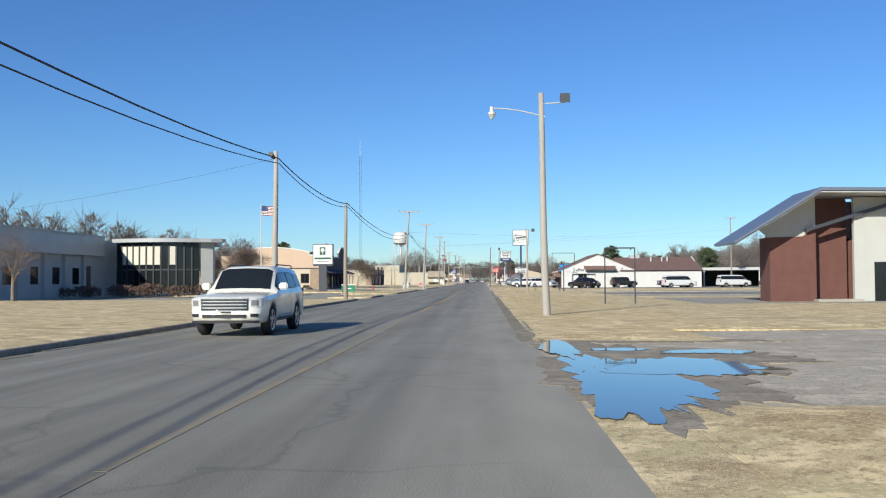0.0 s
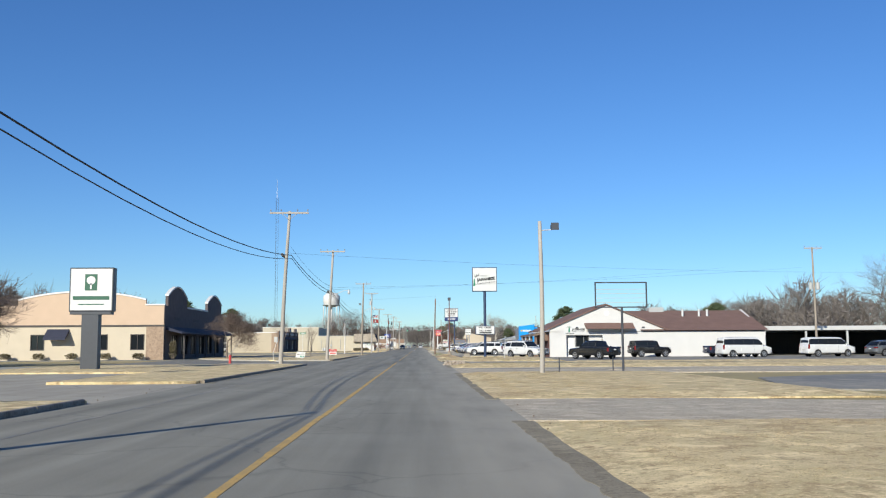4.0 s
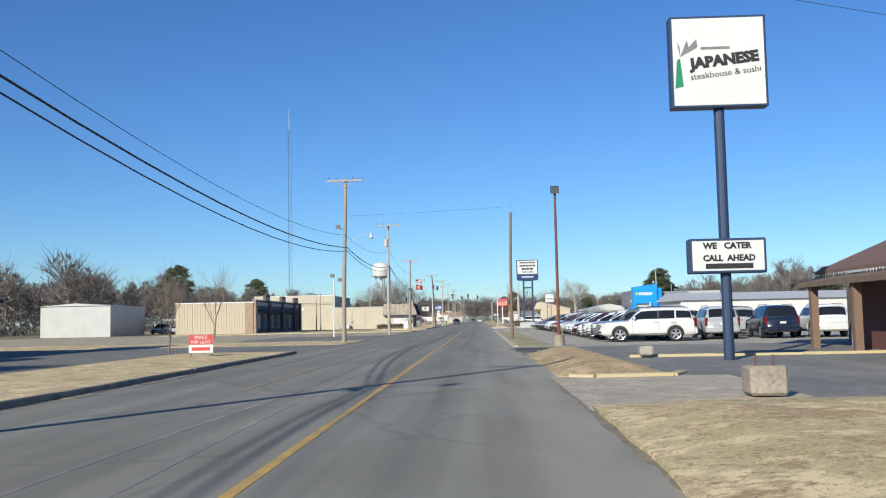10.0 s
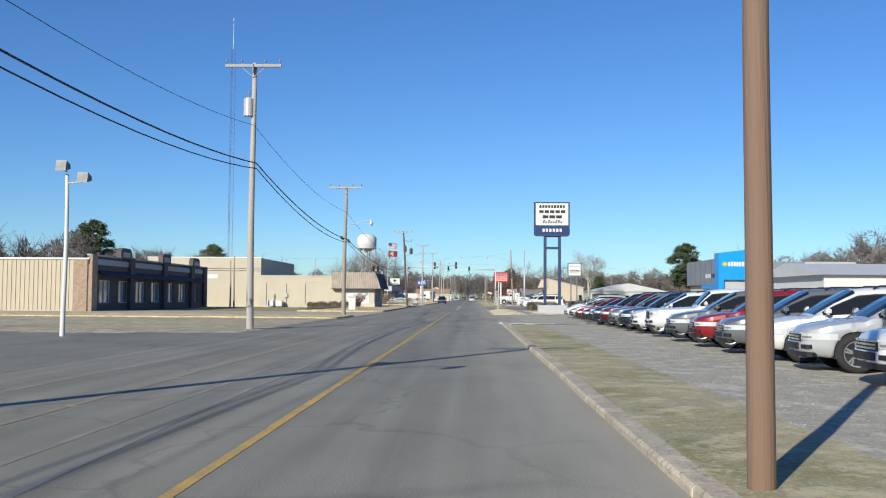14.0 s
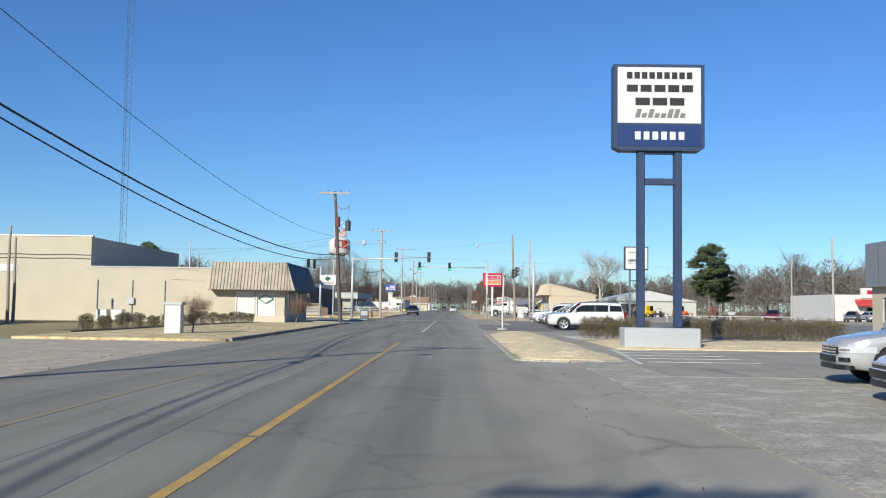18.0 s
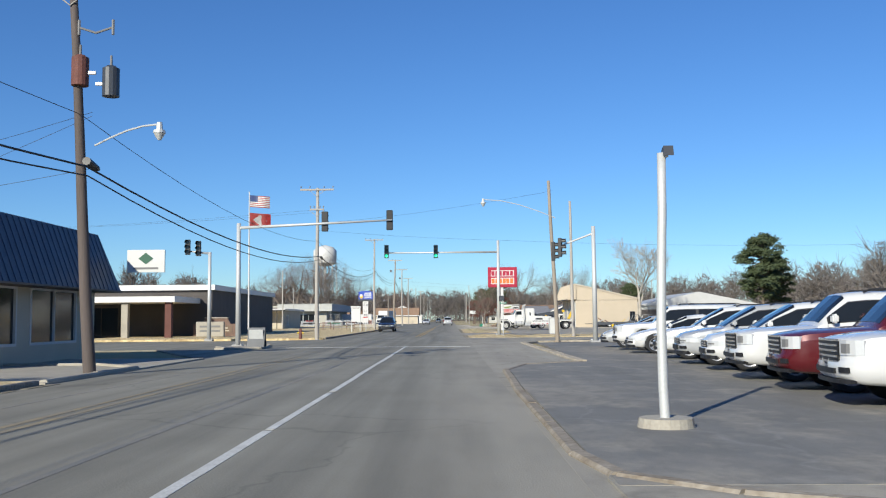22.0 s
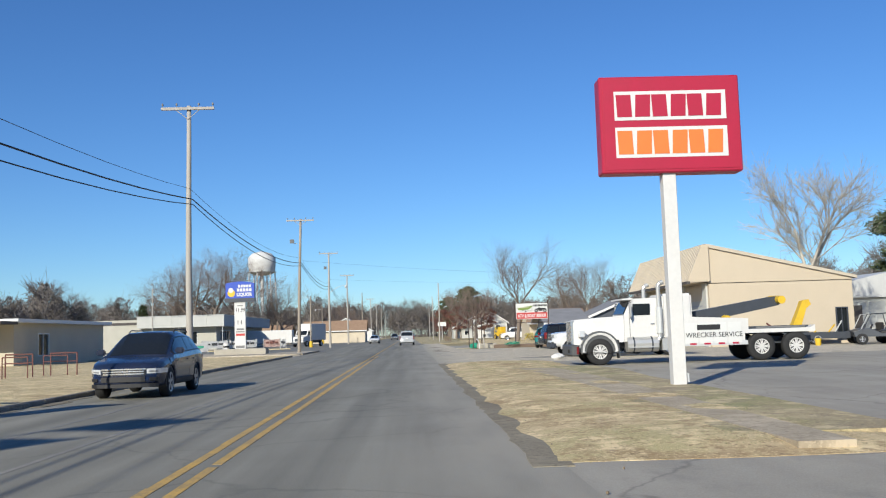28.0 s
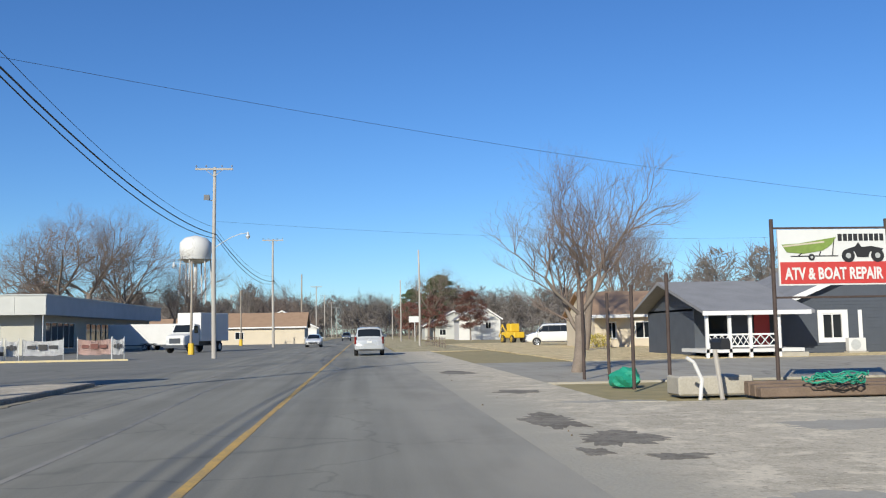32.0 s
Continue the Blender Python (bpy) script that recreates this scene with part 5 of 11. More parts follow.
        for y in (front_axle, rear_axle):
            bm = B()
            lathe(bm, [(-0.42, wr * 1.10), (-0.05, wr * 1.10), (-0.05, wr * 0.96), (-0.30, wr * 0.96), (-0.31, wr * 0.2)], 0, 24, s)
            for v in bm.verts:
                v.co.z = max(v.co.z, -wr + low)
            ar = part("wheel_arch", bm, M["black"], root, "black wheel housing")
            ar.location = (s * hw, y, wr)
            wheel(root, s * (hw - 0.035), y, wr, s, rim=M["alloy"])
    strip("front_valance", -0.86, 0.86, low + 0.03, low + (0.09 if tall else 0.12), M["black"], "black lower valance", 0.050)
    strip("air_intake", -0.55, 0.55, low + 0.17, low + (0.25 if tall else 0.30), M["black"], "black lower air intake", 0.075)
    strip("rear_bumper", -0.90, 0.90, low + 0.12, low + (0.34 if tall else 0.22), M["paint"] if tall else M["black"], "", 0.05, 0.1, True)
    strip("number_plate", -0.16, 0.16, low + 0.50, low + 0.62, M["white_sign"], "plain pale number plate", 0.02, 0.01, True)
    if bed:
        boxpart("bed_liner", (-hw * 0.82, hw * 0.82, -h + 0.12, g3 - 0.12, zd - 0.1, zd + 0.012), M["black"], root, "black load bed")
        for s in (1, -1):
            boxpart("bed_rail", (*sorted((s * hw * 0.82, s * hw * 0.95)), -h + 0.05, g3 - 0.05, zd - 0.1, zd + 0.03), M["black"], root)
    elif kind not in ("van", "jeep", "sedan"):
        for s in (1, -1):
            bm = B()
            x = s * hw * roof_w * 0.90
            pipe(bm, [(x, g1 - 0.35, H - 0.05), (x, g1 - 0.5, H + 0.02), (x, g2 + 0.3, H + 0.02), (x, g2 + 0.15, H - 0.06)], 0.018, 5)
            part("roof_rail", bm, M["black"], root, "roof rail")
    if kind == "work_truck":
        # steel tow body behind the cab
        bm = B()
        prism(bm, [(g3 - 0.12, 0.75), (g3 - 0.12, 1.75), (g3 - 0.5, 1.75), (g3 - 0.9, 1.35), (-h + 0.1, 1.25), (-h - 0.2, 1.0), (-h - 0.2, 0.75)], "x", -hw * 1.08, hw * 1.08)
        part("tow_body", bm, M["white"], root, "white steel tow body")
        bm = B()
        pipe(bm, [(-0.8, g3 - 0.2, 1.7), (-0.8, g3 - 0.2, 2.15), (0.8, g3 - 0.2, 2.15), (0.8, g3 - 0.2, 1.7)], 0.04, 6)
        part("light_frame", bm, M["steel_dark"], root, "dark light bar frame")
        bm = B()
        tube(bm, (0, g3 - 0.6, 1.4), (0, -h - 0.5, 2.0), 0.12, 0.08, 8)
        part("boom", bm, M["steel_dark"], root, "dark tow boom")
        strip("bull_bar", -0.90, 0.90, 0.46, 0.68, M["steel_dark"], "black steel front bumper", 0.10, 0.08)
        for s in (1, -1):
            bm = B()
            lathe(bm, [(-0.25, wr * 1.22), (0.06, wr * 1.20), (0.07, wr * 1.06), (-0.2, wr * 1.05)], 0, 24, s)
            for v in bm.verts:
                v.co.z = max(v.co.z, -0.05)
            fl = part("fender_flare", bm, M["white"], root, "white fender flare")
            fl.location = (s * hw, front_axle, wr)
            bm = B()
            prism(bm, [(-0.7, 1.02), (-0.1, 1.02), (-0.05, 1.22), (-0.6, 1.24)], "x", *sorted((s * (hw + 0.002), s * (hw + 0.010))))
            part("emblem", bm, M["gold"], root, "yellow door emblem shape")
    return root


def colour(root, rgb):
    for o in root.children_recursive:
        if o.data and o.data.materials[0] is M["paint"]:
            o.color = (*rgb, 1)


WHITE, SILVER, GREY, BLACK, MAROON, RED, NAVY, PEWTER = (0.70, 0.70, 0.69), (0.42, 0.43, 0.44), (0.13, 0.14, 0.15), (0.012, 0.013, 0.015), (0.10, 0.008, 0.012), (0.24, 0.012, 0.015), (0.014, 0.022, 0.05), (0.26, 0.26, 0.25)
PLAN = {k: make_vehicle(k, n, c) for k, n, c in (("big_suv", "sport_utility_vehicle", "car"), ("long_suv", "sport_utility_vehicle", "car"), ("crossover", "crossover_car", "car"),
                                                ("sedan", "sedan_car", "car"), ("pickup", "pickup_truck", "pickup truck"), ("van", "passenger_van", "van"), ("jeep", "off_road_car", "car"), ("work_truck", "work_truck", "truck"))}
used = set()


def vehicle(kind, x, y, facing, rgb, label, category="car", group="", z=0.0):
    """facing: degrees from +y, counterclockwise; 90 looks to -x."""
    if kind in used:
        ob = copy_thing(PLAN[kind], pose(x, y, z, 0, 0, facing))
    else:
        ob = PLAN[kind]
        ob.matrix_basis = pose(x, y, z, 0, 0, facing)
        used.add(kind)
    colour(ob, rgb)
    return tagged(ob, label, category, group)


CN = {WHITE: "white", SILVER: "silver", GREY: "dark grey", BLACK: "black", MAROON: "dark maroon", RED: "bright red", NAVY: "dark blue", PEWTER: "pewter grey"}
KN = dict(big_suv="full-size sport utility vehicle", long_suv="extra long sport utility vehicle", crossover="crossover car", sedan="low sedan car", pickup="pickup truck", van="passenger van", jeep="boxy off-road car", work_truck="work truck")
# dealer's front row, noses to the street
row1 = [(196.5, "big_suv", WHITE), (200.2, "big_suv", GREY), (202.6, "crossover", WHITE), (204.8, "pickup", WHITE), (208.1, "crossover", WHITE), (211.4, "crossover", MAROON), (214.5, "crossover", WHITE),
        (217.6, "crossover", WHITE), (221.0, "crossover", SILVER), (223.9, "crossover", WHITE), (226.8, "crossover", GREY), (229.9, "crossover", RED), (233.3, "crossover", GREY), (236.9, "pickup", WHITE),
        (240.4, "crossover", WHITE), (243.5, "crossover", NAVY), (246.5, "crossover", GREY), (249.5, "crossover", MAROON), (252.5, "crossover", NAVY),
        (256.2, "sedan", BLACK), (259.6, "sedan", NAVY), (263.0, "sedan", RED), (266.8, "sedan", PEWTER), (270.4, "sedan", WHITE), (274.5, "crossover", SILVER)]
for i, (y, k, c) in enumerate(row1):
    hl = SPEC[k][0] / 2
    vehicle(k, (6.45 if i < 19 else 6.7 if i < 24 else 7.5) + hl, y + 0.12 * hl, 83.5 + rng.uniform(-1.5, 1.5), c, f"{CN[c]} {KN[k]} parked on the gravel dealer lot", group="cars in the dealer front row", z=0.012)
row2 = [("big_suv", WHITE, 318.3, 6.2), ("big_suv", MAROON, 321.3, 6.4), ("big_suv", WHITE, 324.4, 6.5), ("crossover", WHITE, 328.0, 6.9), ("crossover", SILVER, 331.3, 7.0), ("crossover", WHITE, 335.0, 7.2),
        ("sedan", WHITE, 340.0, 7.2), ("long_suv", WHITE, 343.4, 7.3), ("sedan", SILVER, 347.2, 7.4)]
for k, c, y, nose in row2:
    vehicle(k, nose + SPEC[k][0] / 2, y + 0.3, 82 + rng.uniform(-1.5, 1.5), c, f"{CN[c]} {KN[k]} parked on the dark asphalt lot", group="cars in the second dealer row", z=0.024)
# behind the front row
for i in range(11):
    k, c = rng.choice(["crossover", "big_suv", "sedan", "pickup"]), rng.choice([WHITE, SILVER, GREY, BLACK, NAVY, WHITE])
    vehicle(k, 16.5 + rng.uniform(-.2, .2), 205 + i * 6.1, 90 if i % 2 else -90, c, f"{CN[c]} {KN[k]} parked behind the dealer front row", group="cars in the dealer back row", z=0.012)
for x, c, k in ((13.5, SILVER, "big_suv"), (16.8, NAVY, "big_suv"), (19.6, WHITE, "big_suv")):
    vehicle(k, x, 200.0, -3, c, f"{CN[c]} {KN[k]} parked facing away behind the restaurant", group="cars behind the restaurant", z=0.012)
# restaurant car park
vehicle("big_suv", 11.1, 161.9, -141, WHITE, "white full-size sport utility vehicle parked before the restaurant", z=0.01)
vehicle("crossover", 19.0, 162.9, -155, NAVY, "dark blue crossover car parked before the white restaurant", z=0.01)
vehicle("pickup", 16.6, 152.3, 35, BLACK, "black pickup truck parked askew before the restaurant", "pickup truck", z=0.01)
vehicle("jeep", 25.2, 165.0, -75, BLACK, "black boxy off-road car with a hard top", z=0.01)
vehicle("pickup", 33.5, 163.0, -80, NAVY, "dark blue pickup truck by the white wall", "pickup truck", z=0.01)
# vans further off
for x, y, c in ((33.5, 158.5, WHITE), (43.0, 160.0, WHITE)):
    vehicle("van", x, y, -80, c, "white passenger van with a row of dark windows", "van", "vans by the open shed")
vehicle("crossover", 50, 161, -70, GREY, "grey crossover car near the open shed")
vehicle("crossover", -53.6, 299.0, 175, WHITE, "white car under a metal carport")
vehicle("sedan", -50.4, 299.0, 178, GREY, "dark grey car under a metal carport")
# used cars further along
vehicle("big_suv", 12.5, 457.0, -82, BLACK, "black sport utility vehicle parked in the yard")
vehicle("crossover", 11.5, 463.4, -14, (0.02, 0.16, 0.15), "teal older sport utility vehicle in the yard")
vehicle("work_truck", 10.5, 437.9, 90, WHITE, "white tow truck with a yellow door emblem before the garage", "tow truck")
vehicle("work_truck", 11.1, 433.6, 92, WHITE, "white tow truck with black bumper before the garage doors", "tow truck")
# street traffic as it stands
vehicle("big_suv", -6.0, 26.2, 179, (0.80, 0.77, 0.68), "pearl white luxury sport utility vehicle coming along the street")
vehicle("crossover", -7.0, 413.4, 180, NAVY, "dark blue sport utility vehicle coming along the street")
vehicle("big_suv", -0.25, 512, 0, SILVER, "silver white sport utility vehicle driving ahead on the street")
vehicle("sedan", -6.2, 556, 180, WHITE, "white sedan car coming along the street far off")
vehicle("crossover", -4.0, 640, 180, GREY, "dark grey car coming along the street far off")
vehicle("van", 17.5, 536, 80, WHITE, "white passenger van parked by the houses", "van")
for x, y, c in ((-50, 296, SILVER), (-47, 299, WHITE), (62, 402, GREY), (66, 405, SILVER), (70, 402, WHITE), (75, 405, GREY), (45, 388, RED)):
    vehicle("sedan" if x < 0 else "crossover", x, y, rng.uniform(0, 360), c, f"{CN[c]} car parked far back from the street")


# ---- trucks ----
def big_wheel(parent, x, y, r, s, rim=M["alloy"]):
    return wheel(parent, x, y, r, s, 0.30, M["white"], 8, 0.54)


def wrecker(x, y, turn):
    """A long-nosed tow truck with a sleeper, side boxes and a boom; its front looks along +y of its own."""
    t = thing("tow_truck", (x, y, 0), "white long-nosed heavy tow truck with boom, parked", "truck", turn=turn)
    Wp = M["white"]
    bm = B()
    loft(bm, [[(w, yy, z0), (w, yy, z1 - 0.12), (w * 0.82, yy, z1), (-w * 0.82, yy, z1), (-w, yy, z1 - 0.12), (-w, yy, z0)] for yy, w, z0, z1 in
              ((2.75, 0.86, 0.85, 1.86), (3.6, 0.72, 0.80, 1.82), (4.55, 0.62, 0.78, 1.76), (4.66, 0.60, 0.80, 1.72))])
    part("bonnet", bm, Wp, t)
    bm = B()
    loft(bm, [[(w, yy, 0.85), (w, yy, 1.9), (w * 0.9, yy, z1), (-w * 0.9, yy, z1), (-w, yy, 1.9), (-w, yy, 0.85)] for yy, w, z1 in ((1.3, 1.02, 2.52), (2.42, 1.02, 2.50), (2.75, 1.0, 1.86))])
    cabp = part("cab", bm, Wp, t)
    bm = B()
    panel(bm, (-0.94, 2.77, 1.86), (0.94, 2.77, 1.86), (0.90, 2.46, 2.48), (-0.90, 2.46, 2.48), 0.04, 0.96, 0.1, 0.9, 0.015)
    part("windscreen", bm, M["glass"], t, "dark windscreen")
    for s in (1, -1):
        boxpart("side_window", (*sorted((s * 0.99, s * 1.035)), 1.75, 2.40, 1.86, 2.30), M["glass"], t, "dark side window")
        boxpart("door_handle", (*sorted((s * 1.02, s * 1.05)), 1.60, 1.75, 1.50, 1.55), M["chrome"], t)
        bm = B()
        pipe(bm, [(s * 0.8, 1.9, 0.62), (s * 1.10, 1.55, 0.80), (s * 1.12, 1.42, 1.0), (s * 1.12, 1.42, 2.95), (s * 1.12, 1.36, 3.06), (s * 1.12, 1.22, 3.12)], 0.082, 12)
        part("exhaust_stack", bm, M["tank"], t, "tall chrome exhaust stack")
        bm = B()
        tube(bm, (s * 1.12, 1.42, 1.15), (s * 1.12, 1.42, 2.15), 0.12, 0.12, 10)
        part("heat_shield", bm, M["steel"], t, "perforated grey heat shield")
        for yy in (1.45, 2.55):
            boxpart("door_line", (*sorted((s * 1.0, s * 1.026)), yy - 0.01, yy + 0.01, 1.0, 2.4), M["grey_ink"], t)
        boxpart("mirror", (*sorted((s * 1.20, s * 1.34)), 2.52, 2.60, 1.80, 2.32), M["tank"], t, "tall metal mirror", 0.02)
        bm = B()
        pipe(bm, [(s * 1.0, 2.4, 2.38), (s * 1.27, 2.56, 2.36), (s * 1.27, 2.56, 1.72), (s * 1.0, 2.45, 1.68)], 0.014, 5)
        part("mirror_bracket", bm, M["steel_dark"], t)
        boxpart("mud_flap", (*sorted((s * 0.80, s * 1.12)), 3.02, 3.06, 0.25, 0.95), M["black"], t)
        bm = B()
        tube(bm, (s * 0.95, 1.5, 0.75), (s * 0.95, 2.7, 0.75), 0.30, 0.30, 14)
        tank = part("fuel_tank", bm, M["tank"], t, "polished fuel tank")
        for yy in (1.75, 2.45):
            bm = B()
            tube(bm, (s * 0.95, yy - 0.03, 0.75), (s * 0.95, yy + 0.03, 0.75), 0.308, 0.308, 14)
            part("tank_strap", bm, M["steel_dark"], tank)
        boxpart("tank_step", (*sorted((s * 1.12, s * 1.30)), 1.55, 2.65, 0.62, 0.66), M["tank"], t, "metal step")
        boxpart("battery_box", (*sorted((s * 0.70, s * 1.12)), 0.62, 1.35, 0.50, 0.95), M["tank"], t, "ribbed metal box")
        boxpart("sleeper_door", (*sorted((s * 1.05, s * 1.056)), 0.42, 0.98, 1.15, 2.35), M["white_sign"], t)
        boxpart("sleeper_window", (*sorted((s * 1.052, s * 1.066)), 0.58, 0.74, 1.75, 2.15), M["glass"], t, "small dark window")
        bm = B()
        lathe(bm, [(-0.10, 0.76), (0.035, 0.76), (0.045, 0.70), (-0.05, 0.68)], 0, 20, s)
        for v in bm.verts:
            v.co.z = max(v.co.z, -0.10)
        fl = part("fender_flare", bm, M["charcoal"], t, "dark fender edge")
        fl.location = (s * 1.10, 3.75, 0.55)
        bm = B()
        lathe(bm, [(-0.48, 0.74), (0.0, 0.74), (0.02, 0.66), (0.0, 0.60), (-0.48, 0.60)], 0, 18, s)
        for v in bm.verts:
            v.co.z = max(v.co.z, -0.05)
        fd = part("front_fender", bm, Wp, t)
        fd.location = (s * 1.10, 3.75, 0.55)
        big_wheel(t, s * 1.10, 3.75, 0.51, s)
        big_wheel(t, s * 1.15, -2.5, 0.53, s)
        big_wheel(t, s * 1.15, -3.85, 0.53, s)
        boxpart("headlight", (*sorted((s * 0.66, s * 0.98)), 4.30, 4.50, 1.10, 1.34), M["lamp"], t, "square headlight")
        bm = B()
        prism(bm, [(0.55, 0.62), (0.55, 1.75), (-2.0, 1.62), (-2.0, 1.2), (-4.4, 1.2), (-4.6, 1.3), (-4.6, 1.05), (-1.85, 1.05), (-1.85, 0.62)], "x", *sorted((s * 0.75, s * 1.18)))
        sb = part("side_box", bm, Wp, t)
        for k in range(4):
            y0 = -1.7 + 0.56 * k
            boxpart("locker_door", (*sorted((s * 1.18, s * 1.19)), y0, y0 + 0.5, 0.7, 1.5), M["white_sign"], sb)
        boxpart("silver_strip", (*sorted((s * 1.18, s * 1.188)), -1.95, 0.5, 0.62, 0.78), M["steel"], sb, "silver lower strip")
        for k in range(4):
            boxpart("red_lamp", (*sorted((s * 1.186, s * 1.2)), -1.6 + 0.55 * k, -1.35 + 0.55 * k, 0.66, 0.73), M["red"], sb, "red marker lamp")
    boxpart("grille", (-0.5, 0.5, 4.64, 4.72, 0.85, 1.68), M["steel_dark"], t, "dark upright grille")
    bm = B()
    box(bm, -1.12, 1.12, 4.55, 4.85, 0.36, 0.80)
    bevelled(bm, 0.05)
    part("bumper", bm, M["charcoal"], t, "deep charcoal steel bumper")
    for sx in (-1, 1):
        boxpart("marker_lamp", (*sorted((sx * 1.10, sx * 1.135)), 4.58, 4.66, 0.45, 0.72), M["tail"], t, "red corner marker")
    boxpart("tow_hook", (-0.62, -0.50, 4.85, 4.90, 0.50, 0.62), M["black"], t)
    for k in range(9):
        boxpart("grille_bar", (-0.46 + 0.11 * k, -0.43 + 0.11 * k, 4.71, 4.74, 0.9, 1.64), M["chrome"], t)
    boxpart("grille_frame", (-0.56, -0.50, 4.62, 4.75, 0.82, 1.72), M["chrome"], t)
    boxpart("grille_frame", (0.50, 0.56, 4.62, 4.75, 0.82, 1.72), M["chrome"], t)
    boxpart("visor", (-0.98, 0.98, 2.40, 2.80, 2.46, 2.52), M["white"], t)
    bm = B()
    box(bm, -1.05, 1.05, 0.10, 1.28, 0.9, 2.66)
    bevelled(bm, 0.08, 2)
    part("sleeper", bm, Wp, t)
    boxpart("frame_rail", (-0.5, 0.5, -4.7, 4.4, 0.62, 0.9), M["steel_dark"], t, "dark chassis")
    boxpart("deck", (-0.8, 0.8, -4.5, 0.3, 1.0, 1.3), M["steel_dark"], t, "dark deck")
    bm = B()
    prism(bm, [(0.1, 1.4), (-3.6, 2.1), (-3.8, 2.45), (-3.4, 2.45), (0.1, 1.9)], "x", -0.28, 0.28)
    part("boom", bm, M["steel_dark"], t, "dark tow boom")
    for yy, z in ((-0.6, 1.5), (-1.4, 1.6), (-3.6, 2.3)):
        bm = B()
        tube(bm, (-0.6, yy, z), (0.6, yy, z + 0.05), 0.16, 0.16, 10)
        part("winch", bm, M["gold"], t, "yellow winch drum")
    bm = B()
    prism(bm, [(-4.1, 1.15), (-4.45, 1.1), (-4.75, 1.95), (-4.95, 2.1), (-4.85, 2.3), (-4.6, 2.25), (-4.45, 1.9)], "x", -0.16, 0.16)
    part("lift_arm", bm, M["gold"], t, "yellow lift arm")
    # lettering on the street-side box
    for ob_name, body, size, z in (("lettering", "WRECKER SERVICE", 0.27, 1.02),):
        me = text(ob_name, body, size, M["ink"], t, (-1.196, -0.65, z), 2.2, -90)
    boxpart("lettering", (-1.196, -1.19, -0.9, 0.0, 1.22, 1.42), M["ink"], t)
    boxpart("lettering", (-1.196, -1.19, -4.2, -2.3, 1.23, 1.28), M["grey_ink"], t)
    return t


wrecker(11.15, 423.9, 90)


def box_truck(x, y, turn):
    t = thing("box_truck", (x, y, 0), "white box truck parked nose to the street", "truck", turn=turn)
    bm = B()
    box(bm, -1.2, 1.2, -4.0, 1.2, 1.0, 3.6)
    bevelled(bm, 0.04)
    part("cargo_box", bm, M["white"], t)
    bm = B()
    loft(bm, [[(w, yy, 0.7), (w, yy, z - 0.1), (w * 0.88, yy, z), (-w * 0.88, yy, z), (-w, yy, z - 0.1), (-w, yy, 0.7)] for yy, w, z in ((1.3, 1.05, 2.6), (2.0, 1.05, 2.6), (2.5, 1.02, 1.75), (3.5, 0.9, 1.55), (3.6, 0.85, 1.4))])
    part("cab", bm, M["white"], t)
    bm = B()
    panel(bm, (-0.98, 2.5, 1.75), (0.98, 2.5, 1.75), (0.93, 2.02, 2.55), (-0.93, 2.02, 2.55), 0.05, 0.95, 0.1, 0.9, 0.015)
    part("windscreen", bm, M["glass"], t, "dark windscreen")
    boxpart("grille", (-0.55, 0.55, 3.58, 3.63, 0.85, 1.3), M["steel_dark"], t, "dark grille")
    boxpart("bumper", (-1.05, 1.05, 3.55, 3.75, 0.45, 0.72), M["steel_dark"], t, "dark bumper")
    for s in (1, -1):
        boxpart("headlight", (*sorted((s * 0.6, s * 0.85)), 3.5, 3.62, 0.95, 1.15), M["lamp"], t, "headlight")
        boxpart("side_window", (*sorted((s * 1.04, s * 1.07)), 1.45, 2.1, 1.75, 2.4), M["glass"], t, "dark side window")
        for yy in (2.7, -2.4):
            big_wheel(t, s * 1.15, yy, 0.48, s)
    boxpart("chassis", (-0.5, 0.5, -3.9, 3.3, 0.6, 1.0), M["steel_dark"], t, "dark chassis")


def trailer(x, y, turn, length=6.5, h=2.3):
    t = thing("cargo_trailer", (x, y, 0), "white enclosed cargo trailer on twin axles", "trailer", turn=turn)
    bm = B()
    box(bm, -1.1, 1.1, -length / 2, length / 2, 0.5, h + 0.3)
    bevelled(bm, 0.06)
    part("body", bm, M["white"], t)
    for s in (1, -1):
        for yy in (-0.9, -0.05):
            wheel(t, s * 1.13, yy, 0.34, s, 0.2)
        boxpart("fender", (*sorted((s * 1.1, s * 1.2)), -1.35, 0.4, 0.68, 0.76), M["steel_dark"], t, "dark fender")
        boxpart("trim_rail", (*sorted((s * 1.1, s * 1.115)), -length / 2, length / 2, 0.5, 0.62), M["steel_dark"], t, "dark lower rail")
    boxpart("hitch", (-0.08, 0.08, length / 2, length / 2 + 1.1, 0.5, 0.62), M["steel_dark"], t, "dark drawbar")


box_truck(-16.0, 536.5, 160)
trailer(-24.8, 556, 88, 8.0, 2.6)
trailer(-16.8, 620, 84, 5.8, 2.4)

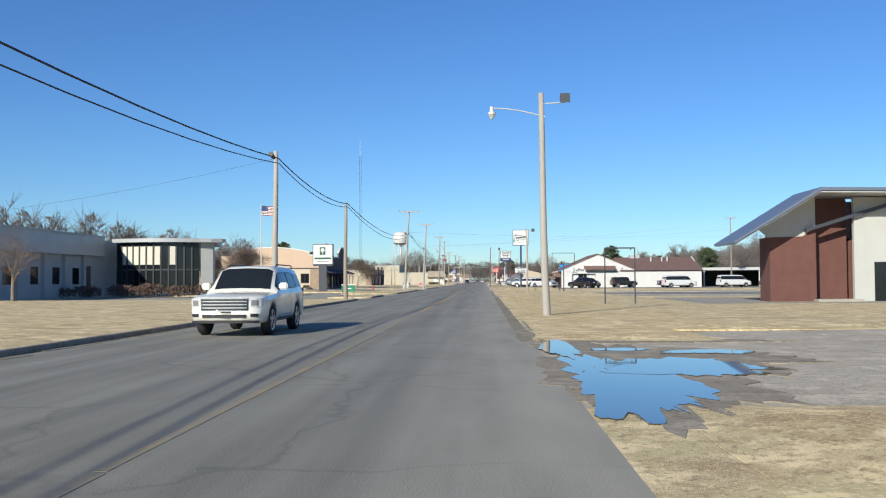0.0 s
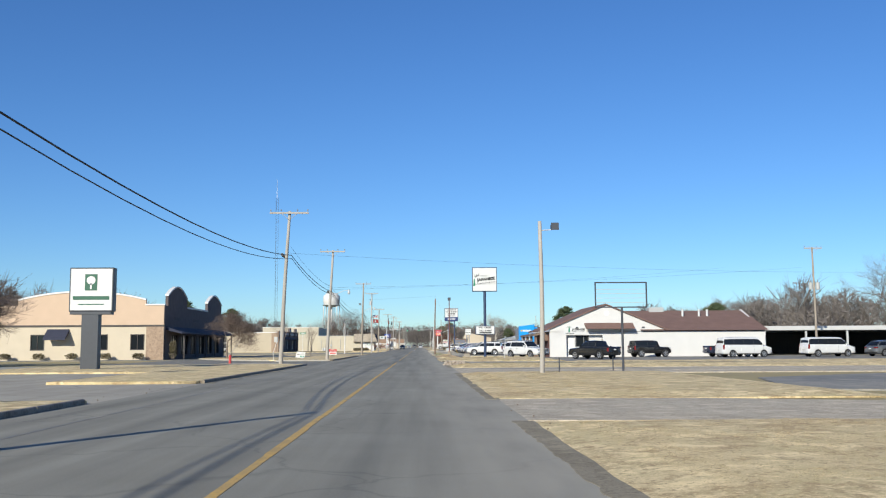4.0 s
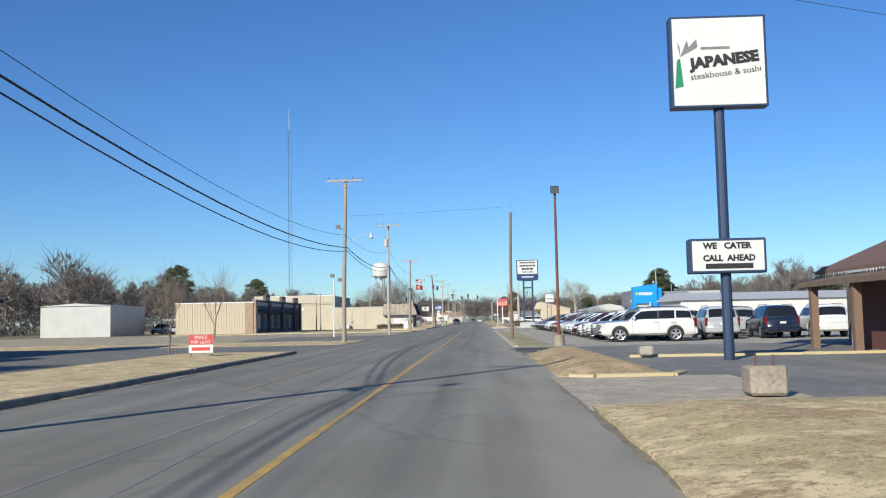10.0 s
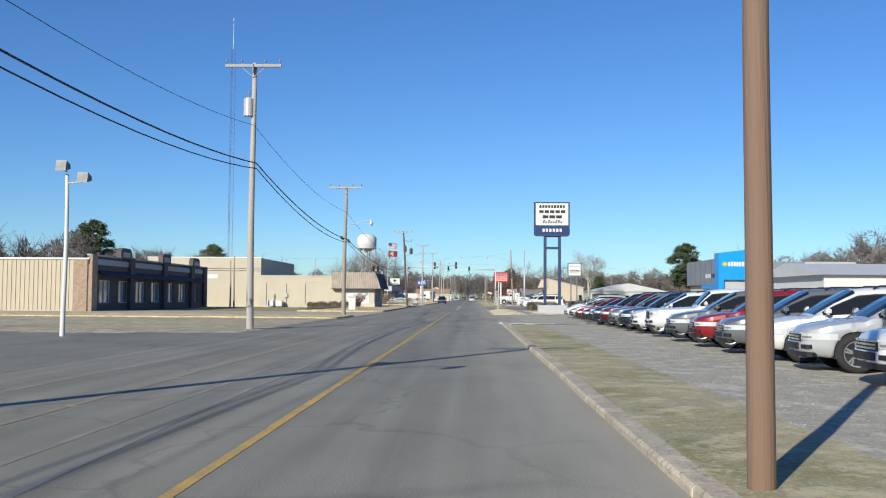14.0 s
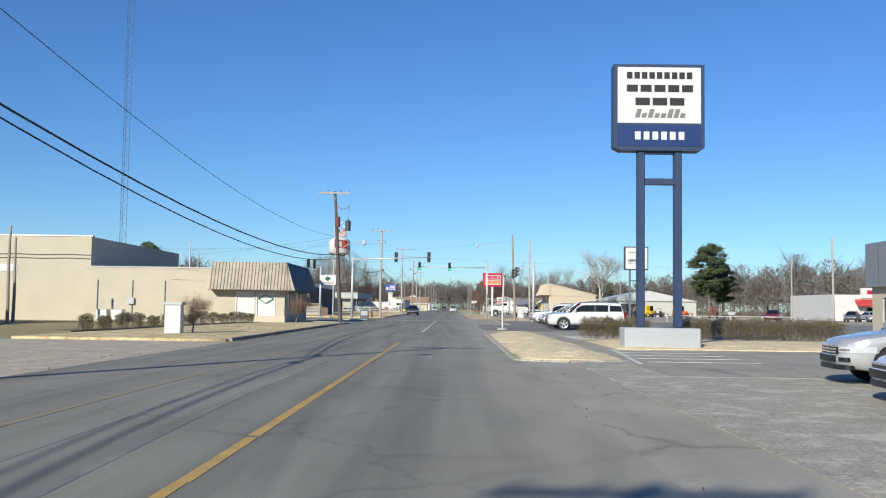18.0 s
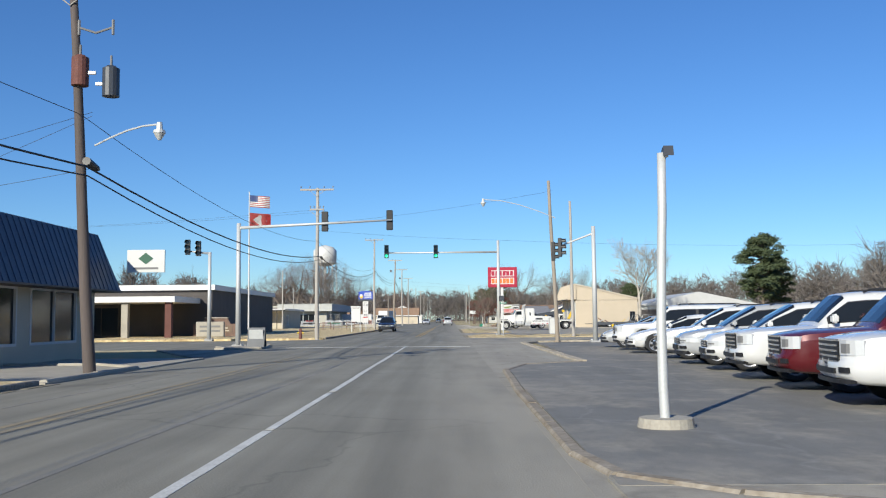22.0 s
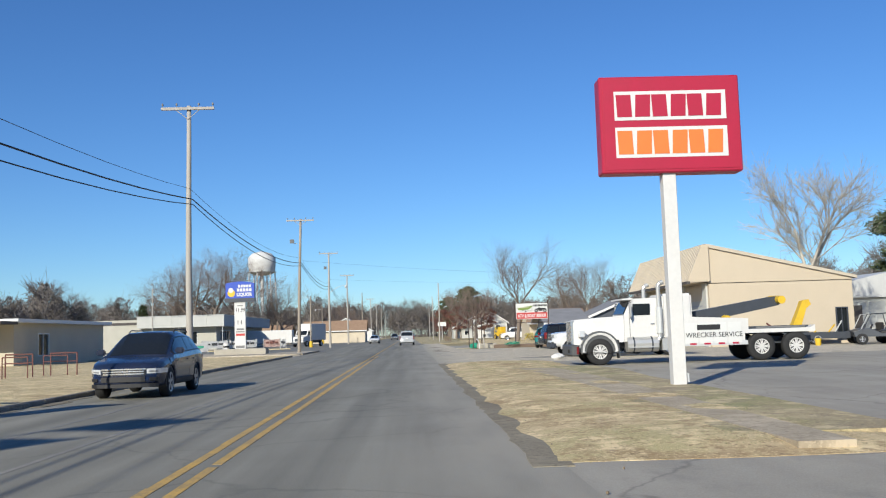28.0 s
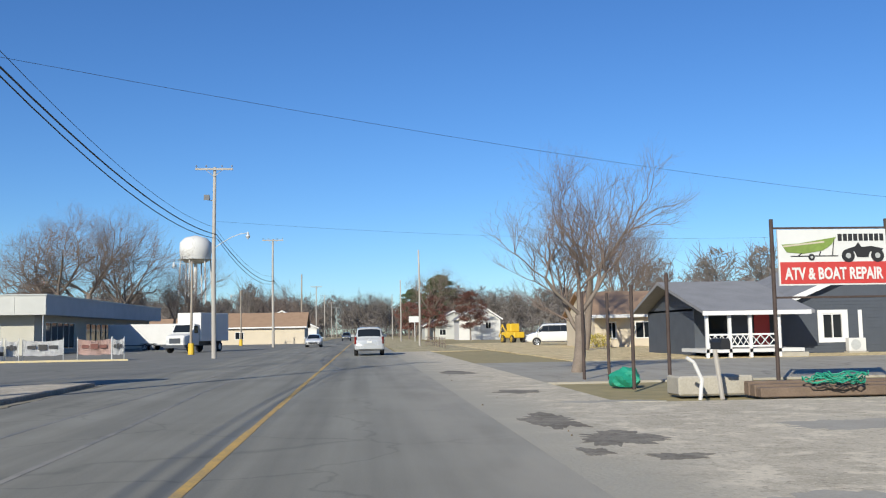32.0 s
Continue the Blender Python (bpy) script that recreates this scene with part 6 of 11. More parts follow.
# ---- poles, signals and cables ----
def pole(name, x, y, h, r0, r1, material, label, category="utility pole", group="", lean=(0, 0), n=12):
    t = thing(name, (x, y, 0), label, category, group)
    bm = B()
    seg = 5
    rings = []
    for i in range(seg + 1):
        k = i / seg
        c = Vector((lean[0] * k + 0.03 * math.sin(k * 5 + x), lean[1] * k, -0.2 + (h + 0.2) * k))
        r = r0 + (r1 - r0) * k
        rings.append([bm.verts.new(c + Vector((r * math.cos(6.2831853 * j / n), r * math.sin(6.2831853 * j / n), 0))) for j in range(n)])
    for a, b in zip(rings, rings[1:]):
        for j in range(n):
            bm.faces.new((a[j], a[(j + 1) % n], b[(j + 1) % n], b[j]))
    bm.faces.new(rings[-1])
    part("shaft", bm, material, t, smooth=True)
    return t


def crossarm(t, h, half=1.22, z=None, off=(0, 0), material=M["wood_pale"]):
    z = z or h - 0.15
    bm = B()
    box(bm, off[0] - half, off[0] + half, off[1] - 0.20, off[1] - 0.08, z - 0.06, z + 0.06)
    arm = part("crossarm", bm, material, t, "pale wooden crossarm")
    for k in (-0.95, -0.42, 0.42, 0.95):
        bm = B()
        tube(bm, (off[0] + half * k, off[1] - 0.14, z + 0.06), (off[0] + half * k, off[1] - 0.14, z + 0.16), 0.015, 0.015, 6)
        tube(bm, (off[0] + half * k, off[1] - 0.14, z + 0.16), (off[0] + half * k, off[1] - 0.14, z + 0.26), 0.055, 0.035, 8)
        part("insulator", bm, M["grey_ink"], arm, "dark insulator")
    for s in (1, -1):
        bm = B()
        tube(bm, (off[0] + s * 0.55, off[1] - 0.14, z - 0.05), (off[0], off[1] - 0.12, z - 0.5), 0.018, 0.018, 5)
        part("brace", bm, M["wood_pale"], t)


def street_light(t, z, dx, up=0.6, dy=-0.05):
    """A curved arm with a cobra or bell head."""
    s = 1 if dx > 0 else -1
    bm = B()
    pts = [(0, dy, z)] + [(dx * k, dy, z + up * math.sin(k * 1.57)) for k in (0.25, 0.5, 0.75, 1.0)]
    pipe(bm, pts, 0.025, 6)
    arm = part("lamp_arm", bm, M["steel"], t, "curved galvanised arm")
    bm = B()
    x, zz = dx, z + up
    tube(bm, (x, dy, zz + 0.05), (x, dy, zz - 0.16), 0.07, 0.09, 10)
    tube(bm, (x, dy, zz - 0.16), (x, dy, zz - 0.24), 0.15, 0.16, 12)
    tube(bm, (x, dy, zz - 0.24), (x, dy, zz - 0.42), 0.15, 0.05, 12)
    part("lamp_head", bm, M["steel"], arm, "grey bell shaped street lamp")


def flood(t, x, y, z, turn=0.0, size=1.0):
    bm = B()
    tube(bm, (0, 0, z - 0.05), (x, y, z), 0.025, 0.025, 6)
    br = part("bracket", bm, M["steel"], t)
    bm = B()
    prism(bm, [(-0.20, -0.15), (0.20, -0.05), (0.20, 0.10), (-0.12, 0.22)], "x", -0.18, 0.18)
    ob = part("floodlight", bm, M["steel_dark"], br, "dark box floodlight")
    ob.matrix_basis = pose(x, y, z + 0.1 * size, 0, 0, turn) @ Matrix.Scale(size, 4)


def transformer(t, dx, z, material=M["grey_sheet"], r=0.22):
    bm = B()
    tube(bm, (dx, -0.05, z), (dx, -0.05, z + 0.75), r, r, 14)
    tube(bm, (dx, -0.05, z + 0.75), (dx, -0.05, z + 0.82), r * 0.9, r * 0.5, 14)
    tr = part("transformer", bm, material, t, "can shaped pole transformer")
    bm = B()
    tube(bm, (dx, -0.05, z + 0.8), (dx, -0.05, z + 1.1), 0.04, 0.03, 8)
    part("bushing", bm, M["grey_ink"], tr)
    boxpart("hanger", (min(0, dx), max(0, dx), -0.09, -0.02, z + 0.3, z + 0.38), M["steel"], t)


WP, WD = M["wood_pale"], M["wood"]
LEANS = {2: 0.8, 3: 0.5, 4: 0.2, 6: 0.10, 7: -0.7, 10: 0.3}
LEAN_Y = {2: -1.7}
LEFT = [(-9.15, 43.1, 7.55, 0), (-9.6, 68.3, 7.25, 0), (-10.55, 130.3, 11.15, 1), (-9.4, 153.0, 10.8, 1), (-9.44, 208.0, 11.25, 1), (-9.7, 242.2, 11.6, 1), (-9.67, 271.1, 9.7, 1),
        (-8.9, 328.6, 10.4, 1), (-9.23, 371.6, 11.0, 1), (-9.9, 430.4, 12.35, 1), (-9.8, 471.5, 12.15, 1), (-10.35, 510.8, 12.6, 1), (-11.2, 560, 12.8, 1), (-10.8, 606, 11.5, 0),
        (-10.8, 655, 12, 1), (-11, 705, 12, 1), (-11, 760, 12, 1), (-11, 820, 12, 1)]
for i, (x, y, h, arm) in enumerate(LEFT):
    m = M["wood_dark"] if i == 7 else WD if i in (1, 4, 6, 10, 13) else WP
    t = pole("utility_pole", x, y, h, 0.165, 0.10, m, ("dark creosoted" if i == 7 else "weathered grey") + " wooden utility pole" + (" with a crossarm on top" if arm else " carrying cables"),
             group="utility poles along the street", lean=(LEANS.get(i, 0.0), LEAN_Y.get(i, 0.0)))
    if arm:
        crossarm(t, h, 1.4 if i == 2 else 1.22, off=(LEANS.get(i, 0.0), LEAN_Y.get(i, 0.0)))
    if i == 3:
        street_light(t, 5.9, 2.1, 0.95)
    if i == 4:
        flood(t, -0.30, -0.25, 7.8, 0, 0.8)
        street_light(t, 6.55, 1.95, 0.85)
    if i == 5:
        transformer(t, -0.20, h - 2.35)
        bm = B()
        tube(bm, (0, -0.2, h - 0.5), (0, -0.2, h - 0.1), 0.04, 0.04, 6)
        part("fuse_cutout", bm, M["grey_ink"], t)
    if i == 6:
        street_light(t, 6.6, 2.0, 0.5)
    if i == 7:
        transformer(t, -0.42, 7.6, M["rust"])
        transformer(t, 0.40, 7.3, M["steel_dark"])
        street_light(t, 6.0, 1.7, 0.55)
        for s in (-1, 1):
            bm = B()
            tube(bm, (0, -0.1, 9.0), (s * 0.45, -0.1, 9.15), 0.03, 0.03, 6)
            tube(bm, (s * 0.45, -0.1, 8.95), (s * 0.45, -0.1, 9.35), 0.04, 0.04, 6)
            part("fuse_cutout", bm, M["grey_ink"], t)
    if i == 8:
        crossarm(t, h, 0.5, h - 1.6)
    if i in (10, 11):
        flood(t, -0.45, -0.2, h - 2.2)
    if i == 11:
        street_light(t, 7.2, 2.2, 1.0)
    if i == 2:
        bm = B()
        box(bm, -0.42, -0.18, -0.28, -0.02, 1.7, 2.1)
        part("meter_box", bm, M["grey_sheet"], t, "grey meter box")
        bm = B()
        pipe(bm, [(-0.25, -0.15, 1.7), (-0.5, -0.15, 0.9), (-0.45, -0.15, 0.35), (-0.1, -0.15, 0.3)], 0.02, 6)
        part("conduit", bm, M["steel"], t)


def cable(points, sag, r, label, material=M["cable"], seg=14):
    """One cable slung from support to support."""
    bm = B()
    pts = [Vector(points[0])]
    for p, q in zip(points, points[1:]):
        p, q = Vector(p), Vector(q)
        pts += [p.lerp(q, k / seg) - Vector((0, 0, 4 * sag * (p - q).length / 45 * (k / seg) * (1 - k / seg))) for k in range(1, seg + 1)]
    rings = []
    for i, p in enumerate(pts):
        d = (pts[min(i + 1, len(pts) - 1)] - pts[max(i - 1, 0)]).normalized()
        u = d.cross(Vector((0, 0, 1))).normalized()
        v = u.cross(d)
        rings.append([bm.verts.new(p + (u * math.cos(k * 1.2566) + v * math.sin(k * 1.2566)) * r) for k in range(5)])
    for a, b in zip(rings, rings[1:]):
        for k in range(5):
            bm.faces.new((a[k], a[(k + 1) % 5], b[(k + 1) % 5], b[k]))
    return solid("overhead_cable", bm, material, label, "cable", group="overhead cables", loc=points[0])


comm = [7.2, 7.15, 8.1, 6.68, 6.5, 7.2, 5.7, 5.45, 6.0, 7.95, 8.15, 8.1, 7.8, 7.5, 7.5, 7.5, 7.5, 7.5]
for dz, dx, r, sg in ((0.0, 0.16, 0.028, 0.85), (-0.24, 0.18, 0.021, 1.0)):
    pts = [(-8.4, -20, 7.3 + dz)] + [(x + dx + LEANS.get(i, 0.0) * z / h, y, z + dz) for i, ((x, y, h, a), z) in enumerate(zip(LEFT, comm))]
    cable(pts, sg, r, "thick black bundled cable slung between the poles")
upper = [8.75, 7.2, 7.35, 8.85, 7.75, 6.85, 7.1, 8.45, 8.65, 8.6, 8.4, 8.1, 8.1, 8.1, 8.1, 8.1]
cable([(x + 0.05 + LEANS.get(i + 2, 0.0) * z / h, y, z) for i, ((x, y, h, a), z) in enumerate(zip(LEFT[2:], upper))], 0.9, 0.010, "thin dark power wire between the poles")
for i, dy in ((0, -1.2), (2, 0.3), (2, -0.4), (3, -0.8), (6, -2.2), (6, 1.4), (8, 1.2), (7, -0.5), (12, -0.5)):
    x, y, h, a = LEFT[i]
    bm = B()
    z = comm[i]
    tube(bm, (x + 0.17, y + dy - 0.5, z - 0.02), (x + 0.17, y + dy + 0.2, z - 0.1), 0.11, 0.08, 8)
    tube(bm, (x + 0.17, y + dy + 0.2, z - 0.1), (x + 0.17, y + dy + 0.35, z - 0.11), 0.08, 0.03, 8)
    solid("cable_splice", bm, M["black"], "black splice case hung on the cable", "splice case", loc=(x + 0.17, y + dy, z))
# wires that cross the street
for a, b, sg in (((-10.2, 129.5, 8.2), (44, 150, 8.2), 0.3), ((-9.15, 43.1, 7.2), (-60, 62, 6.4), 1.5), ((-9.5, 153, 6.9), (42, 190, 12.0), 0.3), ((-9.5, 153, 7.1), (44, 168, 10.2), 0.3),
                 ((-9.0, 328.6, 6.9), (-22.7, 335, 5.6), 0.5), ((-9.0, 328.6, 6.8), (-15.7, 330.5, 4.7), 0.2), ((-9.0, 328.6, 5.4), (-19.9, 329.7, 4.0), 0.35), ((-19.9, 329.7, 4.0), (-29.5, 330.7, 5.2), 0.3), ((-19.9, 329.7, 3.3), (-29.5, 330.7, 3.6), 0.2),
                 ((-9.23, 371.6, 7.9), (4.2, 379.2, 7.7), 0.3), ((4.2, 379.2, 7.7), (60, 383, 8.2), 0.6), ((-10.35, 510.8, 9.0), (32, 520, 8.5), 0.5), ((-9.23, 371.6, 8.4), (6.6, 359.8, 9.0), 0.5),
                 ((-9.23, 371.6, 9.4), (-60, 380, 8.8), 0.5), ((-9.23, 371.6, 9.2), (-60, 377, 8.6), 0.5), ((2.1, 209.2, 9.2), (-9.0, 207.4, 8.6), 0.2),
                 ((-9.65, 472.0, 8.4), (44, 500, 7.8), 0.6)):
    cable([a, b], sg, 0.006, "thin service wire crossing over the street")

# poles on the right
t = pole("lamp_pole", 2.95, 34.9, 8.45, 0.15, 0.10, M["wood_pale"], "pale wooden pole with a street lamp on a long arm", "lamp pole", lean=(-0.18, 0))
street_light(t, 7.55, -2.0, 0.35)
flood(t, 0.75, 0.0, 8.1)
t = pole("lamp_pole", 5.5, 106.0, 7.35, 0.12, 0.09, WP, "pale wooden pole with a floodlight", "lamp pole")
flood(t, 0.7, 0.0, 6.95)
t = pole("utility_pole", 2.0, 209.4, 8.8, 0.108, 0.088, M["wood_brown"], "brown wooden utility pole on the grass verge", lean=(0.1, 0))
for p in ((5.65, 209.9),):
    bm = B()
    a, b = Vector((2.0, 209.4, 9.6)), Vector((*p, 0.0))
    tube(bm, a, b, 0.004, 0.004, 5)
    solid("guy_wire", bm, M["grey_ink"], "thin steel guy wire anchored in the grass", "guy wire", loc=tuple(b))
    bm = B()
    tube(bm, b + (a - b) * 0.02, b + (a - b) * 0.24, 0.02, 0.02, 8)
    solid("guy_guard", bm, M["gold"], "yellow plastic sleeve on the guy wire", "guy guard", loc=tuple(b))
b = Vector((-23.5, 174.5, 0.0))
a = b + Vector((4.2, 2.0, 6.2))
bm = B()
tube(bm, b + (a - b) * 0.01, b + (a - b) * 0.36, 0.05, 0.05, 8)
solid("guy_guard", bm, M["wood_pale"], "pale plastic sleeve leaning over the kerb island", "guy guard", loc=tuple(b))
t = thing("lot_lamp", (3.75, 191.7, 0), "rust red lot lamp pole on a concrete foot", "lamp pole")
bm = B()
tube(bm, (0, 0, 0), (0, 0, 0.56), 0.29, 0.26, 14)
part("foot", bm, M["kerb_worn"], t, "stained concrete foot")
bm = B()
tube(bm, (0, 0, 0.56), (0, 0, 7.7), 0.085, 0.06, 10)
part("shaft", bm, M["rust"], t)
bm = B()
prism(bm, [(-0.25, 7.65), (0.25, 7.75), (0.22, 8.1), (-0.2, 8.0)], "x", -0.2, 0.2)
part("lamp_head", bm, M["steel_dark"], t, "dark box lamp head")
bm = B()
pipe(bm, [(0, 0, 2.36), (0.34, 0, 2.38), (0.36, 0, 2.3)], 0.014, 6)
part("side_arm", bm, M["steel_dark"], t)
bm = B()
tube(bm, (0.36, 0, 2.3), (0.36, 0, 2.2), 0.03, 0.07, 8)
part("side_lamp", bm, M["steel_dark"], t)
t = pole("lot_lamp", 3.05, 316.2, 3.45, 0.065, 0.055, M["steel"], "slim grey lot pole on a round concrete foot", "lamp pole")
bm = B()
tube(bm, (0, 0, 0.0), (0, 0, 0.14), 0.36, 0.33, 18)
part("foot", bm, M["concrete"], t, "round concrete foot")
flood(t, 0.10, -0.04, 3.42, 0, 0.35)
t = pole("utility_pole", 6.7, 359.8, 9.6, 0.13, 0.09, WD, "weathered wooden pole with a long street lamp arm", lean=(-0.35, 0))
street_light(t, 7.35, -4.3, 1.15)
pole("utility_pole", 9.5, 373.6, 10.1, 0.13, 0.09, WP, "pale bare wooden pole at the crossing", lean=(-0.15, 0))
t = pole("lot_lamp", -14.2, 234.0, 5.6, 0.09, 0.06, M["white"], "slim white lot pole with a floodlight", "lamp pole")
flood(t, -0.12, -0.1, 5.75)
flood(t, 0.6, 0.0, 5.35)
for x, y, h in ((43.8, 164.5, 12.2), (37.0, 120.0, 8.5), (52.5, 140, 9)):
    t = pole("utility_pole", x, y, h, 0.14, 0.09, WD, "weathered wooden pole beyond the car park")
    if h > 12:
        crossarm(t, h, 1.0)
        transformer(t, -0.4, h - 4.8)
        transformer(t, 0.4, h - 4.8)
for x, y, h in ((30, 305, 9), (38, 350, 9), (52, 400, 10), (47, 520, 10), (-40, 400, 9.5), (-25, 445, 9), (-14.4, 525.3, 7.5), (-18.4, 587, 8), (5.2, 545, 10), (5.5, 600, 10), (6, 660, 10), (-36, 520, 9), (-30, 318, 6.5), (-31.5, 322, 6.0)):
    t = pole("utility_pole", x, y, h, 0.12, 0.08, WD if h < 9 else WP, "slim weathered pole standing back from the street")
    if (x, y) in ((-14.4, 525.3), (-18.4, 587)):
        bm = B()
        tube(bm, (0, 0, 0), (0, 0, 0.9), 0.26, 0.24, 12)
        part("foot", bm, M["gold"], t, "yellow painted foot")
        street_light(t, 7.2, -1.4, 0.2)


# traffic signals
def signal_head(parent, x, y, z, toward=-1, lit=True, turn=0.0):
    """A three-lens head; toward -1 shows its lenses to -y."""
    bm = B()
    box(bm, -0.17, 0.17, -0.1, 0.1, -0.53, 0.53)
    bevelled(bm, 0.02)
    me = to_mesh("signal_head", bm, M["black"])
    t = new("signal_head", me)
    t.parent = parent
    t.matrix_basis = pose(x, y, z, 0, 0, turn)
    tagged(t, "dark three-lens signal head")
    for k, zz in ((0, 0.34), (1, 0.0), (2, -0.34)):
        bm = B()
        tube(bm, (0, toward * 0.1, zz), (0, toward * 0.115, zz), 0.13, 0.13, 16)
        part("lens", bm, M["signal_green"] if (lit and k == 2) else M["glass"], t, "lit green lens" if (lit and k == 2) else "")
        bm = B()
        n = 12
        for i in range(n):
            a0, a1 = -0.3 + (math.pi + 0.6) * i / n, -0.3 + (math.pi + 0.6) * (i + 1) / n
            q = [(0.155 * math.cos(a), toward * yy, zz + 0.155 * math.sin(a)) for a, yy in ((a0, 0.1), (a1, 0.1), (a1, 0.33), (a0, 0.33))]
            bm.faces.new([bm.verts.new(p) for p in q])
        part("visor", bm, M["black"], t)
    return t


def mast(x, y, h, arm_x, arm_z, heads, toward, lit, label, rise=0.25):
    t = thing("traffic_signal", (x, y, 0), label, "traffic light", "signals at the crossing")
    bm = B()
    tube(bm, (0, 0, 0.1), (0, 0, h), 0.14, 0.11, 14)
    part("shaft", bm, M["steel"], t, smooth=True)
    bm = B()
    box(bm, -0.28, 0.28, -0.28, 0.28, 0, 0.12)
    part("base_plate", bm, M["concrete_grey"], t)
    for sx in (-0.2, 0.2):
        for sy in (-0.2, 0.2):
            bm = B()
            tube(bm, (sx, sy, 0.12), (sx, sy, 0.2), 0.025, 0.025, 6)
            part("bolt", bm, M["steel"], t)
    if arm_x:
        bm = B()
        tube(bm, (0, 0, arm_z), (arm_x, 0, arm_z + rise), 0.085, 0.05, 12)
        part("mast_arm", bm, M["steel"], t, "long tapering mast arm", True)
    for hx, hz in heads:
        signal_head(t, hx, toward * 0.18, hz, toward, lit)
    return t


mast(-10.8, 353.5, 6.55, 8.15, 6.30, [(4.55, 6.62), (8.0, 6.66)], 1, False, "grey steel signal mast with two heads facing away", 0.35)
mast(4.25, 379.0, 7.65, -9.0, 6.73, [(-5.0, 6.80), (-8.95, 6.82)], -1, True, "grey steel signal mast with two green-lit heads", 0.0)
t = mast(8.5, 356.9, 6.55, 0, 0, [], 1, False, "grey steel signal pole at the lot corner")
bm = B()
tube(bm, (0, 0, 6.15), (-1.75, 0, 5.5), 0.06, 0.05, 10)
part("side_arm", bm, M["steel"], t)
signal_head(t, -1.9, -0.1, 5.35, -1, False, 75)
signal_head(t, -2.25, 0.2, 5.15, -1, False, 80)
t = mast(-16.4, 369.2, 6.2, -1.6, 6.1, [(-0.75, 6.45), (-1.5, 6.55)], -1, False, "grey signal pole on the far corner", 0.2)
# walk signal and sign on the near pole
t = thing("walk_signal", (4.25, 378.85, 0), "dark walk signal box strapped to the pole", "walk signal")
bm = B()
box(bm, 0.0, 0.42, -0.38, -0.16, 2.75, 3.2)
bevelled(bm, 0.03)
part("housing", bm, M["steel_dark"], t)
boxpart("clamp", (-0.02, 0.05, -0.2, -0.12, 2.85, 3.1), M["steel"], t)
t = thing("crossing_sign", (4.3, 378.8, 0), "small white crossing sign with a black hand symbol plate", "sign")
boxpart("plate", (-0.02, 0.26, -0.24, -0.22, 1.0, 1.38), M["white_sign"], t)
boxpart("symbol", (0.05, 0.19, -0.25, -0.24, 1.05, 1.22), M["ink"], t)
bars(t, M["ink"], 0.0, 0.24, -0.24, ((1.30, 1.33, 0.8), (1.25, 1.27, 0.6)))
t = thing("street_sign", (4.4, 375.85, 0), "green street name blades on a thin steel post", "street sign")
bm = B()
tube(bm, (0, 0, 0), (0, 0, 2.5), 0.03, 0.03, 8)
part("post", bm, M["steel"], t)
boxpart("blade", (-0.24, 0.28, -0.008, 0.008, 2.50, 2.66), M["green"], t)
bars(t, M["white_sign"], -0.2, 0.24, -0.008, ((2.55, 2.62, 0.8),))
bm = B()
box(bm, -0.008, 0.008, -0.3, 0.3, 2.68, 2.82)
part("blade", bm, M["green"], t)
boxpart("lettering", (-0.016, -0.008, -0.2, 0.2, 2.72, 2.78), M["white_sign"], t)
t = thing("signal_cabinet", (8.8, 380.3, 0), "pale grey traffic signal cabinet on a slab", "utility cabinet")
bm = B()
box(bm, -0.42, 0.42, -0.3, 0.3, 0.1, 1.45)
bevelled(bm, 0.03)
part("body", bm, M["grey_sheet"], t)
boxpart("door", (-0.36, 0.36, -0.32, -0.3, 0.18, 1.36), M["steel"], t)
boxpart("handle", (0.22, 0.26, -0.35, -0.32, 0.7, 0.85), M["steel_dark"], t)
boxpart("slab", (-0.55, 0.55, -0.45, 0.45, -0.05, 0.1), M["concrete_grey"], t)

# ---- signs ----
def sign_box(parent, x0, x1, z0, z1, y=0.0, depth=0.45, frame_mat=M["steel_dark"], face=M["white_sign"], name="cabinet"):
    bm = B()
    box(bm, x0, x1, y - depth / 2, y + depth / 2, z0, z1)
    bevelled(bm, 0.03)
    c = part(name, bm, frame_mat, parent)
    for s in (-1, 1):
        w = y + s * depth / 2
        boxpart("sign_face", (x0 + 0.08, x1 - 0.08, *sorted((w, w + s * 0.012)), z0 + 0.08, z1 - 0.08), face, c, "flat sign face")
    return c


def post(parent, x, y, z0, z1, r, material, name="post", square=False):
    bm = B()
    if square:
        box(bm, x - r, x + r, y - r, y + r, z0, z1)
        bevelled(bm, 0.01)
    else:
        tube(bm, (x, y, z0), (x, y, z1), r, r, 14)
    return part(name, bm, material, parent)


# steakhouse sign
t = thing("pole_sign", (7.5, 174.0, 0), "tall steakhouse sign, white panel on a blue steel pole", "sign")
post(t, 0.02, 0.1, 0, 7.9, 0.165, M["navy_steel"])
sign_box(t, -1.5, 1.5, 7.87, 10.8, frame_mat=M["navy_steel"])
yy = -0.225 - 0.012
text("lettering", "JAPANESE", 0.46, M["ink"], t, (0.18, yy - 0.006, 9.36), 2.2, slope=6, bold=0.028)
text("lettering", "steakhouse & sushi", 0.28, M["ink"], t, (0.2, yy - 0.006, 8.95), 2.2, slope=6)
bm = B()
prism(bm, [(-1.38, 8.5), (-1.12, 8.56), (-1.2, 9.45), (-1.3, 9.4)], "y", yy - 0.012, yy)
part("emblem", bm, M["green"], t, "green stroke")
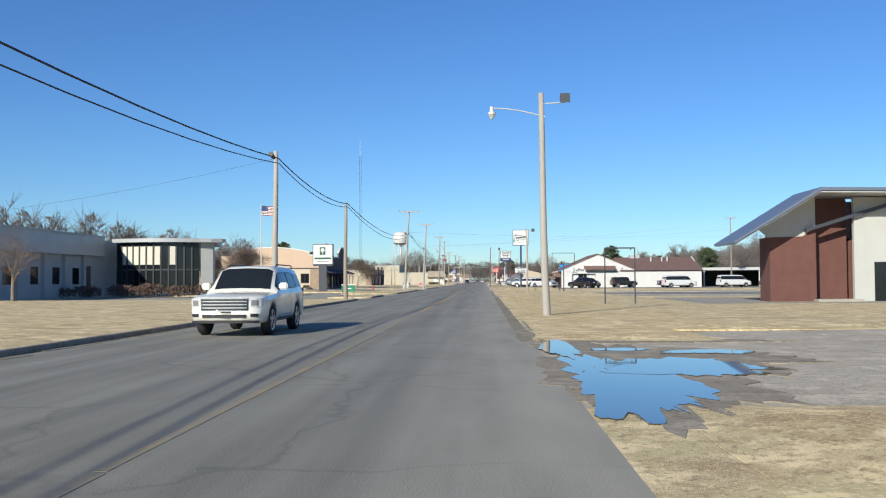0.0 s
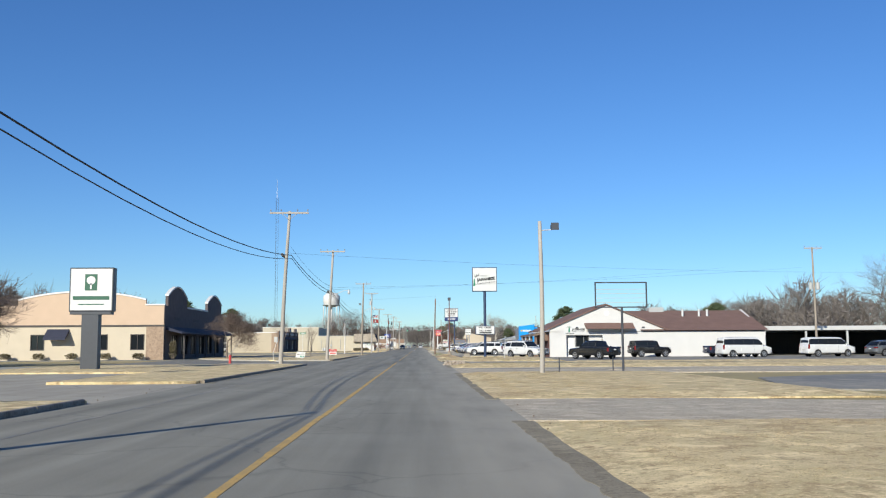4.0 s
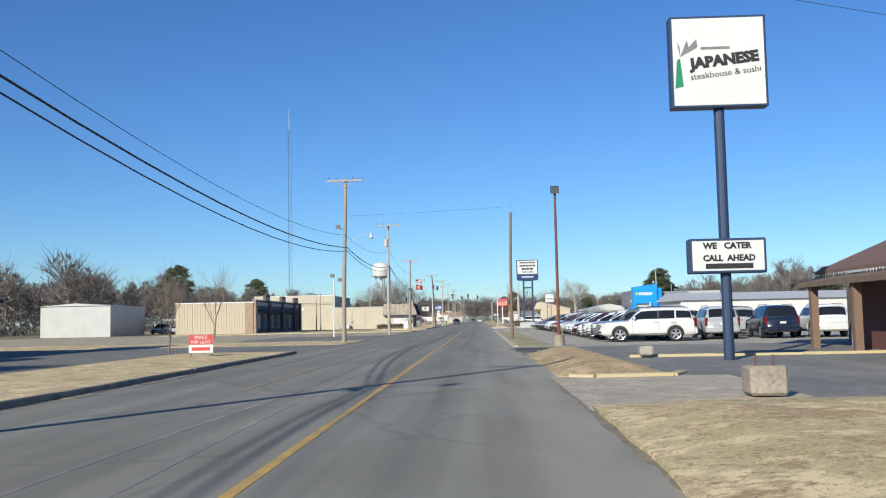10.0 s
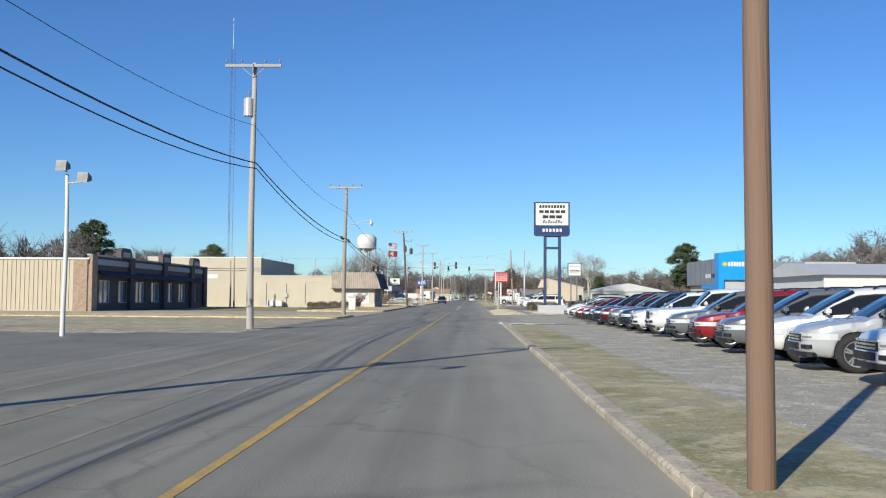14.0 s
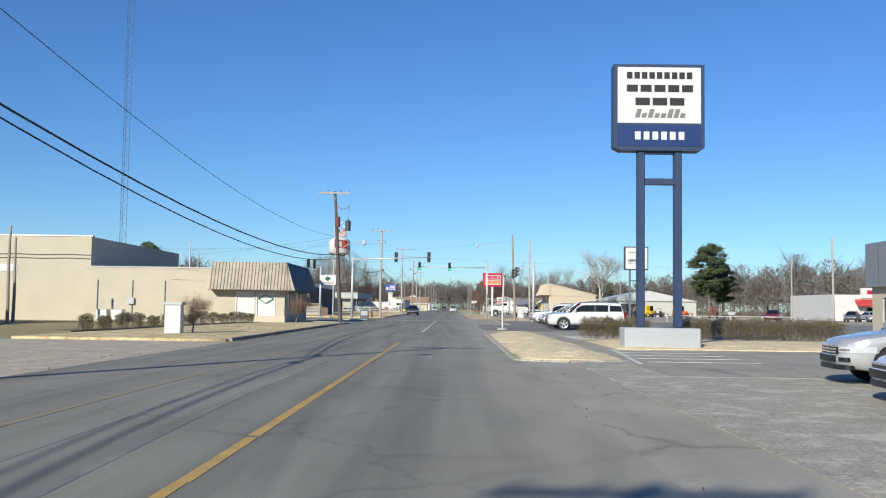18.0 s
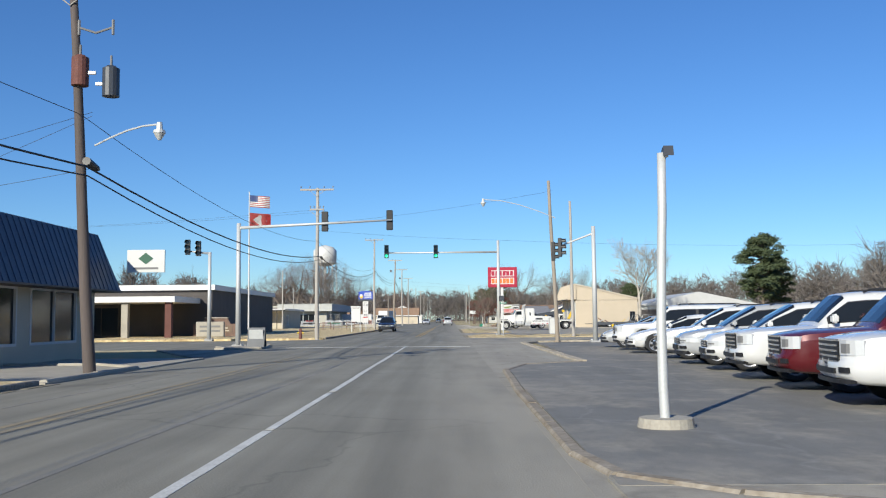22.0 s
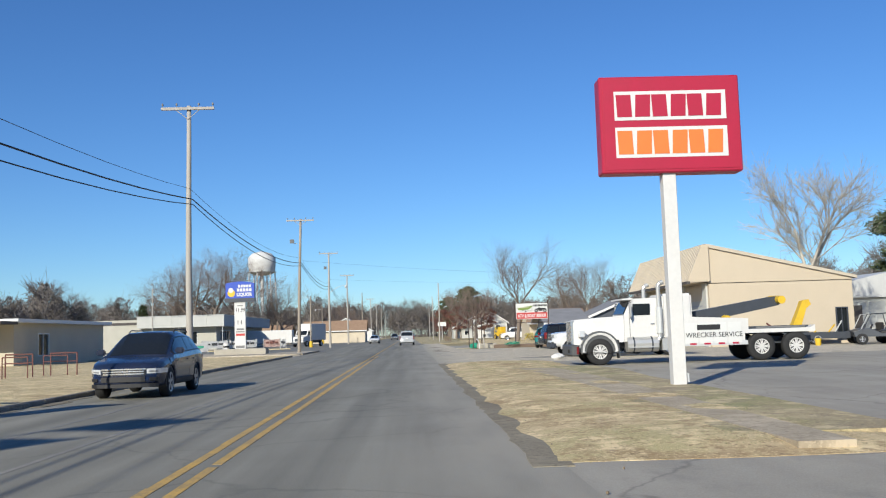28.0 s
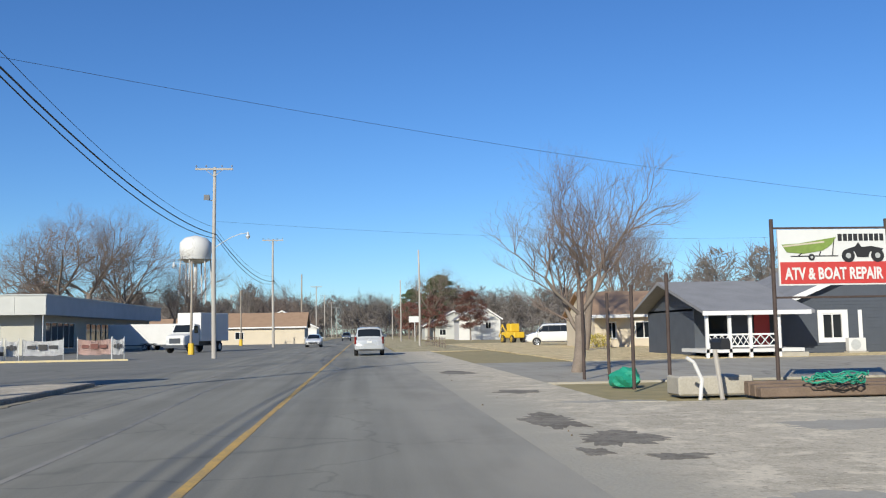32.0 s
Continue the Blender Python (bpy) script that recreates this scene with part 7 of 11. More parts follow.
for k in (0.0, 0.28, 0.55):
    bm = B()
    prism(bm, [(-1.2, 9.5), (-1.28 + k * 1.1, 10.0 + 0.12 * k), (-1.2 + k * 1.0, 9.8)], "y", yy - 0.012, yy)
    part("emblem", bm, M["grey_ink"], t, "grey leaf stroke")
bars(t, M["grey_ink"], -0.6, 0.4, yy, ((9.72, 9.80, 0.9),))
sign_box(t, -1.15, 1.2, 2.68, 3.76, 0.0, 0.5, M["navy_steel"])
yy = -0.25 - 0.012
text("lettering", "WE   CATER", 0.26, M["ink"], t, (0.0, yy - 0.006, 3.52), 1.5, bold=0.012)
text("lettering", "CALL  AHEAD", 0.26, M["ink"], t, (0.05, yy - 0.006, 3.14), 1.6, bold=0.012)
bars(t, M["ink"], -0.8, 0.9, yy, ((2.82, 2.98, 0.85),))

# dealer sign on twin columns
t = thing("dealer_sign", (7.4, 290.3, 0), "tall dealer sign on twin blue grey columns", "sign")
bm = B()
box(bm, -1.35, 1.4, -0.55, 0.55, 0.02, 0.78)
bevelled(bm, 0.04)
part("plinth", bm, M["grey_wall"], t, "pale blue grey plinth")
for s in (-1, 1):
    bm = B()
    box(bm, s * 0.68 - 0.13, s * 0.68 + 0.13, -0.2, 0.2, 0.8, 7.3)
    bevelled(bm, 0.03)
    part("column", bm, M["navy_steel"], t)
for z in (6.05, 7.2):
    bm = B()
    box(bm, -0.6, 0.6, -0.16, 0.16, z, z + 0.22)
    part("crossbar", bm, M["navy_steel"], t)
bm = B()
prism(bm, [(-1.72, 7.4), (-1.45, 7.28), (1.45, 7.28), (1.62, 7.4), (1.62, 10.5), (-1.72, 10.5)], "y", -0.3, 0.3)
part("cabinet", bm, M["navy_steel"], t)
boxpart("sign_face", (-1.58, 1.48, -0.315, -0.3, 8.3, 10.38), M["white_sign"], t, "white sign face")
boxpart("sign_face", (-1.58, 1.48, -0.315, -0.3, 7.45, 8.22), M["navy"], t, "navy sign face")
blocks(t, M["white_sign"], -1.0, 0.92, -0.315, 7.68, 7.98, 6, 0.35)
blocks(t, M["ink"], -1.28, 1.2, -0.315, 9.95, 10.2, 9)
blocks(t, M["ink"], -1.30, 1.24, -0.315, 9.46, 9.72, 5, 0.2)
blocks(t, M["ink"], -0.98, 0.92, -0.315, 8.96, 9.24, 3, 0.16)
for k in range(8):
    bm = B()
    x = -0.95 + 0.235 * k
    hh = 0.32 if k in (0, 2, 5, 6) else 0.17
    prism(bm, [(x, 8.5), (x + 0.17, 8.5), (x + 0.17 + hh * 0.3, 8.5 + hh), (x + hh * 0.3, 8.5 + hh)], "y", -0.327, -0.315)
    part("lettering", bm, M["grey_ink"], t)

# certified sign
t = thing("lot_sign", (13.2, 324.3, 0), "white certified vehicles sign on two grey posts", "sign")
for x in (-0.45, 0.32):
    post(t, x, 0, 0, 4.4, 0.07, M["steel_blue"], square=True)
bm = B()
box(bm, -0.75, 0.62, -0.35, 0.35, 0.0, 0.36)
bevelled(bm, 0.03)
part("plinth", bm, M["grey_sheet"], t, "pale plinth")
boxpart("crossbar", (-0.4, 0.3, -0.05, 0.05, 3.5, 3.6), M["steel_blue"], t)
sign_box(t, -0.87, 0.87, 4.33, 6.05, 0, 0.4)
text("lettering", "CERTIFIED", 0.2, M["ink"], t, (0, -0.22, 5.02), 1.3, bold=0.010)
text("lettering", "PRE-OWNED", 0.15, M["grey_ink"], t, (0, -0.22, 4.82), 1.25)
bars(t, M["grey_ink"], -0.7, 0.7, -0.212, ((5.6, 5.65, 0.85),))

# low white rail along the side street
t = thing("low_rail", (27.0, 374.6, 0), "low white pipe rail beside the side street", "rail")
for k in range(5):
    post(t, 4.0 * k, 0, 0, 0.8, 0.06, M["white"])
bm = B()
tube(bm, (-0.3, 0, 0.76), (16.3, 0, 0.76), 0.045, 0.045, 8)
part("rail", bm, M["white"], t)

# red store sign
t = thing("store_sign", (6.15, 408.1, 0), "large red store sign on a white pole", "sign")
post(t, 0, 0.1, 0, 4.9, 0.15, M["white"], square=True)
boxpart("outlet", (0.16, 0.2, -0.06, 0.06, 0.15, 0.35), M["steel"], t)
sign_box(t, -1.55, 1.68, 4.87, 7.1, 0.1, 0.5, M["red"], M["red"])
yy = 0.1 - 0.25 - 0.012
for z0, z1, m in ((6.08, 6.75, M["red"]), (5.22, 5.92, M["orange"])):
    boxpart("lettering_back", (-1.22, 1.35, yy - 0.008, yy, z0, z1), M["white_sign"], t)
    n = 6
    for i in range(n):
        x0 = -1.16 + 2.45 * i / n
        bm = B()
        sk = 0.05 if i % 2 else -0.03
        prism(bm, [(x0, z0 + 0.08), (x0 + 0.34, z0 + 0.08), (x0 + 0.34 + sk * 0.6, z1 - 0.08), (x0 + sk * 0.6, z1 - 0.08)], "y", yy - 0.018, yy - 0.008)
        part("lettering", bm, m, t)

# liquor sign
t = thing("liquor_sign", (-14.7, 470.0, 0), "blue liquor sign with a price column below", "sign")
bm = B()
top = [(1.25 * (k / 5 - 1), 6.35 + 0.18 * math.cos((k / 5 - 1) * 1.5)) for k in range(11)]
prism(bm, [(-1.25, 5.05), (1.25, 5.05)] + top[::-1], "y", -0.25, 0.25)
part("cabinet", bm, M["blue"], t)
boxpart("sign_base", (-1.35, 1.3, -0.3, 0.3, 4.72, 5.05), M["steel_dark"], t, "dark ledge")
text("lettering", "LIQUOR", 0.40, M["white_sign"], t, (0.38, -0.262, 5.36), 1.35, bold=0.02)
blocks(t, M["white_sign"], -0.28, 1.05, -0.25, 5.64, 5.90, 5, 0.22)
blocks(t, M["white_sign"], -0.18, 1.0, -0.25, 5.99, 6.23, 5, 0.22)
bm = B()
tube(bm, (-0.75, -0.26, 5.5), (-0.75, -0.25, 5.5), 0.33, 0.33, 16)
part("emblem", bm, M["gold"], t, "yellow round emblem")
bm = B()
tube(bm, (-0.78, -0.275, 5.75), (-0.78, -0.26, 5.75), 0.22, 0.22, 16)
part("emblem", bm, M["white_sign"], t)
boxpart("column", (-0.5, 0.45, -0.2, 0.2, 0.6, 4.75), M["white"], t)
text("lettering", "11.99", 0.5, M["ink"], t, (0, -0.21, 4.0), 0.75)
text("lettering", "11", 0.5, M["ink"], t, (-0.05, -0.21, 2.9), 0.35)
bars(t, M["grey_ink"], -0.4, 0.4, -0.2, ((2.25, 2.4, 0.8), (2.05, 2.15, 0.9), (4.35, 4.45, 0.6)))
boxpart("lettering", (-0.4, 0.38, -0.212, -0.2, 1.75, 1.95), M["red_soft"], t)
boxpart("vent", (-0.4, 0.35, -0.215, -0.2, 0.68, 0.9), M["grey_ink"], t)
bm = B()
box(bm, -2.2, 2.3, -0.8, 0.8, 0.1, 0.62)
bevelled(bm, 0.04)
part("planter", bm, M["concrete"], t, "pale concrete planter")

# repair sign
t = thing("repair_sign", (11.25, 471.5, 0), "white repair shop board between two brown posts", "sign")
for x in (-1.55, 1.50):
    post(t, x, 0, 0, 4.15, 0.05, M["rust_dark"])
for z in (2.16, 3.92):
    boxpart("rail", (-1.5, 1.45, -0.025, 0.025, z - 0.025, z + 0.025), M["rust_dark"], t)
boxpart("board", (-1.42, 1.45, -0.05, 0.0, 2.46, 3.88), M["white_sign"], t)
boxpart("red_band", (-1.38, 1.42, -0.06, -0.05, 2.50, 3.05), M["red_soft"], t, "red band")
text("lettering", "ATV & BOAT REPAIR", 0.42, M["white_sign"], t, (0.02, -0.066, 2.74), 2.6, bold=0.012)
blocks(t, M["ink"], 0.15, 1.4, -0.05, 3.58, 3.76, 9, 0.25)
bm = B()
prism(bm, [(-1.32, 3.50), (-0.9, 3.52), (0.12, 3.68), (-0.02, 3.48), (-0.25, 3.34), (-0.75, 3.26), (-1.2, 3.3)], "y", -0.066, -0.05)
part("boat_picture", bm, M["boat_green"], t, "olive green boat shape")
bm = B()
prism(bm, [(-1.30, 3.47), (-0.2, 3.58), (-0.2, 3.54), (-1.28, 3.43)], "y", -0.069, -0.066)
part("boat_stripe", bm, M["cream"], t)
for x0, z0, x1, z1 in ((-1.1, 3.2, 0.15, 3.2), (-0.9, 3.2, -0.8, 3.28), (-0.35, 3.2, -0.3, 3.32), (0.0, 3.2, 0.06, 3.62)):
    bm = B()
    tube(bm, (x0, -0.058, z0), (x1, -0.058, z1), 0.014, 0.014, 5)
    part("trailer_picture", bm, M["ink"], t)
for x, rad in ((-0.55, 0.085), (0.42, 0.17), (1.2, 0.17)):
    bm = B()
    tube(bm, (x, -0.068, 3.2 if x > 0 else 3.17), (x, -0.05, 3.2 if x > 0 else 3.17), rad, rad, 16)
    part("wheel_picture", bm, M["ink"], t)
    bm = B()
    tube(bm, (x, -0.072, 3.2 if x > 0 else 3.17), (x, -0.068, 3.2 if x > 0 else 3.17), rad * 0.42, rad * 0.42, 12)
    part("hub_picture", bm, M["grey_sheet"], t)
bm = B()
prism(bm, [(0.36, 3.36), (0.62, 3.44), (0.70, 3.54), (0.78, 3.42), (1.05, 3.44), (1.36, 3.38), (1.3, 3.3), (1.0, 3.3), (0.95, 3.16), (0.66, 3.16), (0.6, 3.3)], "y", -0.066, -0.05)
part("quad_picture", bm, M["ink"], t, "black quad bike shape")

# bank sign
t = thing("bank_sign", (-19.9, 117.7, 0), "white bank sign on a grey column", "sign")
bm = B()
box(bm, -0.5, 0.48, -0.3, 0.3, 0.0, 3.4)
part("column", bm, M["steel_dark"], t)
sign_box(t, -1.28, 1.32, 3.52, 6.15, 0, 0.6, M["steel_dark"])
boxpart("ledge", (-1.2, 1.2, -0.32, 0.32, 3.35, 3.52), M["steel_dark"], t)
boxpart("emblem", (-0.36, 0.36, -0.33, -0.312, 4.78, 5.75), M["green_deep"], t, "green emblem panel")
bm = B()
tube(bm, (0, -0.342, 5.38), (0, -0.33, 5.38), 0.26, 0.26, 14)
box(bm, -0.05, 0.05, -0.342, -0.33, 4.85, 5.2)
part("emblem_tree", bm, M["white_sign"], t)
bars(t, M["green_deep"], -1.05, 1.1, -0.312, ((4.22, 4.44, 1.0), (3.92, 3.98, 0.7)))

# empty frames on the right
t = thing("sign_stand", (7.98, 50.9, 0), "empty dark steel sign frame on the lawn", "sign frame")
for x in (-0.80, 0.82):
    post(t, x, 0, 0, 3.15, 0.035, M["steel_dark"])
bm = B()
tube(bm, (-0.80, 0, 3.13), (0.82, 0, 3.13), 0.035, 0.035, 8)
part("top_bar", bm, M["steel_dark"], t)
for x in (-0.6, 0.6):
    boxpart("hook", (x - 0.03, x + 0.03, -0.02, 0.02, 3.02, 3.1), M["steel_dark"], t)
t = thing("sign_stand", (9.8, 108.1, 0), "empty billboard frame with slats on one post", "sign frame")
post(t, 0.02, 0, 0, 3.3, 0.06, M["steel_dark"])
for x in (-1.3, 1.28):
    boxpart("upright", (x - 0.03, x + 0.03, -0.04, 0.04, 3.24, 4.52), M["steel_dark"], t)
for z in (3.24, 4.48):
    boxpart("rail", (-1.3, 1.28, -0.04, 0.04, z, z + 0.06), M["steel_dark"], t)
for k in range(4):
    boxpart("slat", (-1.25, 1.24, -0.01, 0.01, 3.5 + 0.22 * k, 3.52 + 0.22 * k), M["grey_sheet"], t)
for x, y in ((6.45, 107.0), (9.35, 108.3)):
    t = thing("bollard", (x, y, 0), "short dark steel post in the grass", "bollard")
    post(t, 0, 0, 0, 0.8, 0.03, M["steel_dark"])
    boxpart("foot", (-0.12, 0.12, -0.12, 0.12, 0, 0.1), M["soil"], t)

# small signs
t = thing("lease_sign", (-11.6, 182.6, 0.13), "red and white space for lease board", "sign")
for x in (-0.42, 0.42):
    post(t, x, 0, 0, 0.8, 0.015, M["steel_dark"])
boxpart("board", (-0.5, 0.5, -0.02, 0.0, 0.15, 0.88), M["white_sign"], t)
boxpart("red_field", (-0.5, 0.5, -0.026, -0.02, 0.48, 0.88), M["red_soft"], t)
text("lettering", "SPACE", 0.2, M["white_sign"], t, (0, -0.03, 0.77), 0.55)
text("lettering", "FOR LEASE", 0.18, M["white_sign"], t, (0, -0.03, 0.58), 0.8)
bars(t, M["red_soft"], -0.4, 0.4, -0.02, ((0.24, 0.38, 0.95),))
t = thing("yard_sign", (-12.9, 160.2, 0.12), "white yard sign with an arrow, slumped askew in the grass", "sign")
bm = B()
prism(bm, [(-0.52, 0.12), (0.40, 0.06), (0.54, 0.66), (-0.38, 0.72)], "y", -0.012, 0.0)
part("board", bm, M["white_sign"], t)
bm = B()
prism(bm, [(-0.36, 0.44), (-0.2, 0.52), (-0.2, 0.46), (0.0, 0.45), (0.0, 0.41), (-0.2, 0.42), (-0.2, 0.36)], "y", -0.018, -0.012)
part("arrow", bm, M["ink"], t)
for x in (0.06, 0.27):
    boxpart("patch", (x - 0.08, x + 0.08, -0.018, -0.012, 0.14, 0.3), M["tarp"], t)
bars(t, M["grey_ink"], 0.05, 0.42, -0.012, ((0.42, 0.48, 0.9),))
for x in (-0.3, 0.3):
    post(t, x, 0.005, 0, 0.5, 0.01, M["steel"])
t = thing("street_sign", (-12.3, 157.3, 0.12), "green street name sign on a thin post", "street sign")
post(t, 0, 0, 0, 2.5, 0.03, M["steel"])
boxpart("blade", (-0.3, 0.3, -0.01, 0.01, 2.5, 2.68), M["green"], t)
bars(t, M["white_sign"], -0.22, 0.22, -0.01, ((2.55, 2.63, 0.8),))
for x, y in ((-13.7, 66.9), (-11.6, 83.2)):
    t = thing("lawn_sign", (x, y, 0.10), "small green lawn sign on two posts", "sign")
    for xx in (-0.5, 0.5):
        post(t, xx, 0, 0, 0.9, 0.025, M["steel_dark"])
    boxpart("board", (-0.6, 0.6, -0.02, 0.02, 0.35, 0.95), M["green"], t)
    boxpart("cap", (-0.62, 0.62, -0.03, 0.03, 0.95, 1.05), M["white_sign"], t)
    bars(t, M["white_sign"], -0.4, 0.4, -0.02, ((0.6, 0.7, 0.7),))
t = thing("shelter_board", (-9.7, 404.0, 0.13), "white framed notice board with a small roof", "notice board")
for x in (-0.5, 0.42):
    post(t, x, 0, 0, 2.6, 0.04, M["steel"], square=True)
boxpart("board", (-0.45, 0.38, -0.02, 0.02, 1.05, 2.5), M["white_sign"], t)
boxpart("cap", (-0.58, 0.5, -0.12, 0.12, 2.55, 2.72), M["white"], t)
t = thing("bench_rail", (-9.9, 408.0, 0.13), "low dark bench rail on the lawn", "bench")
for x in (-0.5, 0.5):
    post(t, x, 0, 0, 0.7, 0.03, M["timber"])
boxpart("seat", (-0.6, 0.6, -0.15, 0.15, 0.68, 0.75), M["timber"], t)
t = thing("signal_post", (-9.6, 407.2, 0.13), "thin grey post beside the kerb", "post")
post(t, 0.6, 0.5, 0, 3.2, 0.035, M["steel"])
for x, y in ((-15.8, 426.2), (-14.5, 427.6), (-13.2, 431.5)):
    t = thing("pipe_rail", (x, y, 0.13), "rusty steel hoop rail on the lawn", "rail")
    bm = B()
    pipe(bm, [(-0.6, 0, 0), (-0.6, 0, 0.95), (0.5, 0, 0.95), (0.5, 0, 0)], 0.03, 6)
    part("hoop", bm, M["rust"], t)
    bm = B()
    tube(bm, (-0.6, 0, 0.6), (0.5, 0, 0.6), 0.02, 0.02, 6)
    part("middle_bar", bm, M["rust"], t)
# folding board and hydrant at the crossing
t = thing("folding_board", (-9.2, 350.6, 0.1), "small dark folding pavement board", "sign")
for s in (-1, 1):
    bm = B()
    prism(bm, [(s * 0.3, 0.0), (s * 0.34, 0.0), (0.03 * s, 0.95), (-0.0, 0.95)], "x", -0.42, 0.42)
    part("leaf", bm, M["steel_dark"], t)
boxpart("sheet", (-0.34, 0.34, -0.21, -0.16, 0.3, 0.85), M["grey_sheet"], t)
t = thing("fire_hydrant", (-10.1, 369.6, 0.1), "rusty red fire hydrant by the kerb", "hydrant")
bm = B()
tube(bm, (0, 0, 0), (0, 0, 0.55), 0.12, 0.11, 12)
tube(bm, (0, 0, 0.55), (0, 0, 0.72), 0.15, 0.05, 12)
part("barrel", bm, M["rust"], t)
for s in (-1, 1):
    bm = B()
    tube(bm, (s * 0.1, 0, 0.42), (s * 0.22, 0, 0.42), 0.06, 0.07, 10)
    part("nozzle", bm, M["gold"], t)
t = thing("fire_hydrant", (-16.2, 140.2, 0.0), "red fire hydrant near the bank drive", "hydrant")
bm = B()
tube(bm, (0, 0, 0), (0, 0, 0.55), 0.12, 0.11, 12)
tube(bm, (0, 0, 0.55), (0, 0, 0.72), 0.15, 0.05, 12)
part("barrel", bm, M["red_soft"], t)
t = thing("marker_post", (-9.9, 43.0, 0.12), "leaning grey cable marker box beside the pole", "marker")
bm = B()
box(bm, -0.13, 0.13, -0.1, 0.1, 0, 1.0)
bevelled(bm, 0.02)
ob = part("cover", bm, M["grey_sheet"], t)
ob.rotation_euler = (0, -0.12, 0)
t = thing("utility_box", (-12.3, 296.5, 0.12), "white utility box among the shrubs", "utility box")
bm = B()
box(bm, -0.35, 0.35, -0.25, 0.25, 0, 1.25)
bevelled(bm, 0.02)
part("body", bm, M["white"], t)
boxpart("cap", (-0.4, 0.4, -0.3, 0.3, 1.25, 1.36), M["grey_sheet"], t)
# storm drain on the right verge
t = thing("storm_drain", (2.5, 142.55, 0), "concrete kerb inlet with two dark slots", "drain")
bm = B()
wall_x(bm, -1.02, 1.08, -0.06, 0.45, 0.115, ((-0.9, -0.02, 0.0, 0.092), (0.05, 0.93, 0.0, 0.092)))
part("hood", bm, M["gravel_drive"], t)
boxpart("shaft", (-1.0, 1.05, 0.0, 0.4, -0.05, 0.012), M["black"], t)
t = thing("concrete_block", (4.66, 161.0, 0.04), "old concrete sign footing with rusty bolts", "footing")
bm = B()
box(bm, -0.32, 0.32, -0.3, 0.3, 0, 0.50)
bevelled(bm, 0.05)
part("block", bm, M["kerb_worn"], t)
for x in (-0.15, 0.15):
    post(t, x, 0, 0.42, 0.68, 0.015, M["rust"], "bolt")

# ---- buildings ----
def building(name, loc, label, turn=0.0):
    return thing(name, loc, label, "building", turn=turn)


def shell(t, x0, x1, y0, y1, h, material, front=(), side=(), th=0.25, back=True, left=(), z0=-0.1, parapet=0.0, roof_mat=None):
    """Four walls with holes in the south (front), east (side) and west (left) ones, and a flat roof."""
    for nm, f in (("wall_south", lambda b: wall_x(b, x0, x1, y0, y0 + th, h + parapet, front, z0)), ("wall_east", lambda b: wall_y(b, x1 - th, x1, y0 + th, y1 - th, h + parapet, side, z0)),
                  ("wall_west", lambda b: wall_y(b, x0, x0 + th, y0 + th, y1 - th, h + parapet, left, z0)), ("wall_north", lambda b: wall_x(b, x0, x1, y1 - th, y1, h + parapet, (), z0))):
        bm = B()
        f(bm)
        part(nm, bm, material, t)
    boxpart("roof", (x0 + th, x1 - th, y0 + th, y1 - th, h - 0.2, h - 0.02), roof_mat or M["grey_sheet"], t)


# brown brick building with the broad eaves
t = building("eaves_building", (18.2, 58, 0), "maroon brick building with a deep pale soffit and metal roof")
bm = B()
prism(bm, [(0, -0.1), (2.8, -0.1), (2.8, 4.5), (2.0, 4.0), (0, 3.95)], "y", 0.0, 0.3)
part("brick_wall", bm, M["brick_maroon"], t)
bm = B()
prism(bm, [(0, 3.95), (2.0, 4.0), (2.8, 4.5), (2.8, 6.5), (1.6, 6.3), (-0.8, 4.6)], "y", 0.05, 0.3)
part("gable_panel", bm, M["pale_wall"], t, "pale panel under the roof")
boxpart("wall_west", (0, 0.3, 0.3, 1.8, -0.1, 3.95), M["brick_maroon"], t)
boxpart("recess_wall", (2.8, 5.1, 1.2, 1.5, -0.1, 6.4), M["brick_maroon"], t, "shaded brick recess")
bm = B()
prism(bm, [(5.1, -0.1), (20, -0.1), (20, 6.0), (5.1, 6.4)], "y", 0.0, 0.3)
part("pale_wall", bm, M["pale_wall"], t, "pale rendered wall")
boxpart("wall_north", (0, 6, 1.8, 2.1, -0.1, 3.95), M["brick_maroon"], t)
boxpart("wall_back", (6, 20, 19.7, 20, -0.1, 6.0), M["brick_maroon"], t)
boxpart("wall_inner", (5.7, 6, 2.1, 20, -0.1, 6.0), M["brick_maroon"], t)
boxpart("wall_east", (19.7, 20, 0.3, 19.7, -0.1, 6.0), M["pale_wall"], t)
boxpart("dark_door", (6.3, 7.6, -0.04, 0.0, 0, 2.4), M["glass"], t, "dark glazed door")
boxpart("step", (2.6, 5.3, -0.9, 1.1, 0, 0.14), M["concrete"], t)
bm = B()
prism(bm, [(-2.8, 3.5), (2.3, 6.6), (20.5, 6.35), (20.5, 6.52), (2.3, 6.8), (-2.8, 3.64)], "y", -2.5, 2.4)
part("roof", bm, M["steel_blue"], t, "grey metal roof")
bm = B()
prism(bm, [(-2.7, 3.46), (2.3, 6.5), (20.4, 6.25), (20.4, 6.31), (2.3, 6.58), (-2.7, 3.52)], "y", -2.4, 2.3)
part("soffit", bm, M["roof_white"], t, "pale soffit")
boxpart("back_roof", (5.6, 20.4, 2.4, 20.2, 6.0, 6.3), M["steel_blue"], t)
bm = B()
prism(bm, [(2.1, 4.25), (9.0, 6.35), (9.0, 6.6), (2.1, 4.45)], "y", -0.35, -0.05)
part("soffit_beam", bm, M["steel_dark"], t, "dark soffit beam")

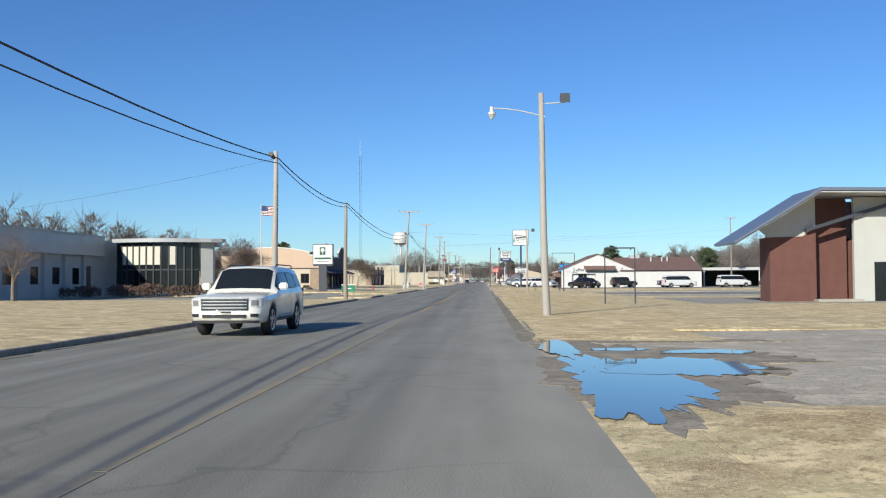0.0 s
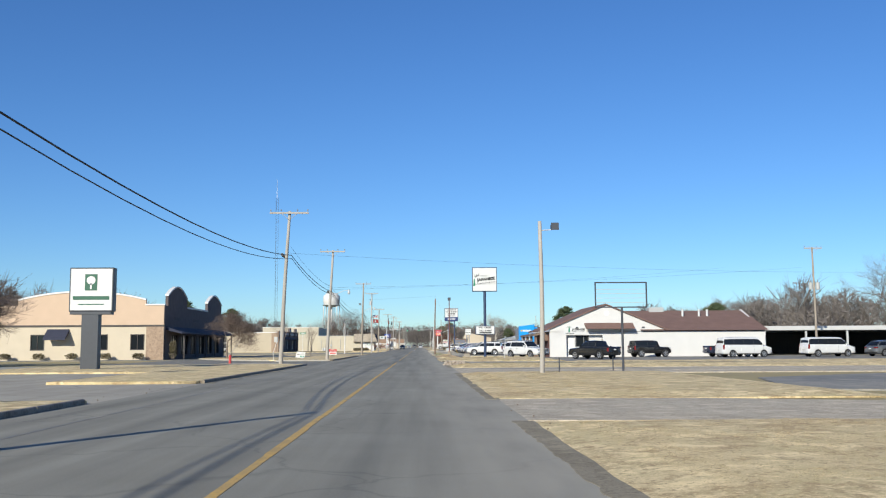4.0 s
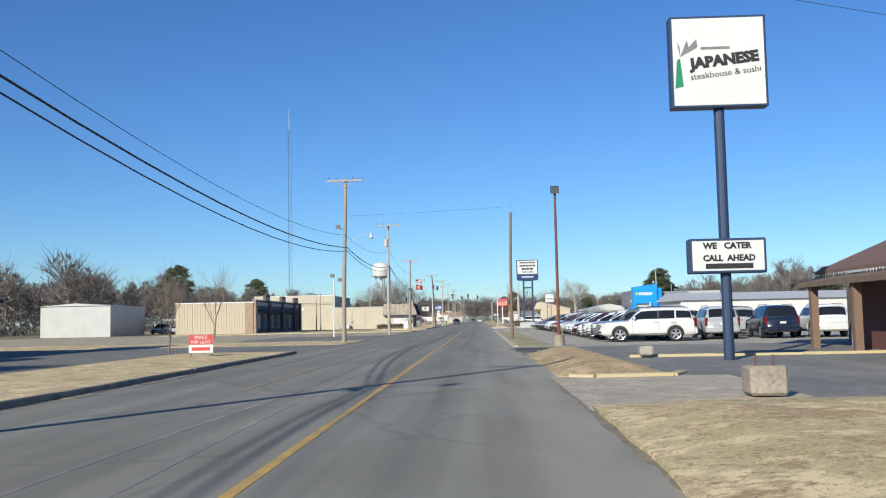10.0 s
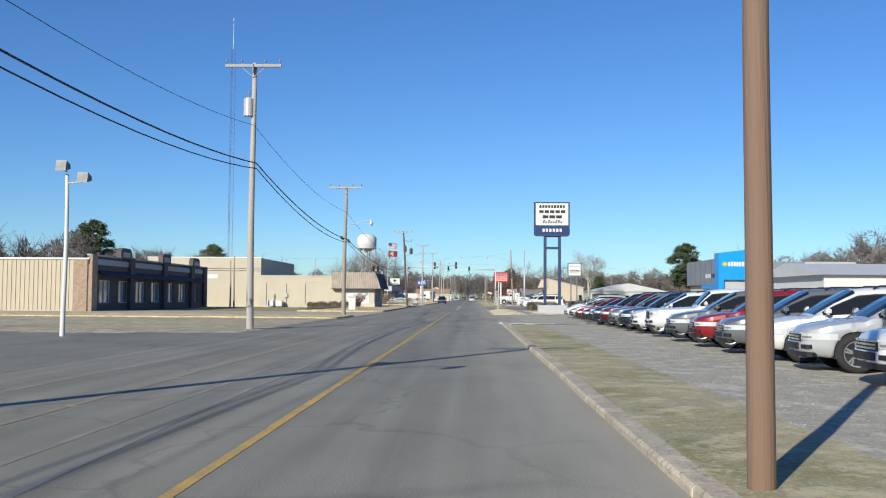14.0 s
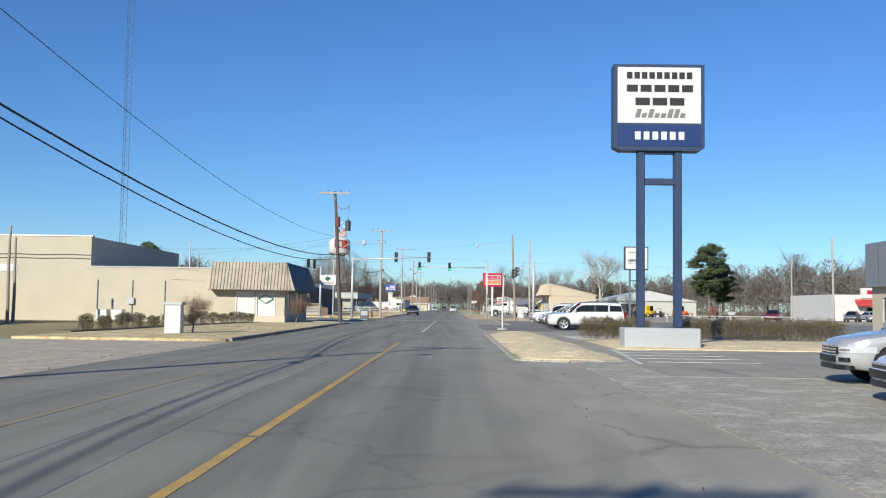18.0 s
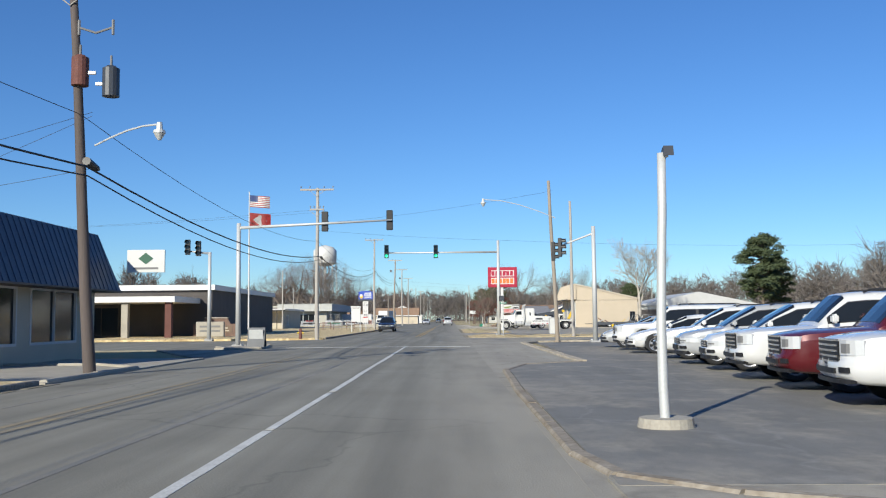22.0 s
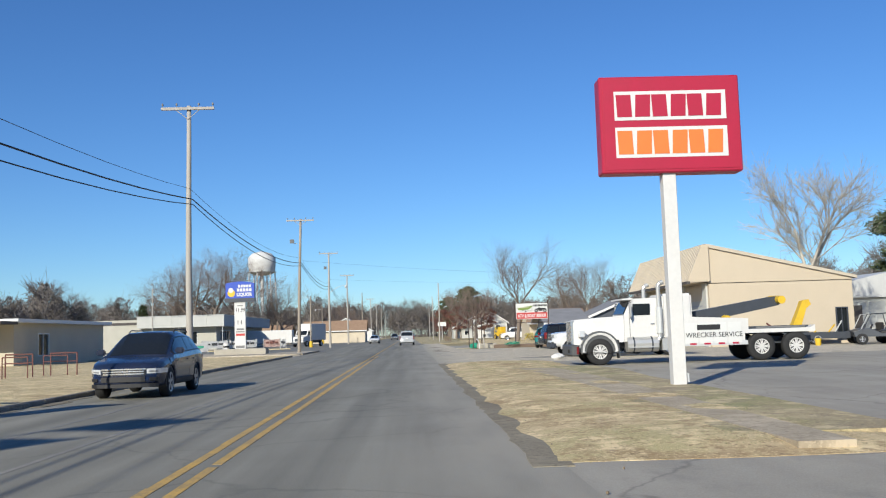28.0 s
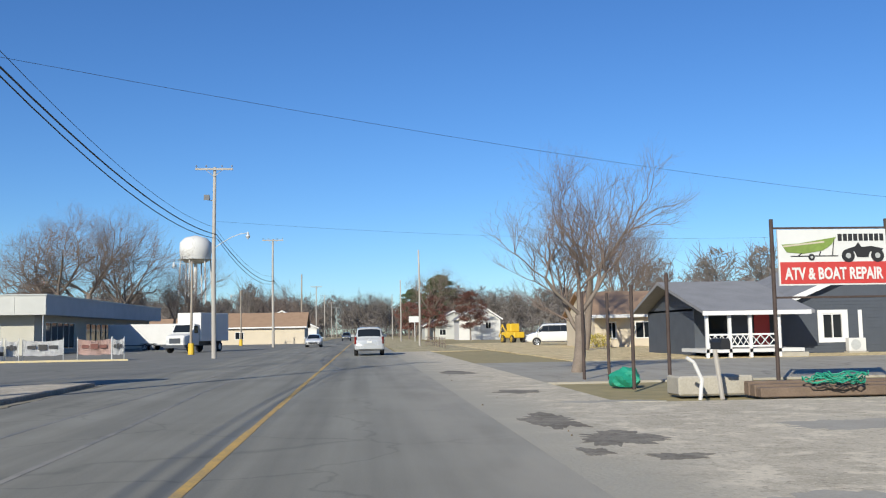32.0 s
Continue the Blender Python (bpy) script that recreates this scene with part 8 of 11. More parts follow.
# curved glass office
t = building("glass_office", (-31.0, 90.0, 0.1), "office with a curved dark glass front and pale roof slab")
bm = B()
R = 7.4
pts = [(R * math.sin(a) - 0.7, R * 1.0 - R * math.cos(a)) for a in [(-0.62 + 0.1 * k) for k in range(13)]]
n = len(pts)
for i, ((xa, ya), (xb, yb)) in enumerate(zip(pts, pts[1:])):
    for z0, z1, nm in ((0.3, 2.5, "lower_pane"), (2.6, 5.2, "upper_pane")):
        bm = B()
        panel(bm, (xa, ya, z0), (xb, yb, z0), (xb, yb, z1), (xa, ya, z1), 0.04, 0.96, 0, 1, 0.02)
        part(nm, bm, M["glass"], t, "dark glass pane")
    if i in (1, 2, 3, 4, 5, 6, 8):
        bm = B()
        panel(bm, (xa, ya - 0.05, 3.05), (xb, yb - 0.05, 3.05), (xb, yb - 0.05, 4.85), (xa, ya - 0.05, 4.85), 0.14, 0.86, 0, 1, 0.012)
        part("blind", bm, M["blind"], t, "pale drawn blind")
    bm = B()
    box(bm, xa - 0.07, xa + 0.07, ya - 0.10, ya + 0.1, 0, 5.3)
    part("mullion", bm, M["black"], t)
bm = B()
prism(bm, [(x, y - 0.05) for x, y in pts] + [(2.4, 5), (-5, 5)], "z", 2.48, 2.62)
part("spandrel", bm, M["steel_dark"], t)
bm = B()
prism(bm, [(x * 1.06, y - 0.7) for x, y in pts] + [(4.6, 0.9), (5.5, 1.6), (5.6, 2.6), (4.0, 5), (2.0, 14), (-5.6, 14)], "z", 5.25, 5.62)
part("roof_slab", bm, M["grey_sheet"], t, "pale roof slab")
bm = B()
prism(bm, [(pts[-1][0] + 0.12, pts[-1][1]), (4.5, 1.9), (4.3, 3.2), (2.6, 5), (2.6, 5.2), (pts[-1][0] + 0.12, 5)], "z", -0.1, 5.25)
part("side_wall", bm, M["pale_wall"], t)
bm = B()
box(bm, -30, -6.5, -30, 12, -0.1, 5.55)
part("wing", bm, M["pale_wall"], t)
boxpart("wing_fascia", (-30, -5.9, -30.4, 0.4, 3.9, 5.75), M["grey_sheet"], t, "deep grey fascia")
boxpart("wing_cap", (-30.1, -5.8, -30.5, 0.5, 5.75, 5.9), M["pale_wall"], t, "white roof edge")
for y in (-27, -22.5, -18, -13.5, -9.5, -5.5):
    boxpart("wing_window", (-6.52, -6.46, y, y + 1.3, 1.2, 2.7), M["glass"], t, "dark window")
    boxpart("pilaster", (-6.5, -6.2, y + 1.9, y + 2.3, -0.1, 3.9), M["pale_wall"], t)
boxpart("wing_door", (-6.52, -6.45, -3.0, -1.6, 0.0, 2.9), M["dark_wall"], t, "dark entrance door")

# bank block with peach front
t = building("bank_building", (-28.6, 165.2, 0.1), "peach and cream shop block with arched parapets and a navy arcade")
front = [(x, x + 1.5, 1.0, 2.7) for x in (-3.6, -7.6, -14.5, -20.5, -25)]
side = [(3 + 4.4 * k, 6 + 4.4 * k, 0.35, 2.7) for k in range(6)]
shell(t, -34, 0, 0, 31, 3.6, M["cream_wall"], front, side)
for a, b, c, d in front:
    window_at(t, "x", a, b, c, d, 0.0, -1, M["dark_wall"], M["glass"])
for a, b, c, d in side:
    window_at(t, "y", a, b, c, d, 0.0, 1, M["dark_wall"], M["glass"], 2)
boxpart("band", (-34.1, 0.1, -0.08, 0.0, 3.55, 3.75), M["dark_wall"], t, "dark band")
bm = B()
arch = [(-9 + 7 * (k / 10 * 2 - 1), 7.35 - 0.9 * abs(k / 10 * 2 - 1) ** 2) for k in range(11)]
prism(bm, [(-18, 3.75), (0, 3.75), (0, 5.9), (-2, 5.9), (-2, 6.45)] + arch[::-1] + [(-16, 6.45), (-16, 5.9), (-18, 5.9)], "y", 0.0, 0.3)
part("parapet", bm, M["peach"], t, "peach parapet with an arched top")
bm = B()
for (xa, za), (xb, zb) in zip(arch, arch[1:]):
    prism(bm, [(xa, za), (xb, zb), (xb, zb + 0.18), (xa, za + 0.18)], "y", -0.08, 0.36)
box(bm, -2.05, 0.08, -0.08, 0.36, 5.9, 6.05)
part("cornice", bm, M["trim"], t, "white cornice")
bm = B()
wall_y(bm, -0.3, 0.0, 0.3, 31, 5.9, (), 3.6)
for yc in (5.8, 25.2):
    prism(bm, [(yc - 4.3, 5.9), (yc - 4.3, 7.0)] + [(yc - 4.1 + 8.2 * k / 12, 7.0 + 1.15 * math.sin(math.pi * k / 12)) for k in range(13)] + [(yc + 4.3, 7.0), (yc + 4.3, 5.9)], "x", -0.3, 0.02)
part("side_parapet", bm, M["brick_brown"], t, "brown brick parapet with arched crests")
bm = B()
wall_y(bm, 0.005, 0.09, 0.3, 31, 3.6, side, -0.1)
part("brick_cladding", bm, M["brick_brown"], t, "brown brick shop front")
bm = B()
for y0, y1 in ((10.2, 20.8),):
    box(bm, -0.35, 0.1, y0, y1, 5.9, 6.1)
for yc in (5.8, 25.2):
    pts = [(yc - 4.3 + 8.6 * k / 12, 7.02 + 1.15 * math.sin(math.pi * k / 12)) for k in range(13)]
    for (ya, za), (yb, zb) in zip(pts, pts[1:]):
        prism(bm, [(ya, za), (yb, zb), (yb, zb + 0.16), (ya, za + 0.16)], "x", -0.36, 0.08)
part("cornice", bm, M["trim"], t)
bm = B()
prism(bm, [(0, 3.6), (0, 3.2), (1.9, 2.75), (1.9, 2.9)], "y", 0.6, 30.5)
part("awning", bm, M["awning"], t, "navy cloth awning")
for k in range(6):
    bm = B()
    tube(bm, (1.8, 2 + 5.2 * k, 0), (1.8, 2 + 5.2 * k, 2.8), 0.07, 0.07, 8)
    part("post", bm, M["dark_wall"], t)
for y0, n in ((4.5, 2.6), (13.5, 2.8), (23.7, 3.0)):
    boxpart("lettering", (0.0, 0.05, y0, y0 + n, 4.35, 4.7), M["dark_wall"], t, "dark raised lettering bar")
for xc in (-31, -11.5):
    bm = B()
    prism(bm, [(0, 2.9), (-1.2, 2.1), (-1.2, 2.3), (0, 3.3)], "x", xc - 1.2, xc + 1.2)
    part("door_awning", bm, M["awning"], t, "dark curved door awning")
bm = B()
box(bm, -1.9, 0.03, -0.06, 0.0, -0.1, 3.55)
part("stone_pier", bm, M["stone"], t, "stacked stone corner pier")

# low metal shed left
t = building("metal_shed", (-54.6, 280, 0), "small pale sheet metal shed")
shell(t, -10.5, 0, 0, 14, 4.6, M["grey_sheet"], th=0.15)
bm = B()
prism(bm, [(-10.7, 4.55), (0.2, 4.55), (-5.2, 4.95)], "y", -0.2, 14.2)
part("gable_roof", bm, M["grey_sheet"], t)

t = building("carport", (-55.9, 296, 0), "pale metal carport between the shed and the store")
boxpart("roof", (0, 9.0, 0, 6, 2.25, 2.42), M["roof_white"], t)
for x in (0.2, 3.1, 6.0, 8.8):
    for y in (0.2, 5.8):
        post(t, x, y, 0, 2.25, 0.05, M["steel"])

# sand building with the dark brick front
t = building("brick_store", (-34.4, 284, 0.1), "tan metal store with a dark brick and stone front")
side = [(2.5 + 4.6 * k, 5.1 + 4.6 * k, 0.6, 2.7) for k in range(7)]
shell(t, -11.8, 0, 0, 36, 4.55, M["metal_tan"], (), side)
for a, b, c, d in side:
    window_at(t, "y", a, b, c, d, 0.0, 1, M["white"], M["glass_pale"], 1)
bm = B()
wall_y(bm, 0.01, 0.12, 0, 36, 4.9, side, -0.1)
part("brick_front", bm, M["brick_dark"], t, "dark brick front")
boxpart("parapet_band", (0.12, 0.2, 0.0, 36, 4.1, 4.62), M["grey_wall"], t, "grey parapet band")
boxpart("cornice", (-0.05, 0.32, -0.05, 36.05, 4.86, 5.0), M["grey_wall"], t, "grey cornice")
for k in range(29):
    boxpart("rib", (-11.7 + 0.4 * k, -11.62 + 0.4 * k, -0.05, 0.0, 0, 4.5), M["metal_tan"], t)
for yc in (0.6, 10, 20, 30, 35.4):
    bm = B()
    box(bm, 0.1, 0.45, yc - 0.6, yc + 0.6, -0.1, 5.0)
    part("pier", bm, M["stone"] if yc < 1 else M["brick_dark"], t, "stone pier" if yc < 1 else "brick pier")
for yc in (8, 20, 31):
    bm = B()
    prism(bm, [(yc - 1.4, 4.8), (yc + 1.4, 4.8), (yc + 1.4, 5.6), (yc + 0.9, 5.9), (yc - 0.9, 5.9), (yc - 1.4, 5.6)], "x", 0.0, 0.5)
    part("crest", bm, M["brick_dark"], t)
    boxpart("crest_panel", (0.5, 0.53, yc - 0.9, yc + 0.9, 5.0, 5.5), M["grey_wall"], t)
bm = B()
prism(bm, [(0.12, 3.4), (0.9, 3.0), (0.9, 3.12), (0.12, 3.6)], "y", 2, 34)
part("awning", bm, M["awning"], t, "dark awning")
boxpart("stone_base", (-1.2, 0.02, -0.06, 0.0, -0.1, 4.55), M["stone"], t)
boxpart("eave", (-11.9, 0.2, -0.12, 0.0, 4.5, 4.65), M["trim"], t)

# cream block store with the mansard corner
t = building("block_store", (-13.6, 330.0, 0.05), "cream block store with a weathered mansard over its shop windows")
front = ((-3.9, -2.4, 0.4, 2.4), (-2.25, -0.75, 0.4, 2.4))
side = ((1.2, 4.4, 0.6, 2.5), (5.4, 9.2, 0.6, 2.5))
shell(t, -16, 0, 0, 11, 4.2, M["cream"], front, side)
for a, b, c, d in front:
    window_at(t, "x", a, b, c, d, 0.0, -1, M["white"], M["white_sign"], 0)
for x0, z0, x1, z1 in ((-2.1, 1.85, -1.5, 2.2), (-1.5, 2.2, -0.9, 1.85), (-0.9, 1.85, -1.5, 1.5), (-1.5, 1.5, -2.1, 1.85)):
    bm = B()
    tube(bm, (x0, -0.02, z0), (x1, -0.02, z1), 0.035, 0.035, 6)
    part("window_emblem", bm, M["green"], t, "green diamond outline on the window")
for a, b, c, d in side:
    window_at(t, "y", a, b, c, d, 0.0, 1, M["white"], M["glass"], 1)
boxpart("wainscot", (-6.3, 0.05, -0.1, 0.0, -0.1, 0.5), M["cream_wall"], t)
bm = B()
a0, a1, zt, zb = 0.95, 0.15, 4.75, 2.55
loft(bm, [[(-5.8, -a0, zb), (a0, -a0, zb), (a0, 11.2, zb), (-5.8, 11.2, zb)], [(-5.8, -a1, zt), (a1, -a1, zt), (a1, 10.8, zt), (-5.8, 10.8, zt)]])
man = part("mansard", bm, M["mansard"], t, "weathered sheet metal mansard")
# Navy panel laid over the street-side slope; the other slopes stay tan.
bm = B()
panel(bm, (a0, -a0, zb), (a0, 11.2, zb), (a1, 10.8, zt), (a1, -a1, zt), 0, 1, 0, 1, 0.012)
part("mansard_side", bm, M["mansard_navy"], man, "navy sheet on the street side")
for k in range(25):
    x = -5.75 + 0.265 * k
    bm = B()
    f = min(1.0, max(0.0, x / a0)) if x > a1 else 0.0
    pts = [Vector((x, -a0 - 0.02, zb)), Vector((min(x, a1), -a1 - 0.02, zt))]
    tube(bm, pts[0], pts[1], 0.026, 0.026, 4)
    part("seam", bm, M["mansard_seam"], man)
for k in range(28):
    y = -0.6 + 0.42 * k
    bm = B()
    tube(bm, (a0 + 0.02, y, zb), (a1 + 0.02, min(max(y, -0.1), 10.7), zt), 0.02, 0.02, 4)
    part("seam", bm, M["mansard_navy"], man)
# Lower edge coloured dark to draw the shadow under the mansard.
boxpart("mansard_edge", (-5.9, 1.0, -1.0, 11.25, 2.50, 2.56), M["mansard_seam"], t)
for x in (-15.0, -12.2, -9.6):
    bm = B()
    tube(bm, (x, -0.08, 0.3), (x, -0.08, 3.2), 0.04, 0.04, 8)
    part("conduit", bm, M["grey_sheet"], t)
boxpart("meter", (-12.5, -12.0, -0.22, 0.0, 1.3, 1.8), M["grey_sheet"], t)
for x in (-14.2, -13.0):
    bm = B()
    box(bm, x - 0.45, x + 0.45, -1.2, -0.4, 0, 0.85)
    bevelled(bm, 0.04)
    part("condenser", bm, M["steel"], t, "grey air conditioner unit")
bm = B()
tube(bm, (-9.1, 5.0, 4.2), (-9.1, 5.0, 6.8), 0.05, 0.05, 8)
part("roof_mast", bm, M["steel"], t)
boxpart("coping", (-16.1, -5.9, -0.05, 0.4, 4.2, 4.3), M["grey_sheet"], t)
t2 = building("block_warehouse", (-29.6, 331.0, 0.05), "tall cream block warehouse behind the store")
shell(t2, -16, 0, 0, 24, 6.7, M["cream"])
boxpart("coping", (-16.1, 0.1, -0.06, 0.4, 6.7, 6.82), M["trim"], t2)
boxpart("lettering_board", (-9, -6, -0.05, 0.0, 3.8, 4.4), M["white_sign"], t2)
for z in (4.9, 5.2):
    bm = B()
    pipe(bm, [(-16 + 2 * k, -0.06, z + 0.05 * (k % 2)) for k in range(9)], 0.02, 5)
    part("wall_cable", bm, M["cable"], t2)
t = thing("wall_sign", (-12.5, 341.5, 3.35), "white shop board with a dark diamond, on the store's corner", "sign")
boxpart("board", (0.0, 1.5, -0.05, 0.05, 0.0, 0.9), M["white_sign"], t)
bm = B()
prism(bm, [(0.45, 0.55), (0.75, 0.32), (1.05, 0.55), (0.75, 0.78)], "y", -0.062, -0.05)
part("diamond", bm, M["green_deep"], t)
bars(t, M["grey_ink"], 0.2, 1.3, -0.05, ((0.12, 0.2, 0.9),))

# city hall with canopy
t = building("canopy_building", (-20.0, 384, 0.15), "low dark walled public building with a white flat canopy")
shell(t, -26, 0, 0, 27, 3.9, M["dark_wall"], ((-20, -17, 0.6, 2.4), (-11, -8, 0.0, 2.5)), ((9, 10.4, 0, 2.4),))
window_at(t, "x", -20, -17, 0.6, 2.4, 0, -1, M["dark_wall"], M["glass"])
window_at(t, "x", -11, -8, 0.0, 2.5, 0, -1, M["dark_wall"], M["glass"])
window_at(t, "y", 9, 10.4, 0, 2.4, 0, 1, M["steel"], M["glass"])
boxpart("fascia", (-26.2, 0.3, -0.35, 27, 3.9, 4.35), M["trim"], t, "white roof edge")
boxpart("canopy", (-24, -1.0, -7.5, -0.1, 2.75, 3.2), M["trim"], t, "white flat canopy")
for x in (-23, -18.5, -14, -9.5, -5.0, -1.6):
    bm = B()
    box(bm, x - 0.25, x + 0.25, -7.2, -6.7, -0.1, 2.75)
    part("column", bm, M["concrete"] if x < -3 else M["brick_maroon"], t)
bm = B()
box(bm, 0.4, 2.6, -6.5, -6.1, 0, 1.2)
bevelled(bm, 0.05)
part("name_wall", bm, M["concrete"], t, "pale stone name wall")
for k in range(2):
    boxpart("lettering", (0.7, 2.3, -6.52, -6.5, 0.4 + 0.35 * k, 0.55 + 0.35 * k), M["grey_ink"], t)
t = thing("monument_sign", (-19.0, 381.7, 0.12), "low brown brick sign with a stepped top on the lawn", "sign")
bm = B()
prism(bm, [(-1.9, 0), (1.9, 0), (1.9, 1.05), (1.2, 1.05), (0.9, 1.5), (-0.9, 1.5), (-1.2, 1.05), (-1.9, 1.05)], "y", -0.25, 0.25)
part("wall", bm, M["brick_sign"], t)
boxpart("plate", (-1.35, 1.35, -0.28, -0.25, 0.3, 0.9), M["timber"], t, "dark name plate")
bars(t, M["cream"], -1.2, 1.2, -0.28, ((0.42, 0.52, 0.9), (0.64, 0.76, 0.8)))
boxpart("coping", (-0.95, 0.95, -0.3, 0.3, 1.5, 1.58), M["concrete"], t)
t = thing("flagpole", (-16.55, 382.5, 0.1), "white flagpole with two flags at the public building", "flagpole")
bm = B()
tube(bm, (0, 0, 0), (0, 0, 12.2), 0.075, 0.045, 10)
part("shaft", bm, M["white"], t)


def flag(parent, z, w, h, field, kind):
    bm = B()
    n = 10
    grid = []
    for i in range(n + 1):
        u = i / n
        x, y = 0.06 + u * w * 0.92, 0.12 * math.sin(u * 7) * u
        dz = -0.16 * u * w * 0.5
        grid.append([bm.verts.new((x, y, z + dz)), bm.verts.new((x, y, z + dz - h))])
    for a, b in zip(grid, grid[1:]):
        bm.faces.new((a[0], b[0], b[1], a[1]))
    bmesh.ops.solidify(bm, geom=bm.faces[:], thickness=0.01)
    fl = part("flag", bm, field, parent, "red flag with a white diamond" if kind == "state" else "red and white striped flag with a blue corner")

    def at(u, v, off):
        return (0.06 + u * w * 0.92, 0.12 * math.sin(u * 7) * u + off, z - 0.16 * u * w * 0.5 - v * h)
    if kind == "state":
        for off in (-0.03, 0.03):
            bm = B()
            bm.faces.new([bm.verts.new(at(u, v, off)) for u, v in ((0.15, 0.5), (0.5, 0.1), (0.85, 0.5), (0.5, 0.9))])
            bmesh.ops.solidify(bm, geom=bm.faces[:], thickness=0.006)
            part("diamond", bm, M["white_sign"], fl)
    else:
        for off in (-0.022, 0.022):
            for k in range(6):
                bm = B()
                v0, v1 = (2 * k + 1) / 13, (2 * k + 2) / 13
                for i in range(n):
                    bm.faces.new([bm.verts.new(at(u, v, off)) for u, v in ((i / n, v0), ((i + 1) / n, v0), ((i + 1) / n, v1), (i / n, v1))])
                part("stripe", bm, M["white_sign"], fl)
            bm = B()
            for i in range(4):
                bm.faces.new([bm.verts.new(at(u, v, off * 1.5)) for u, v in ((i / n, 0), ((i + 1) / n, 0), ((i + 1) / n, 0.54), (i / n, 0.54))])
            part("blue_corner", bm, M["navy"], fl)


flag(t, 11.9, 1.8, 1.0, M["red_soft"], "stripes")
flag(t, 10.4, 1.9, 1.15, M["red_soft"], "state")
t = thing("flagpole", (-22.5, 95.5, 0.12), "white flagpole with a striped flag on the lawn", "flagpole")
bm = B()
tube(bm, (0, 0, 0), (0, 0, 9.4), 0.07, 0.04, 10)
part("shaft", bm, M["white"], t)
flag(t, 9.2, 1.75, 1.0, M["red_soft"], "stripes")

# low tan building and liquor store
t = building("low_clinic", (-26, 450, 0.1), "long low tan building with a white roof edge")
shell(t, -30, 0, 0, 18, 2.9, M["cream"], ((-22, -19, 0.5, 2.3), (-9.0, -7.5, 0.2, 2.3)), ((4, 6, 0.6, 2.2),))
window_at(t, "x", -22, -19, 0.5, 2.3, 0, -1, M["trim"], M["glass_pale"])
window_at(t, "x", -9.0, -7.5, 0.2, 2.3, 0, -1, M["trim"], M["glass_pale"])
window_at(t, "y", 4, 6, 0.6, 2.2, 0, 1, M["trim"], M["glass"])
boxpart("roof_edge", (-30.5, 0.6, -0.8, 18.4, 2.9, 3.15), M["trim"], t, "white roof edge")
boxpart("porch_roof", (-10, 0.6, -3.4, -0.8, 2.75, 2.95), M["dark_wall"], t, "dark porch roof")
for x in (-9.5, -5, -0.2):
    boxpart("porch_post", (x - 0.06, x + 0.06, -3.2, -3.08, 0, 2.75), M["dark_wall"], t)
t = building("liquor_store", (-30.6, 537.0, 0.05), "grey flat-roofed liquor store with a pale fascia")
shell(t, -34, 0, 0, 46, 5.0, M["putty_wall"], ((-9, -3, 0.3, 2.9),), ((3, 12, 0.4, 3.0), (16, 28, 0.4, 3.0)))
window_at(t, "x", -9, -3, 0.3, 2.9, 0, -1, M["steel"], M["glass"], 3)
window_at(t, "y", 3, 12, 0.4, 3.0, 0, 1, M["steel"], M["glass"], 4)
window_at(t, "y", 16, 28, 0.4, 3.0, 0, 1, M["steel"], M["glass"], 5)
for k in range(5):
    boxpart("fascia_panel", (-12 + 2.72 * k, -9.3 + 2.72 * k, -1.8, -1.6, 3.6, 5.35), M["pale_wall"], t, "pale fascia panel")
boxpart("fascia_side", (1.4, 1.6, -1.6, 46, 3.6, 5.35), M["grey_wall"], t, "grey side fascia")
boxpart("soffit", (-12, 1.4, -1.6, 46, 3.6, 3.7), M["grey_wall"], t)
boxpart("fascia_cap", (-12.1, 1.7, -1.9, 46, 5.35, 5.45), M["grey_sheet"], t)
boxpart("wall_band", (-34, -12.2, -0.06, 0.0, 4.2, 4.6), M["dark_wall"], t)
for x in (-11.5, -5.5, 1.3):
    bm = B()
    tube(bm, (x, -1.6, 0), (x, -1.6, 3.6), 0.05, 0.05, 8)
    part("porch_post", bm, M["steel"], t)


def banner(x, y, w, h, sheet_mat, ink, label, z=0.0, low=0.25):
    """A sagging vinyl sheet tied between two stakes."""
    t = thing("banner", (x, y, z), label, "banner", "banners before the liquor store")
    bm = B()
    n = 10
    rows = []
    for i in range(n + 1):
        u = i / n
        sag = 0.10 * math.sin(math.pi * u)
        xx, yy = (u - 0.5) * w, 0.05 * math.sin(u * 9 + x)
        rows.append([bm.verts.new((xx, yy, low - sag * 0.5 + 0.03 * math.sin(u * 17 + x))), bm.verts.new((xx, yy - 0.03 * math.sin(u * 6), low + h - sag))])
    for a, b in zip(rows, rows[1:]):
        bm.faces.new((a[0], b[0], b[1], a[1]))
    bmesh.ops.solidify(bm, geom=bm.faces[:], thickness=0.012)
    part("sheet", bm, sheet_mat, t)
    for k in range(3):
        c = (k - 1) * w * 0.27
        hz = h * (0.34 if k == 1 else 0.22)
        boxpart("lettering", (c - w * 0.11, c + w * 0.11, -0.10, -0.07, low + h * 0.52 - hz / 2, low + h * 0.52 + hz / 2), ink, t)
    for s in (-1, 1):
        post(t, s * (w / 2 + 0.03), 0, 0, low + h + 0.15, 0.022, M["steel"])


